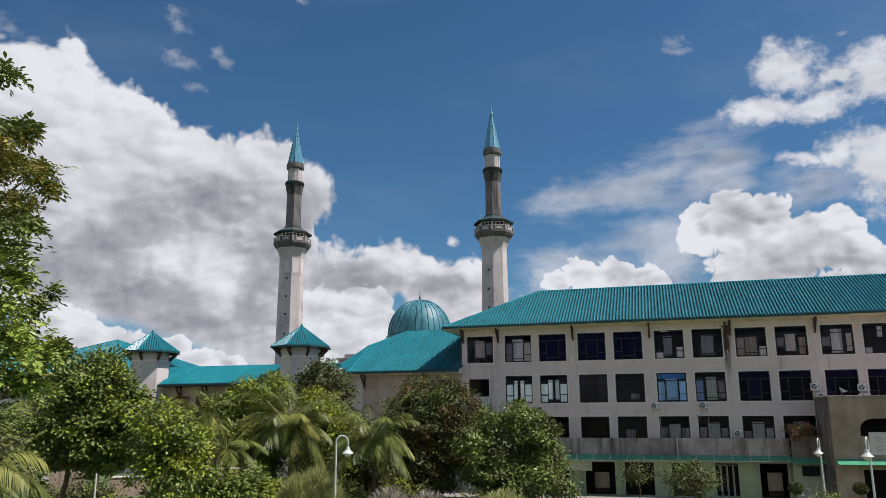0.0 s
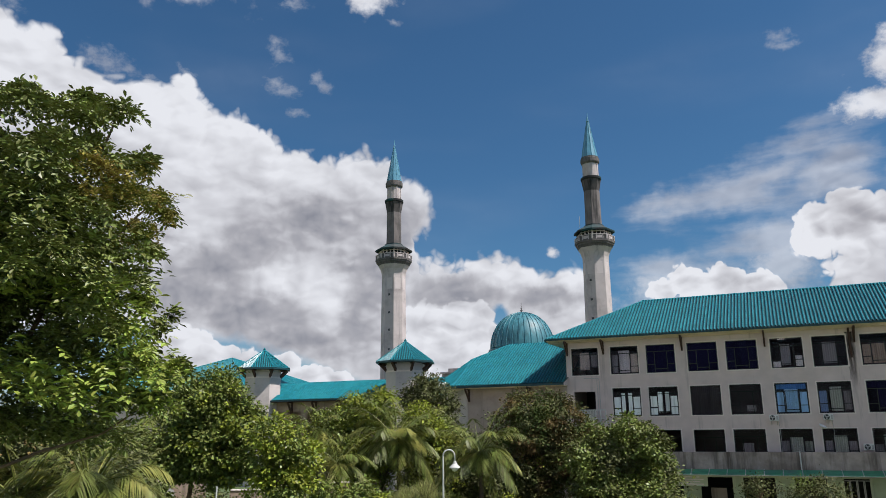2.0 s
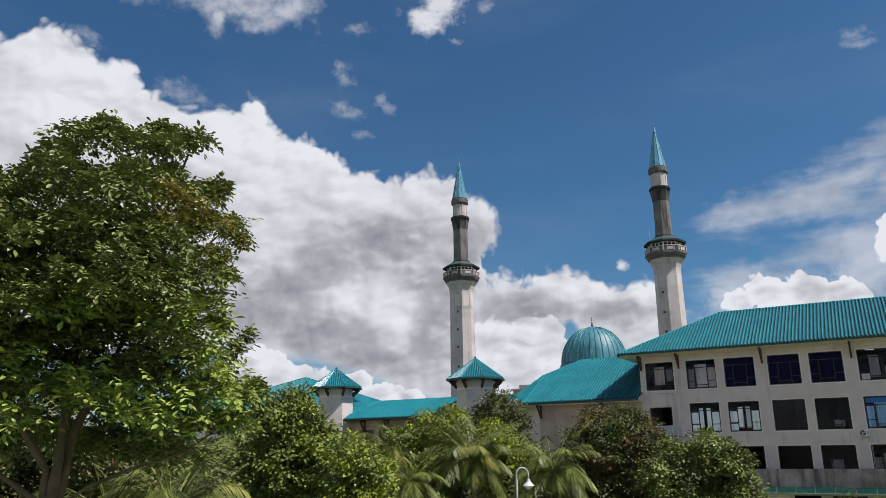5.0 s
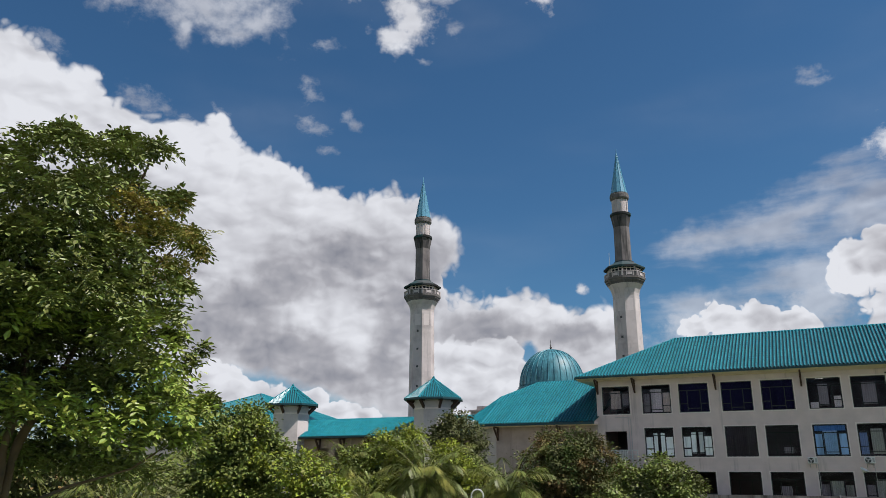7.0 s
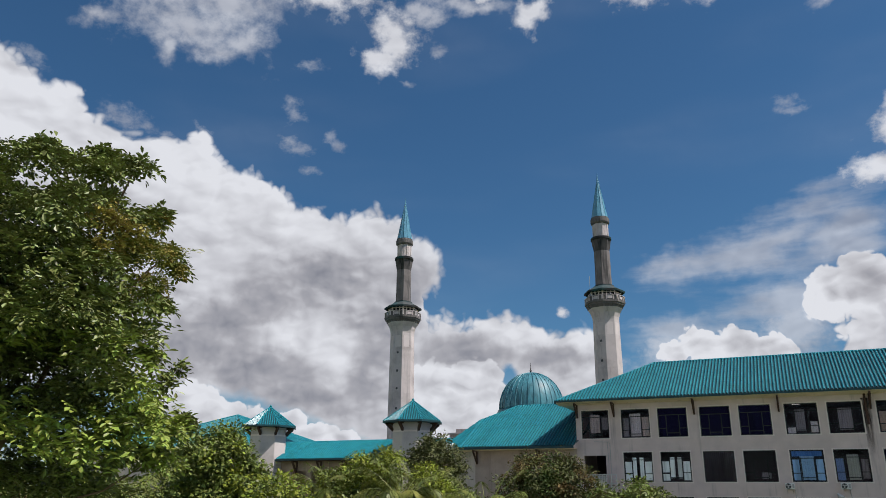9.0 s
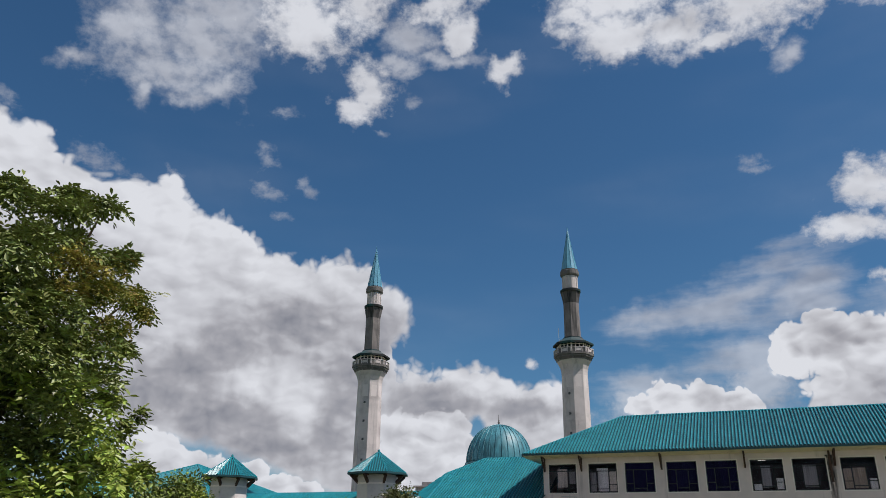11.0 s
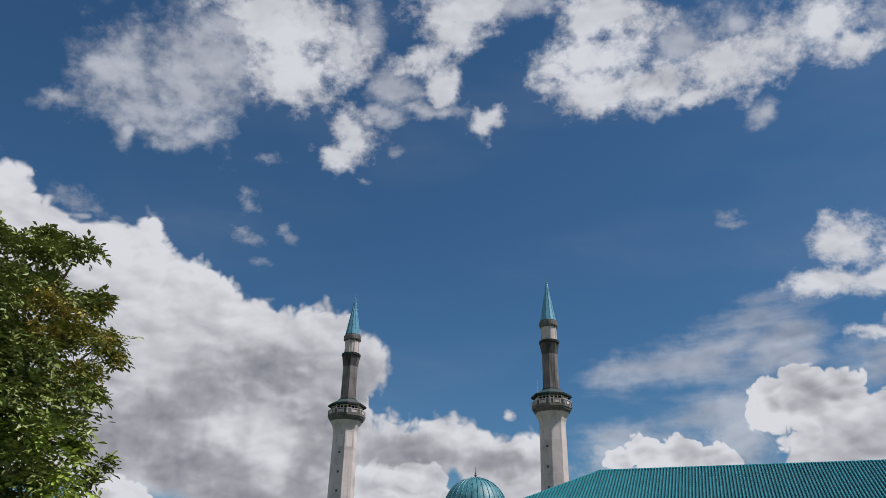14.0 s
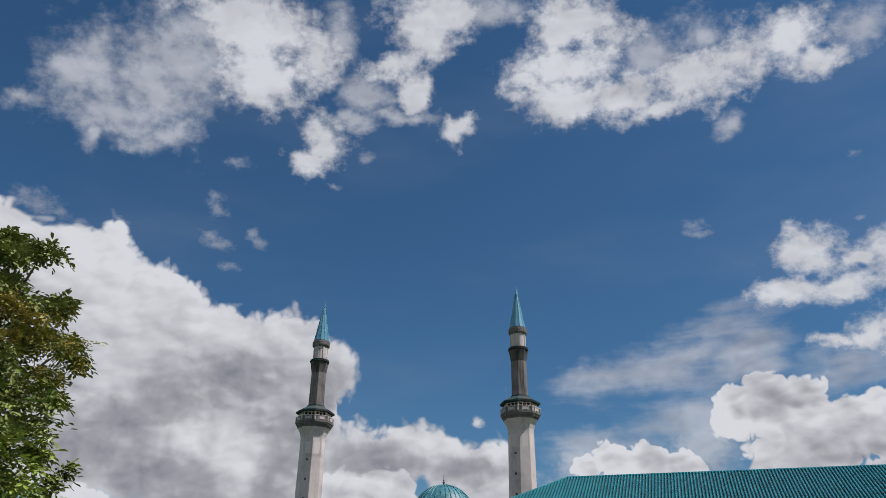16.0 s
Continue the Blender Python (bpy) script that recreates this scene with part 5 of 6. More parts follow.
    fold = Shape().tube([(1.22, 0, 44.38), (0.87, 0, 46.3), (0.51, 0, 48.3), (0.19, 0, 50.1)], 0.022, 5).mesh("seam", M["spire"])
    for i in range(12):
        part("seam", fold, None, spire, at=pose(0, 0, 0, 0, 0, 30 * i))
    part("finial", Shape().lathe([(0.17, 50.1), (0.21, 50.2), (0.12, 50.4), (0.15, 50.55), (0.08, 50.8), (0.02, 51.6)], 8), M["spire"], t)
    return t


left_minaret = minaret()
left_minaret.matrix_basis = Matrix.Translation(heading(11.92) * 113.0) @ pose(0, 0, 0, 0, 0, 11.92 + 22.5)
right_minaret = copy_thing(left_minaret, Matrix.Translation(heading(-3.66) * 105.0) @ pose(0, 0, 0, 0, 0, -3.66 + 22.5 - 6))
mast = Shape().tube([(-2.3, -1.1, 31.9), (-2.3, -1.1, 35.4)], 0.03, 5)
part("aerial", mast, M["pipe"], right_minaret, "thin whip aerial")


# ---- ground ----
lawn = tagged(new("ground", Shape().add([(-1500, -600, 0), (1500, -600, 0), (1500, 2500, 0), (-1500, 2500, 0)], [(0, 1, 2, 3)]).mesh("ground", M["grass"])), "mown green lawn with worn patches", "lawn", kind="structure")
walkway = new("pavement", bevelled(Shape().box(-32, 30, FRONT - 5.0, FRONT - 1.2, -0.1, 0.12), 0.02).mesh("pavement", M["paving"]))
walkway.matrix_basis = CAMPUS
tagged(walkway, "grey concrete walkway along the buildings", "pavement", kind="structure")


# ---- plants ----
def leaf_arrays(pos, aim, size, width, fold, rng, face=None):
    """Folded four-cornered leaves: base, two edges, tip. pos and aim are n x 3 arrays."""
    n = len(pos)
    aim = aim / np.maximum(np.linalg.norm(aim, axis=1, keepdims=True), 1e-6)
    ref = rng.normal(size=(n, 3)) if face is None else face + rng.normal(size=(n, 3)) * 0.38
    side = np.cross(aim, ref)
    side /= np.maximum(np.linalg.norm(side, axis=1, keepdims=True), 1e-6)
    up = np.cross(side, aim)
    size = (size * rng.uniform(0.65, 1.3, n))[:, None]
    mid = pos + aim * size * 0.45
    v = np.empty((n, 4, 3))
    v[:, 0], v[:, 2] = pos, pos + aim * size - up * size * 0.12
    v[:, 1], v[:, 3] = mid + side * size * width + up * size * fold, mid - side * size * width + up * size * fold
    return v.reshape(-1, 3)


def leaf_mesh(name, v, mat):
    n = len(v) // 4
    me = bpy.data.meshes.new(name)
    me.vertices.add(len(v))
    me.vertices.foreach_set("co", v.astype(np.float32).ravel())
    me.loops.add(n * 4)
    me.loops.foreach_set("vertex_index", np.arange(n * 4, dtype=np.int32))
    me.polygons.add(n)
    me.polygons.foreach_set("loop_start", np.arange(0, n * 4, 4, dtype=np.int32))
    me.polygons.foreach_set("loop_total", np.full(n, 4, dtype=np.int32))
    me.materials.append(mat)
    me.update(calc_edges=True)
    return me


def clump_leaves(rng, clumps, per, spread, size, width, droop=0.35, outward=0.6):
    ps, ds, fs = [], [], []
    for c, d in clumps:
        q = rng.normal(size=(per, 3)) * spread * np.array([1, 1, 0.62]) * rng.uniform(0.7, 1.3)
        ps.append(np.array(c) + q)
        fs.append(np.tile(np.array(d) * 0.55 + np.array([0, 0, 0.75]), (per, 1)) + q / spread * 0.25)
        ds.append(q / spread * 0.8 + np.array(d) * outward + rng.normal(size=(per, 3)) * 0.5 - np.array([0, 0, droop]))
    p, a = np.concatenate(ps), np.concatenate(ds)
    return leaf_arrays(p, a, size, width, 0.10, rng, np.concatenate(fs))


def limbs(rng, base, top, r0, clumps, count, sides=8):
    """A leaning tapered trunk and limbs that run out to some of the clumps."""
    base, top = Vector(base), Vector(top)
    trunk = Shape()
    pts = [base.lerp(top, k / 6) + Vector((rng.normal() * 0.05, rng.normal() * 0.05, 0)) * (k > 0) for k in range(7)]
    trunk.tube(pts, [r0 * (1.25 if k == 0 else 1.0 - 0.07 * k) for k in range(7)], sides)
    picks = rng.choice(len(clumps), size=min(count, len(clumps)), replace=False)
    for i in picks:
        end = clumps[i][0]
        a = base.lerp(top, rng.uniform(0.86, 1.0))
        m = a.lerp(end, 0.5) + Vector((0, 0, 0.10 * (end - a).length))
        q = a.lerp(end, 0.25) + Vector((0, 0, 0.07 * (end - a).length))
        rr = r0 * rng.uniform(0.2, 0.42) * min(1.0, 2.6 / max((end - a).length, 0.1) ** 0.5)
        trunk.tube([a, q, m, m.lerp(end, 0.6), end], [rr, rr * 0.75, rr * 0.5, rr * 0.3, rr * 0.12], 6)
    trunk.smooth = True
    return trunk


def lobed(rng, lobes, per_m2, hollow=0.5, depth=0.55):
    """Places for twig clumps on a crown of boughs; lobes are (x to the viewer's right, height, radius)."""
    out = []
    for x, z, r in lobes:
        c = Vector((x, rng.uniform(-1, 1) * depth * (r + 0.4), z))
        off = Vector((x * 3.1, z * 2.3, r * 5.0))
        for _ in range(max(4, int(per_m2 * r * r))):
            d = Vector(rng.normal(size=3)).normalized()
            k = (1.0 + 0.5 * noise.noise(d * 2.2 + off)) * (hollow + (1 - hollow) * rng.random() ** 0.6) * (rng.uniform(1.15, 1.45) if rng.random() < 0.05 else 1.0)
            out.append((c + Vector((d.x * r * k, d.y * r * k * 1.15, d.z * r * k * 0.92)), d))
    return out


def tree(az, dist, lobes, label, seed, mats, per_m2=26, per=46, leaf=0.235, leaf_w=0.34, spread=0.27, trunk_r=0.16, fork=0.5, lean=0.0, hollow=0.5, limb=22, name="tree", category="tree"):
    """A broad-leaved tree at that azimuth and distance. mats: leaf materials with their shares."""
    rng = np.random.default_rng(seed)
    t = thing(name, Matrix.Translation(heading(az) * dist) @ pose(0, 0, 0, 0, 0, az), label, category)
    cl = lobed(rng, lobes, per_m2, hollow)
    zs = [z for _, z, _ in lobes]
    low, top = min(z - r for _, z, r in lobes), max(zs)
    mid = sum(x for x, _, _ in lobes) / len(lobes)
    base = (mid * 0.2 - lean, 0, 0)
    crotch = (base[0] * 0.4 + mid * 0.3, 0, max(0.4, low + (top - low) * (fork - 0.3)))
    aims = [(Vector((x, 0, z)), None) for x, z, _ in lobes]
    part("trunk", limbs(rng, base, crotch, trunk_r, aims + cl[:: max(1, len(cl) // limb)], limb + len(aims)), M["bark"], t)
    off = Vector((seed * 1.7, seed * 2.9, 0.3))
    for i, (mat, share, *focus) in enumerate(mats):
        total = share / sum(m[1] for m in mats[i:])

        def rank(c):
            n = noise.noise(c[0] * 0.75 + off) + 0.3 * noise.noise(c[0] * 2.5 + off)
            return n * (0.5 if focus else 1.0) + (min(math.hypot(c[0].x - x, c[0].z - z) for x, z in focus) if focus else 0.0)

        cl.sort(key=rank)
        cut = int(round(total * len(cl)))
        some, cl = cl[:cut], cl[cut:]
        if some:
            v = clump_leaves(rng, some, per, spread, leaf, leaf_w)
            part("crown", leaf_mesh("crown", v, M[mat]), None, t)
    return t


def frond(rng, length, lift, droop, leaflet):
    """One feather palm leaf along +x: arching stalk points and leaflet arrays."""
    n = 12
    pts = [Vector((length * (u - 0.12 * u * u), 0, length * (lift * u - droop * u * u))) for u in (k / (n - 1) for k in range(n))]
    pos, aim = [], []
    m = 46
    for k in range(m):
        u = 0.05 + 0.95 * k / m
        i = min(int(u * (n - 1)), n - 2)
        f = u * (n - 1) - i
        p = pts[i].lerp(pts[i + 1], f)
        d = (pts[i + 1] - pts[i]).normalized()
        for s in (-1, 1):
            a = d * 0.75 + Vector((0, s, 0)) * (1.0 - 0.45 * u) - Vector((0, 0, 0.20 + 0.42 * rng.random()))
            pos.append(p)
            aim.append(a * (0.55 + 1.0 * math.sin(math.pi * min(u * 0.9 + 0.12, 1.0))))
    return pts, np.array(pos), np.array(aim) * leaflet


def palm(az, dist, crown, length, label, seed, fronds=22, trunk_r=0.14, turn=0.0, up=0.8):
    rng = np.random.default_rng(seed)
    t = thing("palm", Matrix.Translation(heading(az) * dist), label, "palm")
    s = Shape().tube([(0, 0, 0), (0.1, 0.05, crown * 0.4), (0.12, 0.0, crown * 0.75), (0, 0, crown)], [trunk_r * 1.4, trunk_r, trunk_r * 0.9, trunk_r * 0.8], 10)
    s.smooth = True
    part("trunk", s, M["palm_trunk"], t)
    for k in range(fronds):
        tier = k / fronds
        lift = up * (1.9 - 2.1 * tier) + rng.uniform(-0.12, 0.12)
        L = length * rng.uniform(0.8, 1.1)
        pts, pos, aim = frond(rng, L, lift, 0.55 + 0.40 * rng.random() * (0.5 + tier), 0.20 * length)
        n = len(pos)
        ln = np.linalg.norm(aim, axis=1)
        a = aim / ln[:, None]
        side = np.cross(a, np.array([[0, 0, 1.0]]))
        side /= np.maximum(np.linalg.norm(side, axis=1, keepdims=True), 1e-6)
        v = np.empty((n, 4, 3))
        wide = 0.017 * length / 2.2
        v[:, 0], v[:, 1] = pos, pos + aim * 0.4 + side * wide
        v[:, 2], v[:, 3] = pos + aim - np.array([[0, 0, 1.0]]) * ln[:, None] * 0.22, pos + aim * 0.4 - side * wide
        m = pose(0, 0, crown, 0, rng.normal() * 4, turn + 137.5 * k)
        stalk = Shape().tube(pts, [0.022 * (1 - 0.8 * i / 11) * length / 2.2 for i in range(12)], 5)
        f = part("frond", stalk, M["palm"], t, at=m)
        part("leaflet_fringe", leaf_mesh("leaflet_fringe", v.reshape(-1, 3), M["palm"]), None, f, kind="stuff")
    return t


def feather_sprays(rng, tips, pairs, size, width, drop=0.12):
    """Compound leaves: paired obovate leaflets and one at the end, on an arching stalk at each twig tip (place, direction)."""
    n = len(tips)
    c, d = np.array([t[0] for t in tips]), np.array([t[1] for t in tips])
    axis = d * np.array([1.0, 1.0, 0.45]) + rng.normal(size=(n, 3)) * 0.42 + np.array([0, 0, 0.05])
    axis /= np.maximum(np.linalg.norm(axis, axis=1, keepdims=True), 1e-6)
    up = np.array([[0, 0, 1.0]]) + rng.normal(size=(n, 3)) * 0.24
    side = np.cross(axis, up)
    side /= np.maximum(np.linalg.norm(side, axis=1, keepdims=True), 1e-6)
    up = np.cross(side, axis)
    long = size * pairs * 0.62 * rng.uniform(0.75, 1.25, (n, 1))
    out = []
    for k in range(2 * pairs + 1):
        u = min(1.0, 0.22 + 0.78 * (k // 2) / (pairs - 0.5))
        hand = 0.0 if k == 2 * pairs else (1.0 if k % 2 else -1.0)
        pos = c + axis * long * (u - 0.5) - np.array([[0, 0, 1.0]]) * drop * u * u * rng.uniform(0.4, 1.6, (n, 1))
        aim = side * hand + axis * (0.45 + (hand == 0)) - up * rng.uniform(0.0, 0.45, (n, 1)) + rng.normal(size=(n, 3)) * 0.12
        aim /= np.linalg.norm(aim, axis=1, keepdims=True)
        flat_side = np.cross(aim, up + rng.normal(size=(n, 3)) * 0.16)
        flat_side /= np.maximum(np.linalg.norm(flat_side, axis=1, keepdims=True), 1e-6)
        lift = np.cross(flat_side, aim)
        big = size * (0.72 + 0.4 * u) * rng.uniform(0.75, 1.2, (n, 1))
        v = np.empty((n, 2, 4, 3))
        for h, sgn in ((0, 1.0), (1, -1.0)):
            v[:, h, 0] = pos
            v[:, h, 1] = pos + aim * big * 0.32 + sgn * flat_side * big * width * 0.72 + lift * big * 0.05
            v[:, h, 2] = pos + aim * big * 0.68 + sgn * flat_side * big * width + lift * big * 0.02
            v[:, h, 3] = pos + aim * big - lift * big * 0.12
        out.append(v.reshape(-1, 3))
    return np.concatenate(out)


def near_tree(az, dist, seed):
    """The large tree close by: layered sprays of compound leaves over a dark hollow, on three forked stems."""
    rng = np.random.default_rng(seed)
    t = thing("tree", Matrix.Translation(heading(az) * dist) @ pose(0, 0, 0, 0, 0, az), "large near tree with layered sprays of dark green compound leaves", "tree")
    crest = [(0.05, 11.76, 0.32), (0.49, 11.74, 0.28), (-0.22, 11.41, 0.28), (0.96, 11.76, 0.33), (1.42, 11.82, 0.28), (1.74, 12.02, 0.21), (-0.51, 11.01, 0.34), (-0.87, 10.67, 0.37), (-1.31, 10.49, 0.45), (0.08, 10.98, 0.4),
             (0.68, 11.05, 0.4), (1.21, 11.15, 0.42), (1.6, 10.92, 0.26), (1.99, 11.01, 0.23), (2.2, 11.14, 0.11), (0.25, 11.97, 0.16), (1.14, 12.06, 0.15)]
    waist = [(1.82, 10.42, 0.43), (2.29, 10.45, 0.29), (2.54, 10.25, 0.13), (1.36, 10.26, 0.43), (0.74, 10.29, 0.5), (0.07, 10.2, 0.51), (-0.57, 10.03, 0.48), (-1.22, 9.69, 0.59), (2.23, 9.88, 0.27), (1.87, 9.64, 0.43),
             (2.39, 9.59, 0.12), (1.24, 9.46, 0.51), (0.56, 9.4, 0.55), (-0.17, 9.25, 0.57), (-0.84, 9.01, 0.58), (2.11, 9.07, 0.28), (1.56, 8.82, 0.46), (2.25, 8.71, 0.15), (-1.77, 9.98, 0.57), (-1.78, 8.94, 0.62)]
    skirt = [(0.87, 8.68, 0.52), (0.22, 8.55, 0.47), (-0.47, 8.34, 0.5), (1.96, 8.18, 0.38), (1.35, 7.97, 0.45), (0.69, 7.86, 0.41), (0.05, 7.84, 0.36), (-0.54, 7.65, 0.37), (-1.18, 8.13, 0.61), (-1.08, 7.31, 0.39), (1.83, 7.44, 0.37),
             (1.25, 7.27, 0.35), (2.17, 7.72, 0.29), (2.44, 7.82, 0.2), (0.73, 7.33, 0.28), (0.17, 7.41, 0.23), (-0.34, 7.14, 0.19), (1.6, 6.9, 0.22), (2.03, 7.0, 0.23), (2.4, 7.21, 0.24), (-1.65, 7.95, 0.58), (2.72, 7.52, 0.30), (2.98, 7.66, 0.16), (2.62, 7.1, 0.28)]
    under = [(-0.7, 6.85, 0.34), (-0.1, 6.95, 0.36), (0.5, 6.9, 0.40), (1.1, 6.72, 0.38), (1.7, 6.62, 0.34), (2.2, 6.62, 0.28)]
    eye_z = EYE_Z
    tips = []
    for x, z, r in crest + waist + skirt + under:
        thick = 1.75 * math.sqrt(max(0.05, 1.0 - ((x - 0.2) / 2.7) ** 2 - ((z - 9.3) / 3.1) ** 2))
        hollow = z < 8.8 and x < 1.5
        for y in (1.2, 1.7, 2.2, 2.7) if z < 6.96 else ((-0.15, 0.5, 0.5 + thick * 0.5, 0.5 + thick) if hollow else (-thick, -thick * 0.4, thick * 0.3, thick)):
            y += rng.normal() * 0.15
            k = 1.0 + y / dist
            c = Vector((x * k, y, eye_z + (z - eye_z) * k))
            off = Vector((x * 3.1, z * 2.3, y * 2.0))
            for _ in range(max(2, int(38 * r * r))):
                d = Vector(rng.normal(size=3)).normalized()
                reach = max(0.06, r - 0.09) * (1.0 + 0.7 * noise.noise(d * 2.0 + off)) * (0.5 + 0.5 * rng.random() ** 0.6)
                bough = c + Vector((d.x * reach, d.y * reach, d.z * reach * 0.85))
                out = (d + Vector((x * 0.22, -0.55, 0.0))).normalized()
                wide = min(0.14, 0.42 * r)
                for _ in range(8):
                    tips.append((bough + Vector(rng.normal(size=3) * np.array([wide, wide, 0.32 * wide])), (out + Vector(rng.normal(size=3) * 0.4)).normalized()))
    for _ in range(2200):
        d = Vector(rng.normal(size=3)).normalized() * rng.random() ** 0.4
        p = Vector((0.1 + d.x * 2.1, 1.5 + d.y * 0.9, 9.2 + d.z * 2.3))
        if p.z > 7.5 - 0.3 * p.x:
            tips.append((p, Vector((d.x, -0.5, 0.1)).normalized()))
    for x, z in ((2.37, 8.18), (2.5, 8.30), (2.62, 8.40), (2.74, 8.50), (2.86, 8.57), (2.62, 8.28), (2.42, 8.05)):
        tips += [(Vector((x, 0.1, z)) + Vector(rng.normal(size=3) * 0.05), Vector((0.8, -0.2, 0.45))) for _ in range(7)]
    # sunlit outer sprays, made bright by a lighter leaf colour
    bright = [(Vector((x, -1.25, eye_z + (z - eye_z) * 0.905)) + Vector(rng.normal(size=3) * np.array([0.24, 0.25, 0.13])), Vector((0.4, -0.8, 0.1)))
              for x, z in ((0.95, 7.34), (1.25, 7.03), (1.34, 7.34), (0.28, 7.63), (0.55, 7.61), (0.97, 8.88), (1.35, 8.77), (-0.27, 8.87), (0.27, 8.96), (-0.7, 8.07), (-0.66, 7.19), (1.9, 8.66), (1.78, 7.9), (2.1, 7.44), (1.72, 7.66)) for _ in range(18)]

    def near(p, spots, within):
        return min(math.hypot(p.x - x, p.z - z) for x, z in spots) + 0.22 * noise.noise(p * 2.1) < within

    olive = [q for q in tips if near(q[0], ((1.27, 10.3), (1.78, 10.26), (2.3, 10.27), (2.04, 9.84)), 0.40)]
    lime = [q for q in tips if near(q[0], ((2.16, 7.9), (2.37, 7.35), (1.92, 7.35), (2.4, 7.7), (2.72, 7.5), (2.65, 7.15), (2.09, 8.18)), 0.24)]
    kept = {id(q) for q in olive} | {id(q) for q in lime}
    rest_tips = [q for q in tips if id(q) not in kept]
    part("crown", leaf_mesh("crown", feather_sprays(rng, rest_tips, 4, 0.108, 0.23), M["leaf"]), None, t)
    part("crown", leaf_mesh("crown", feather_sprays(rng, olive, 5, 0.075, 0.22), M["leaf_olive"]), None, t, "thin olive-brown foliage")
    # lower right leaves, their sunlit look painted in too
    part("crown", leaf_mesh("crown", feather_sprays(rng, lime, 4, 0.10, 0.23), M["leaf_sunlit"]), None, t)
    part("spray", leaf_mesh("spray", feather_sprays(rng, bright, 4, 0.125, 0.24), M["leaf_sunlit"]), None, t, "outer sprays of leaves with sunlight put into their colour")
    part("trunk", smooth_tube([(0.05, 0.5, 0), (0.02, 0.5, 3.0), (0.06, 0.5, 5.2), (0.08, 0.5, 6.0)], [0.30, 0.2, 0.16, 0.13]), M["bark"], t)
    for path, r in ((((0.02, 0.5, 5.3), (-0.05, 0.45, 6.33), (-0.3, 0.4, 6.74), (-0.65, 0.35, 7.31), (-0.93, 0.3, 7.9), (-1.1, 0.3, 9.2)), 0.075), (((0.08, 0.45, 5.3), (0.10, 0.35, 6.37), (0.13, 0.4, 6.86), (0.21, 0.5, 7.41), (0.25, 0.6, 8.2), (0.2, 0.5, 10.6)), 0.085),
                    (((0.12, 0.5, 5.3), (0.23, 0.5, 6.57), (0.36, 0.5, 7.07), (0.69, 0.5, 7.86), (0.96, 0.5, 8.59), (1.3, 0.4, 10.4), (1.7, 0.2, 11.9)), 0.08), (((0.13, 0.45, 5.7), (0.53, 0.3, 6.05), (1.07, 0.2, 6.29), (1.89, 0.1, 6.53), (2.4, 0.1, 6.9), (2.6, 0.1, 7.5)), 0.03), (((1.8, 0.1, 7.5), (2.3, 0.1, 8.0), (2.86, 0.1, 8.55)), 0.015),
                    (((-0.02, 0.5, 5.8), (-0.45, 0.6, 6.1), (-0.99, 0.6, 6.51), (-1.8, 0.5, 8.0)), 0.05), (((0.96, 0.5, 8.59), (1.5, 0.3, 9.3), (2.3, 0.1, 10.3)), 0.05), (((0.25, 0.6, 8.2), (-0.3, 0.3, 9.4), (-0.9, 0.2, 10.6)), 0.06)):
        part("stem", smooth_tube(path, [r * (1 - 0.75 * i / (len(path) - 1)) for i in range(len(path))]), M["bark"], t)
    return t


def smooth_tube(path, radii):
    """A knotty limb: the path and its girth wander a little."""
    pts, rr = [], []
    for i in range(len(path) - 1):
        a, b = Vector(path[i]), Vector(path[i + 1])
        for k in range(4):
            p, r = a.lerp(b, k / 4), radii[i] + (radii[i + 1] - radii[i]) * k / 4
            pts.append(p + noise.noise_vector(p * 1.7) * min(0.06, r * 0.6))
            rr.append(r * (1.0 + 0.35 * noise.noise(p * 3.1)))
    s = Shape().tube(pts + [Vector(path[-1])], rr + [radii[-1]], 10)
    s.smooth = True
    return s


near_tree(40.25, 13, 21)
tree(26.5, 50, [(1.48, 8.12, 1.88), (-0.3, 7.78, 1.88), (2.8, 7.13, 1.69), (-1.02, 6.18, 1.88), (1.07, 5.84, 2.25), (3.27, 5.15, 1.69), (-0.58, 5.2, 1.4), (-1.47, 5.3, 1.2), (3.78, 6.8, 1.31), (2.12, 4.7, 1.5), (0.45, 4.9, 1.2), (1.85, 9.3, 0.94), (2.3, 9.75, 0.8), (1.2, 9.2, 1.0), (0.2, 9.0, 0.9)],
     "round dense green tree on the lawn", 1, [("leaf_lime", 0.16), ("leaf_mid", 0.84)], trunk_r=0.2)
tree(19.8, 46, [(-0.72, 6.46, 1.31), (0.24, 5.53, 1.38), (-0.91, 4.94, 1.21), (0.9, 4.59, 1.38), (0.06, 3.7, 1.38), (-0.79, 3.28, 1.04), (1.48, 4.89, 0.86), (1.43, 3.36, 0.86)],
     "slender yellow-green young tree on the lawn", 2, [("leaf_lime", 0.65), ("leaf_mid", 0.35)], trunk_r=0.09, per_m2=15)
tree(12.9, 58, [(-3.29, 6.21, 1.83), (-1.76, 7.41, 1.83), (-0.18, 8.22, 1.57), (-2.43, 4.81, 1.74), (3.16, 6.98, 1.57), (4.45, 5.74, 1.39), (2.39, 5.35, 1.74), (-0.82, 4.39, 1.96), (3.66, 3.92, 1.74), (5.7, 6.14, 0.87), (-4.14, 7.21, 0.78)],
     "spreading yellow-green tree behind the palms", 3, [("leaf_lime", 0.6), ("leaf_mid", 0.4)], leaf=0.22)
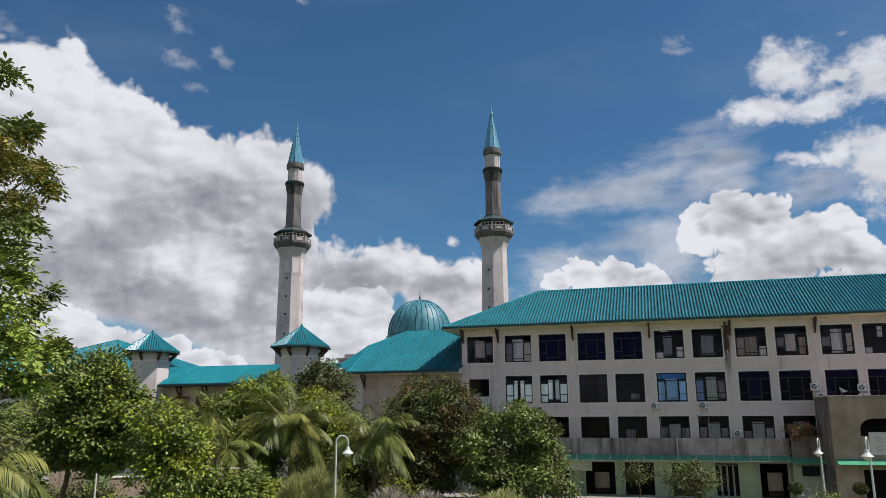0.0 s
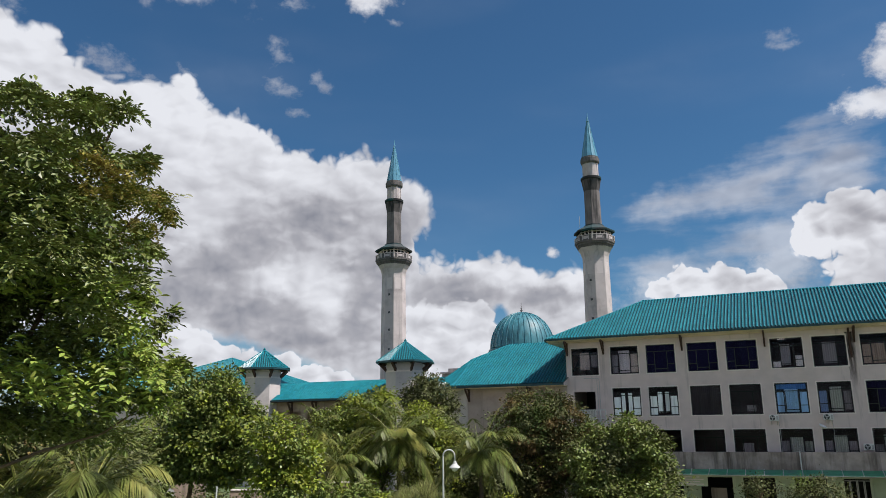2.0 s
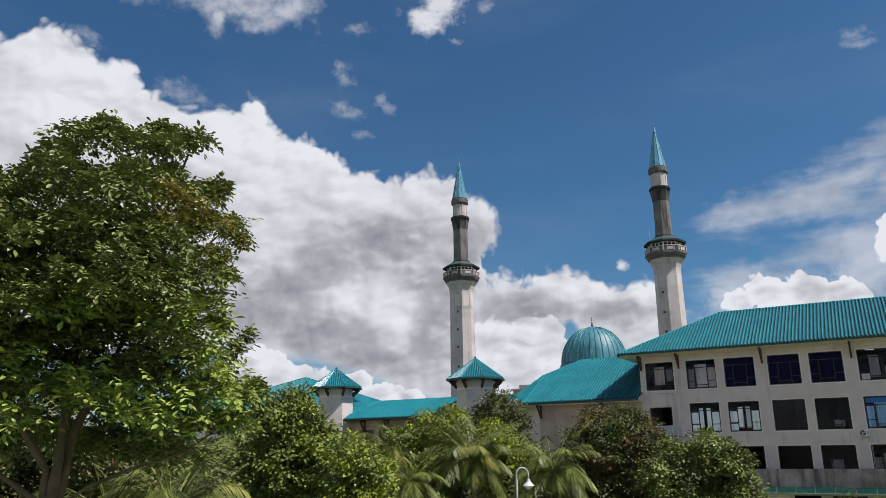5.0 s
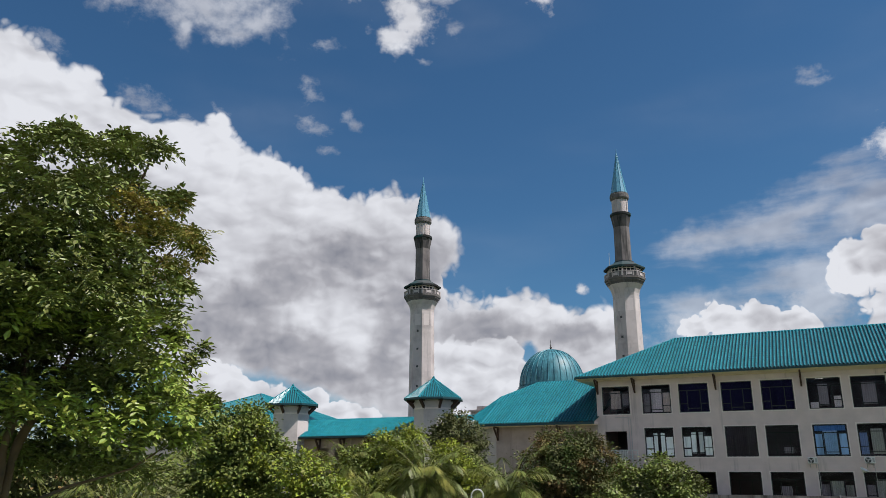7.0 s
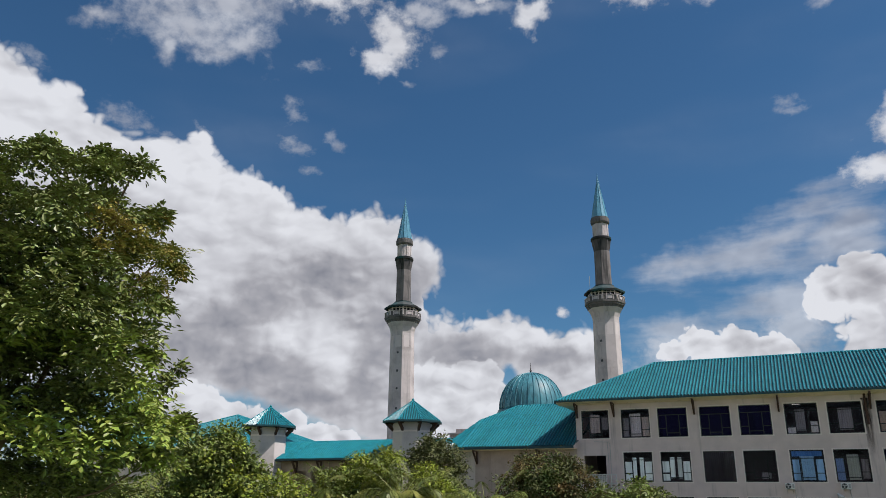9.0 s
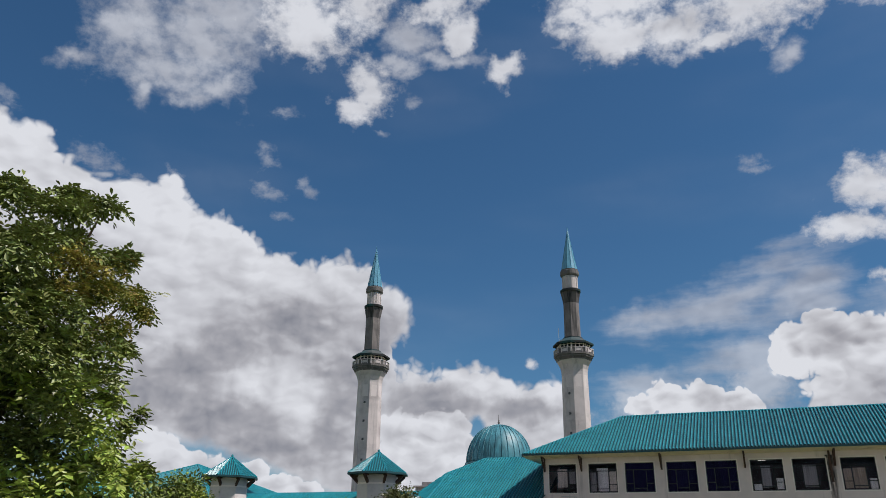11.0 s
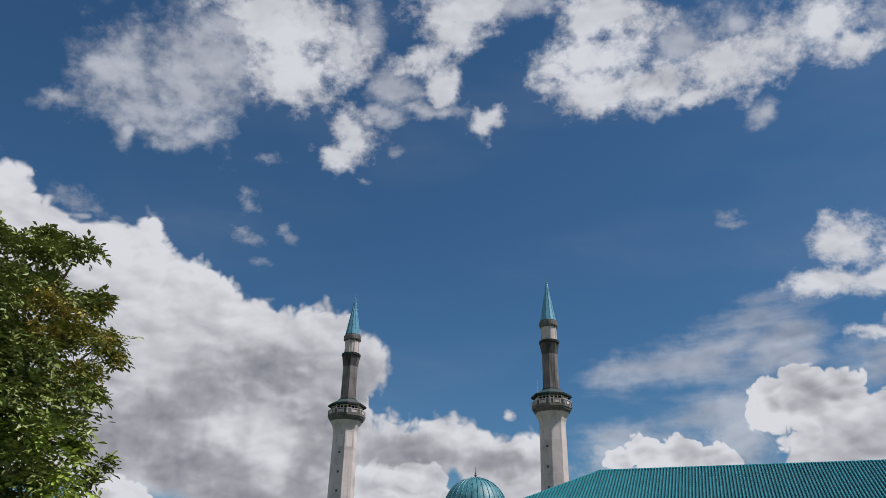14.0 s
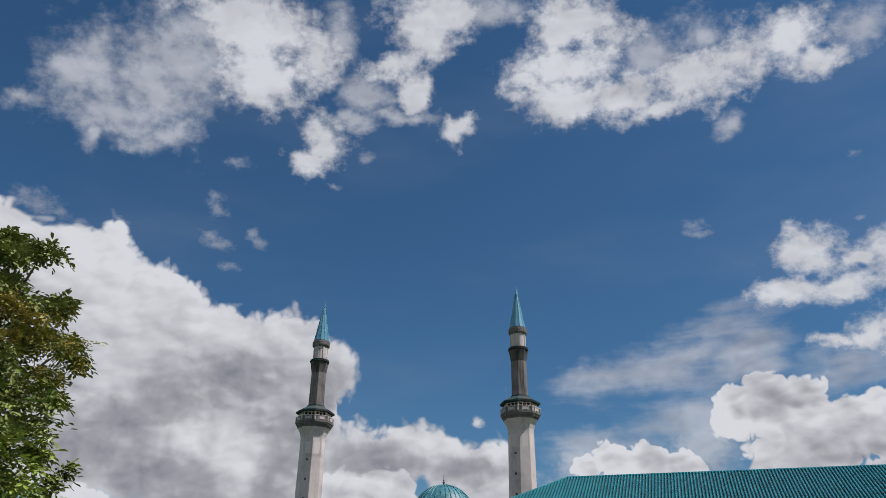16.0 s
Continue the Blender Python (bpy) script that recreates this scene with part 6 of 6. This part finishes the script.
tree(9.2, 63, [(-0.63, 9.95, 1.18), (0.54, 8.59, 1.66), (-1.03, 8.14, 1.42), (1.26, 7.23, 1.18), (0.04, 10.5, 0.76), (-1.51, 9.04, 0.95), (0.2, 6.6, 1.5), (-0.6, 5.2, 1.3)],
     "dark upright tree with small white blossoms", 4, [("white_blossom", 0.05), ("leaf_dark", 0.95)], leaf=0.22)
tree(1.0, 56, [(-1.22, 7.86, 1.51), (0.84, 7.72, 1.43), (-2.45, 6.33, 1.47), (-0.4, 6.32, 1.89), (1.9, 6.75, 1.5), (-1.63, 4.34, 1.89), (0.82, 5.12, 1.89), (3.2, 5.5, 1.3), (0.0, 2.76, 1.89), (2.44, 3.92, 1.89), (-2.03, 2.39, 1.47)],
     "dense tree with rust-tinged dark leaves", 5, [("leaf_rust", 0.7), ("leaf_dark", 0.3)], leaf=0.19, per=60)
tree(-4.6, 53, [(-0.93, 5.36, 1.43), (1.0, 5.73, 1.59), (2.2, 4.98, 1.19), (-0.57, 4.06, 1.79), (1.51, 3.68, 1.67), (-1.74, 2.95, 1.59), (0.14, 2.22, 1.59), (2.43, 2.95, 1.0), (-2.48, 4.81, 1.19), (2.66, 4.05, 0.64), (0.84, 6.75, 0.56)],
     "round green tree against the teaching block", 6, [("leaf_mid", 0.7), ("leaf_dark", 0.3)], leaf=0.21, per=56)
tree(-7.7, 50, [(0.11, 2.47, 0.94), (-1.14, 1.95, 0.83), (0.8, 1.97, 0.75), (-0.76, 2.81, 0.75)], "light green shrub in front of the awning", 7, [("leaf_mid", 0.5), ("leaf_dark", 0.5)], per_m2=26, per=22, trunk_r=0.05, name="shrub", category="shrub")
tree(-13.7, 58, [(-0.18, 2.85, 0.65), (-0.75, 2.45, 0.52), (0.3, 2.35, 0.57), (-0.23, 1.99, 0.52)], "small thin-crowned tree in front of the awning", 8, [("leaf_dark", 1.0)], per_m2=32, per=26, leaf=0.15, trunk_r=0.05, fork=0.55, hollow=0.3)
tree(-17.2, 56, [(-1.23, 2.26, 0.93), (-0.1, 2.65, 0.93), (0.97, 2.3, 0.84), (-0.71, 1.71, 0.76), (0.55, 1.56, 0.76), (1.5, 2.12, 0.5)], "low spreading small tree in front of the awning", 9, [("leaf_dark", 0.75), ("leaf_mid", 0.25)], per_m2=24, per=30, leaf=0.15, trunk_r=0.06, fork=0.6, hollow=0.3)
tree(15.2, 47, [(-0.53, 2.56, 0.99), (0.43, 2.34, 1.06), (-1.75, 2.19, 0.78), (0.98, 2.83, 0.78), (1.71, 2.08, 0.88), (0.0, 1.2, 1.2), (-1.4, 1.0, 1.0), (1.3, 1.0, 1.0)], "leafy yellow-green shrub under the palms", 10, [("leaf_lime", 0.5), ("leaf_mid", 0.5)], trunk_r=0.05, name="shrub", category="shrub")
tree(42.4, 40, [(-0.27, 6.82, 1.35), (0.33, 7.43, 1.2), (-0.33, 5.36, 1.35), (1.02, 5.07, 1.05), (-1.73, 6.36, 2.1), (-1.59, 8.8, 1.8), (2.64, 5.0, 1.2), (2.2, 3.8, 1.4), (0.0, 3.6, 1.5), (4.2, 4.6, 1.2), (5.6, 4.2, 1.3)], "tree with thin foliage behind the near tree", 14, [("leaf_rust", 0.4), ("leaf_dark", 0.6)], per_m2=16, hollow=0.3)
tree(29.9, 38, [(0.2, 4.18, 1.14), (-0.83, 5.0, 1.5), (0.78, 3.5, 0.9), (-2.2, 4.2, 1.5)], "shrubby dark tree beside the round tree", 15, [("leaf_dark", 0.6), ("leaf_mid", 0.4)], per_m2=18)
tree(41.5, 27, [(-3.5, 6.6, 1.5), (-2.2, 7.6, 1.4), (-1.0, 6.9, 1.5), (0.3, 7.3, 1.3), (1.4, 6.5, 1.2), (2.5, 6.2, 1.1), (-2.8, 5.2, 1.6), (-1.2, 5.2, 1.6), (0.4, 5.3, 1.5), (1.8, 5.0, 1.3), (3.2, 5.2, 1.1), (-2.0, 3.6, 1.6), (0.2, 3.5, 1.6), (2.2, 3.4, 1.4), (3.9, 3.8, 1.1)],
     "shaded tree with brownish leaves behind the near tree", 71, [("leaf_rust", 0.45), ("leaf_dark", 0.55)], leaf=0.17, per=50, trunk_r=0.16)
tree(35.0, 31, [(-1.6, 5.6, 1.2), (-0.4, 6.2, 1.2), (0.9, 5.7, 1.2), (2.0, 5.2, 1.0), (-1.0, 4.2, 1.4), (0.6, 4.2, 1.4), (2.1, 3.9, 1.2), (0.0, 2.8, 1.5), (1.8, 2.4, 1.2)],
     "dark shaded small tree behind the feather palms", 72, [("leaf_dark", 0.8), ("leaf_mid", 0.2)], leaf=0.17, per=50, trunk_r=0.12)
palm(11.6, 54, 5.8, 3.8, "tall feather palm with drooping fronds", 11, fronds=32)
palm(5.6, 50, 5.0, 3.3, "feather palm with yellowing fronds", 12, fronds=32, turn=50)
palm(17.5, 57, 6.5, 2.9, "slim feather palm among the trees", 13, fronds=20)
palm(16.0, 50, 4.5, 2.6, "young palm with pale yellow fronds", 16, fronds=16)
palm(32.4, 22, 5.1, 2.5, "feather palm below the near tree", 17, fronds=28)
palm(36.5, 22, 4.9, 2.1, "yellowing feather palm below the near tree", 18, fronds=20)
palm(31.0, 26, 4.6, 1.7, "feather palm with arching fronds", 19, fronds=24)


UNDER = [(33.2, 40, 4.6, "leaf_dark"), (5.2, 57, 6.0, "leaf_dark"), (8.0, 58, 5.2, "leaf_dark"), (43.5, 30, 4.0, "leaf_dark"), (40.0, 33, 3.8, "leaf_dark"), (36.2, 36, 3.4, "leaf_mid"), (31.8, 56, 1.6, "leaf_dark"), (24.7, 66, 2.1, "leaf_dark"), (20.6, 54, 1.4, "leaf_mid"), (18.0, 53, 2.8, "leaf_dark"), (13.2, 52, 2.6, "leaf_dark"), (9.3, 53, 2.9, "leaf_mid"), (7.0, 54, 2.3, "leaf_dark"), (3.3, 53, 2.2, "leaf_dark"), (-2.4, 50, 1.7, "leaf_dark")]
for k, (az, dist, high, mat) in enumerate(UNDER):
    tree(az, dist, [(-1.5, high * 0.55, high * 0.42), (-0.4, high * 0.62, high * 0.45), (0.8, high * 0.5, high * 0.42), (1.8, high * 0.4, high * 0.36), (-2.3, high * 0.38, high * 0.34), (0.2, high * 0.3, high * 0.36)],
         "dense low shrub filling the bed under the trees", 60 + k, [(mat, 0.88), ("leaf_lime", 0.12)], per_m2=22, per=30, leaf=0.2, trunk_r=0.05, limb=8, name="shrub", category="shrub")


def shoots(az, dist, wide, high, count, mat, label, seed, name, size=0.9, thick=0.012, bow=0.35):
    """A shrub of many thin upright shoots."""
    rng = np.random.default_rng(seed)
    t = thing(name, Matrix.Translation(heading(az) * dist) @ pose(0, 0, 0, 0, 0, az), label, "shrub")
    n = count
    base = np.stack([rng.normal(size=n) * wide * 0.42, rng.normal(size=n) * wide * 0.3, np.abs(rng.normal(size=n)) * high * 0.28], 1)
    base[:, 2] = high * rng.random(n) ** 0.7 * np.exp(-(base[:, 0] / wide) ** 2 * 1.2) * 0.85
    aim = np.stack([base[:, 0] / wide * bow * 1.6 + rng.normal(size=n) * bow, rng.normal(size=n) * bow, np.ones(n)], 1)
    part("shoot_mass", leaf_mesh("shoot_mass", leaf_arrays(base, aim, size, thick / size * 2, 0.0, rng), M[mat]), None, t, kind="stuff")
    stems = Shape()
    for k in range(12):
        x = rng.normal() * wide * 0.3
        stems.tube([(x * 0.4, rng.normal() * 0.1, 0), (x * 0.8, rng.normal() * 0.2, high * 0.5), (x, rng.normal() * 0.3, high * 0.9)], [0.03, 0.02, 0.008], 5)
    part("stem", stems, M["bark"], t, kind="stuff")
    return t


for az, dist, wide, tall, count in ((10.9, 46, 1.5, 3.3, 5200), (9.6, 46.4, 1.3, 3.7, 4600), (8.6, 45.8, 1.0, 2.9, 3000)):
    shoots(az, dist, wide, tall, count, "reed", "feathery pale olive shrub beside the lamp", 31 + int(az), "shrub", 0.7, 0.0085, 0.55)
shoots(4.3, 46, 1.9, 2.6, 1300, "pale_shoot", "pale bare-stemmed twiggy shrub", 32, "shrub", 0.5, 0.009, 0.6)
shoots(1.5, 47, 1.5, 2.3, 900, "pale_shoot", "pale bare-stemmed twiggy shrub", 33, "shrub", 0.5, 0.009, 0.6)
shoots(-4.0, 48, 2.4, 2.1, 1800, "reed", "tuft of pale long-bladed grass", 34, "shrub", 0.5, 0.010, 0.7)


def topiary(az, dist, z, r, seed, label, mat="leaf_dark"):
    rng = np.random.default_rng(seed)
    t = thing("topiary", Matrix.Translation(heading(az) * dist), label, "shrub", "clipped shrubs along the annex")
    s = Shape().tube([(0, 0, 0), (0.02, 0, z * 0.5), (0, 0, z)], [0.05, 0.04, 0.03], 6)
    part("trunk", s, M["bark"], t)
    d = rng.normal(size=(2600, 3))
    d /= np.linalg.norm(d, axis=1, keepdims=True)
    p = d * np.array([1.0, 1.0, 0.8]) * (r * rng.uniform(0.6, 1.0, (2600, 1)) ** 0.8) + np.array([0, 0, z])
    part("crown", leaf_mesh("crown", leaf_arrays(p, d + rng.normal(size=(2600, 3)) * 0.6, 0.09, 0.3, 0.1, rng), M[mat]), None, t)
    return t


topiary(-23.74, 56, 1.75, 0.43, 41, "clipped ball shrub on a thin stem")
topiary(-27.56, 56, 1.85, 0.43, 42, "clipped ball shrub on a thin stem")
tree(-25.6, 54, [(0.0, 1.75, 0.45), (0.4, 1.3, 0.4), (-0.5, 1.4, 0.35), (0.1, 0.9, 0.4)], "loose leafy shrub with pale blossoms beside a lamp post", 43, [("white_blossom", 0.1), ("leaf_mid", 0.9)], per_m2=40, per=24, leaf=0.12, trunk_r=0.04, name="shrub", category="shrub")
tree(28.6, 70, [(0.0, 1.2, 0.7), (0.9, 1.0, 0.6), (-0.8, 1.0, 0.6)], "dark purple-leaved shrub by the wall", 44, [("purple", 1.0)], per_m2=26, leaf=0.16, trunk_r=0.04, name="shrub", category="shrub")


# ---- fittings ----
def air_conditioner(x, z, wide=0.85, high=0.6, y=FRONT, label="white outdoor air-conditioning unit on wall brackets"):
    t = thing("air_conditioner", campus(x, y, z), label, "air conditioner", "outdoor air-conditioning units")
    body = part("body", bevelled(Shape().box(-wide / 2, wide / 2, -0.42, -0.10, 0, high), 0.02), M["white"], t)
    ring = Shape().lathe([(0.20, 0.0), (0.20, 0.03), (0.18, 0.03), (0.18, 0.0)], 20, caps=False)
    fx = -wide * 0.16
    at = pose(fx, -0.42, high / 2, 90, 0, 0)
    part("fan_guard", ring, M["grille"], body, at=at)
    part("fan_recess", Shape().lathe([(0.19, 0.002), (0.19, 0.008)], 20), M["grille"], body, at=at)
    blade = Shape()
    for k in range(3):
        a = 2 * math.pi * k / 3
        blade.add([(0, 0, 0.012), (0.18 * math.cos(a), 0.18 * math.sin(a), 0.012), (0.18 * math.cos(a + 0.8), 0.18 * math.sin(a + 0.8), 0.02)], [(0, 1, 2)])
    blade.lathe([(0.06, 0.01), (0.06, 0.03)], 10)
    part("fan", blade, M["pipe"], body, at=at)
    part("louvre", bevelled(Shape().box(wide * 0.24, wide * 0.44, -0.43, -0.42, 0.08, high - 0.08), 0.004), M["pipe"], body)
    for s in (-0.3, 0.3):
        part("bracket", Shape().box(s * wide - 0.02, s * wide + 0.02, -0.40, 0.0, -0.06, 0.0).beam((s * wide, -0.35, -0.04), (s * wide, -0.01, -0.32), 0.03, 0.03), M["pipe"], t)
    return t


for x, z in ((-0.54, 6.93), (3.28, 6.94), (5.75, 4.72), (11.7, 8.25), (15.05, 8.15), (15.05, 7.4), (12.1, 7.5)):
    air_conditioner(x, z, 0.68 if x < 11 else 0.70, 0.46 if x < 11 else 0.55, FRONT)


def dish(x, z, r, label, y=FRONT):
    t = thing("satellite_dish", campus(x, y, z), label, "satellite dish")
    s = Shape().lathe([(0.02, 0.0), (r * 0.5, 0.04), (r * 0.85, 0.13), (r, 0.19), (r + 0.015, 0.19), (r * 0.85, 0.115), (r * 0.5, 0.02), (0.02, -0.02)], 24)
    s.smooth = True
    part("reflector", s, M["white"], t, at=pose(0, -0.55, 0.15, 14, 30, 0))
    part("arm", Shape().tube([(0, 0, 0), (0, -0.3, 0.02), (0, -0.5, 0.12)], 0.025, 6), M["pipe"], t)
    part("feed", Shape().tube([(0, -0.5, 0.1), (0.25, -0.95, 0.18), (0.28, -0.98, 0.26)], [0.015, 0.015, 0.035], 6), M["pipe"], t)


dish(2.75, 6.2, 0.30, "small white satellite dish on the wall")
dish(13.5, 7.95, 0.30, "white satellite dish beside the upper windows")
pipe = thing("downpipe", campus(5.42, FRONT), "rust-dark downpipe under the eave with a stain below", "pipe")
part("pipe", Shape().tube([(0, -0.10, 14.0), (0.01, -0.10, 11.6)], 0.085, 8), M["timber"], pipe)
vent = thing("waste_pipe", campus(1.0, FRONT - 1.0), "white plastic pipe up the parapet wall", "pipe")
part("pipe", Shape().tube([(0, -0.06, 3.3), (0, -0.06, 4.5), (-0.02, 0.0, 4.68)], 0.05, 8), M["metal_white"], vent)
for x, z0, z1 in ((-14.35, 7.0, 10.7), (-0.2, 4.2, 6.9), (3.55, 4.7, 6.9)):
    c = thing("cable", campus(x, FRONT), "thin grey cable run on the wall", "cable")
    part("run", Shape().tube([(0, -0.03, z1), (0.03, -0.03, (z0 + z1) / 2), (-0.02, -0.03, z0)], 0.02, 5), M["pipe"], c)
cond = thing("cable", campus(-15.5, FRONT), "thin grey conduit on the wall", "cable")
part("run", Shape().tube([(0, -0.03, 10.75), (1.3, -0.03, 10.7), (1.36, -0.03, 10.5), (1.36, -0.03, 7.0)], 0.025, 5), M["pipe"], cond)

box = thing("flower_trough", campus(10.1, FRONT - 1.6, 4.75), "trough of coral bougainvillea hanging over the parapet", "planter")
part("trough", bevelled(Shape().box(-0.75, 0.75, -0.18, 0.18, 0, 0.14), 0.02), M["stone_dark"], box)
rng = np.random.default_rng(51)
cl = lobed(rng, [(-0.55, 0.42, 0.38), (0.0, 0.55, 0.42), (0.5, 0.55, 0.40), (0.3, 0.25, 0.34), (-0.4, 0.1, 0.30)], 110)
part("blossom_mass", leaf_mesh("blossom_mass", clump_leaves(rng, cl[::2], 34, 0.16, 0.12, 0.4), M["blossom"]), None, box, kind="stuff")
part("foliage", leaf_mesh("foliage", clump_leaves(rng, cl[1::2], 24, 0.16, 0.12, 0.4), M["leaf_rust"]), None, box, kind="stuff")


def street_lamp(az, dist, top, facing):
    """A white swan-neck garden lamp with a conical shade."""
    t = thing("street_lamp", Matrix.Translation(heading(az) * dist) @ pose(0, 0, 0, 0, 0, az + facing), "white swan-neck garden lamp with a conical shade", "street lamp", "garden lamps")
    r = 0.34
    part("post", Shape().tube([(0, 0, 0), (0, 0, top - r - 0.4), (0, 0, top - r)], [0.07, 0.052, 0.045], 10), M["metal_white"], t)
    part("base", Shape().lathe([(0.16, 0), (0.16, 0.12), (0.10, 0.3)], 10), M["metal_white"], t)
    neck = Shape().tube([(r - r * math.cos(a), 0, top - r + r * math.sin(a)) for a in (math.pi * k / 12 for k in range(13))] + [(2 * r, 0, top - r - 0.3)], 0.04, 8)
    neck.smooth = True
    part("neck", neck, M["metal_white"], t)
    z = top - r - 0.3
    head = part("shade", Shape().lathe([(0.33, z - 0.36), (0.31, z - 0.33), (0.12, z - 0.14), (0.08, z + 0.02)], 20), M["metal_white"], t, at=pose(2 * r, 0, 0))
    bowl = Shape().lathe([(0.05, z - 0.57), (0.14, z - 0.52), (0.20, z - 0.44), (0.22, z - 0.36)], 16)
    bowl.smooth = True
    part("bowl", bowl, M["lamp_glass"], head)
    return t


street_lamp(8.24, 45, 5.40, 8)
street_lamp(-25.45, 60, 4.78, -100)
street_lamp(-28.3, 48, 5.22, -100)

# low walls and a pale lean-to at the foot of the trees
for az, dist, w, h, mat, lab in ((27.8, 76.5, 2.3, 3.0, "plaster", "pale plastered gable wall with a narrow dark slit"), (26.2, 75.5, 3.2, 2.35, "plaster_warm", "beige plastered wall beside the pale gable"),
                                 (22.2, 71.5, 3.0, 1.5, "plaster_warm", "low beige plastered wall with a pale coping"), (19.0, 70.0, 2.2, 1.85, "plaster_warm", "low beige plastered wall behind the trees"), (16.0, 71.0, 3.6, 2.0, "plaster_warm", "low beige plastered wall in the shade of the palms")):
    t = thing("garden_wall", Matrix.Translation(heading(az) * dist) @ pose(0, 0, 0, 0, 0, az), lab, "wall")
    part("wall", Shape().box(-w / 2, w / 2, 0, 0.25, 0, h), M[mat], t)
    part("coping", bevelled(Shape().box(-w / 2 - 0.06, w / 2 + 0.06, -0.06, 0.31, h, h + 0.12), 0.01), M["trim"], t)
    if mat == "plaster":
        part("slit", Shape().box(-0.1, 0.25, -0.02, 0.1, 0.6, 2.3), M["dark"], t)
sign = thing("road_sign", Matrix.Translation(heading(27.4) * 60) @ pose(0, 0, 0, 0, 0, 27), "round grey-backed sign on a thin post", "sign")
part("post", Shape().tube([(0, 0, 0), (0, 0, 2.3)], 0.03, 6), M["pipe"], sign)
part("plate", Shape().lathe([(0.34, 0.0), (0.34, 0.02)], 24), M["pipe"], sign, at=pose(0, -0.04, 2.3, 90, 0, 0))
for az, dist, h in ((24.3, 44, 3.7), (27.0, 52, 2.4)):
    p = thing("garden_post", Matrix.Translation(heading(az) * dist), "slim pale post on the lawn", "post")
    part("post", Shape().tube([(0, 0, 0), (0, 0, h)], 0.045, 6), M["metal_white"], p)
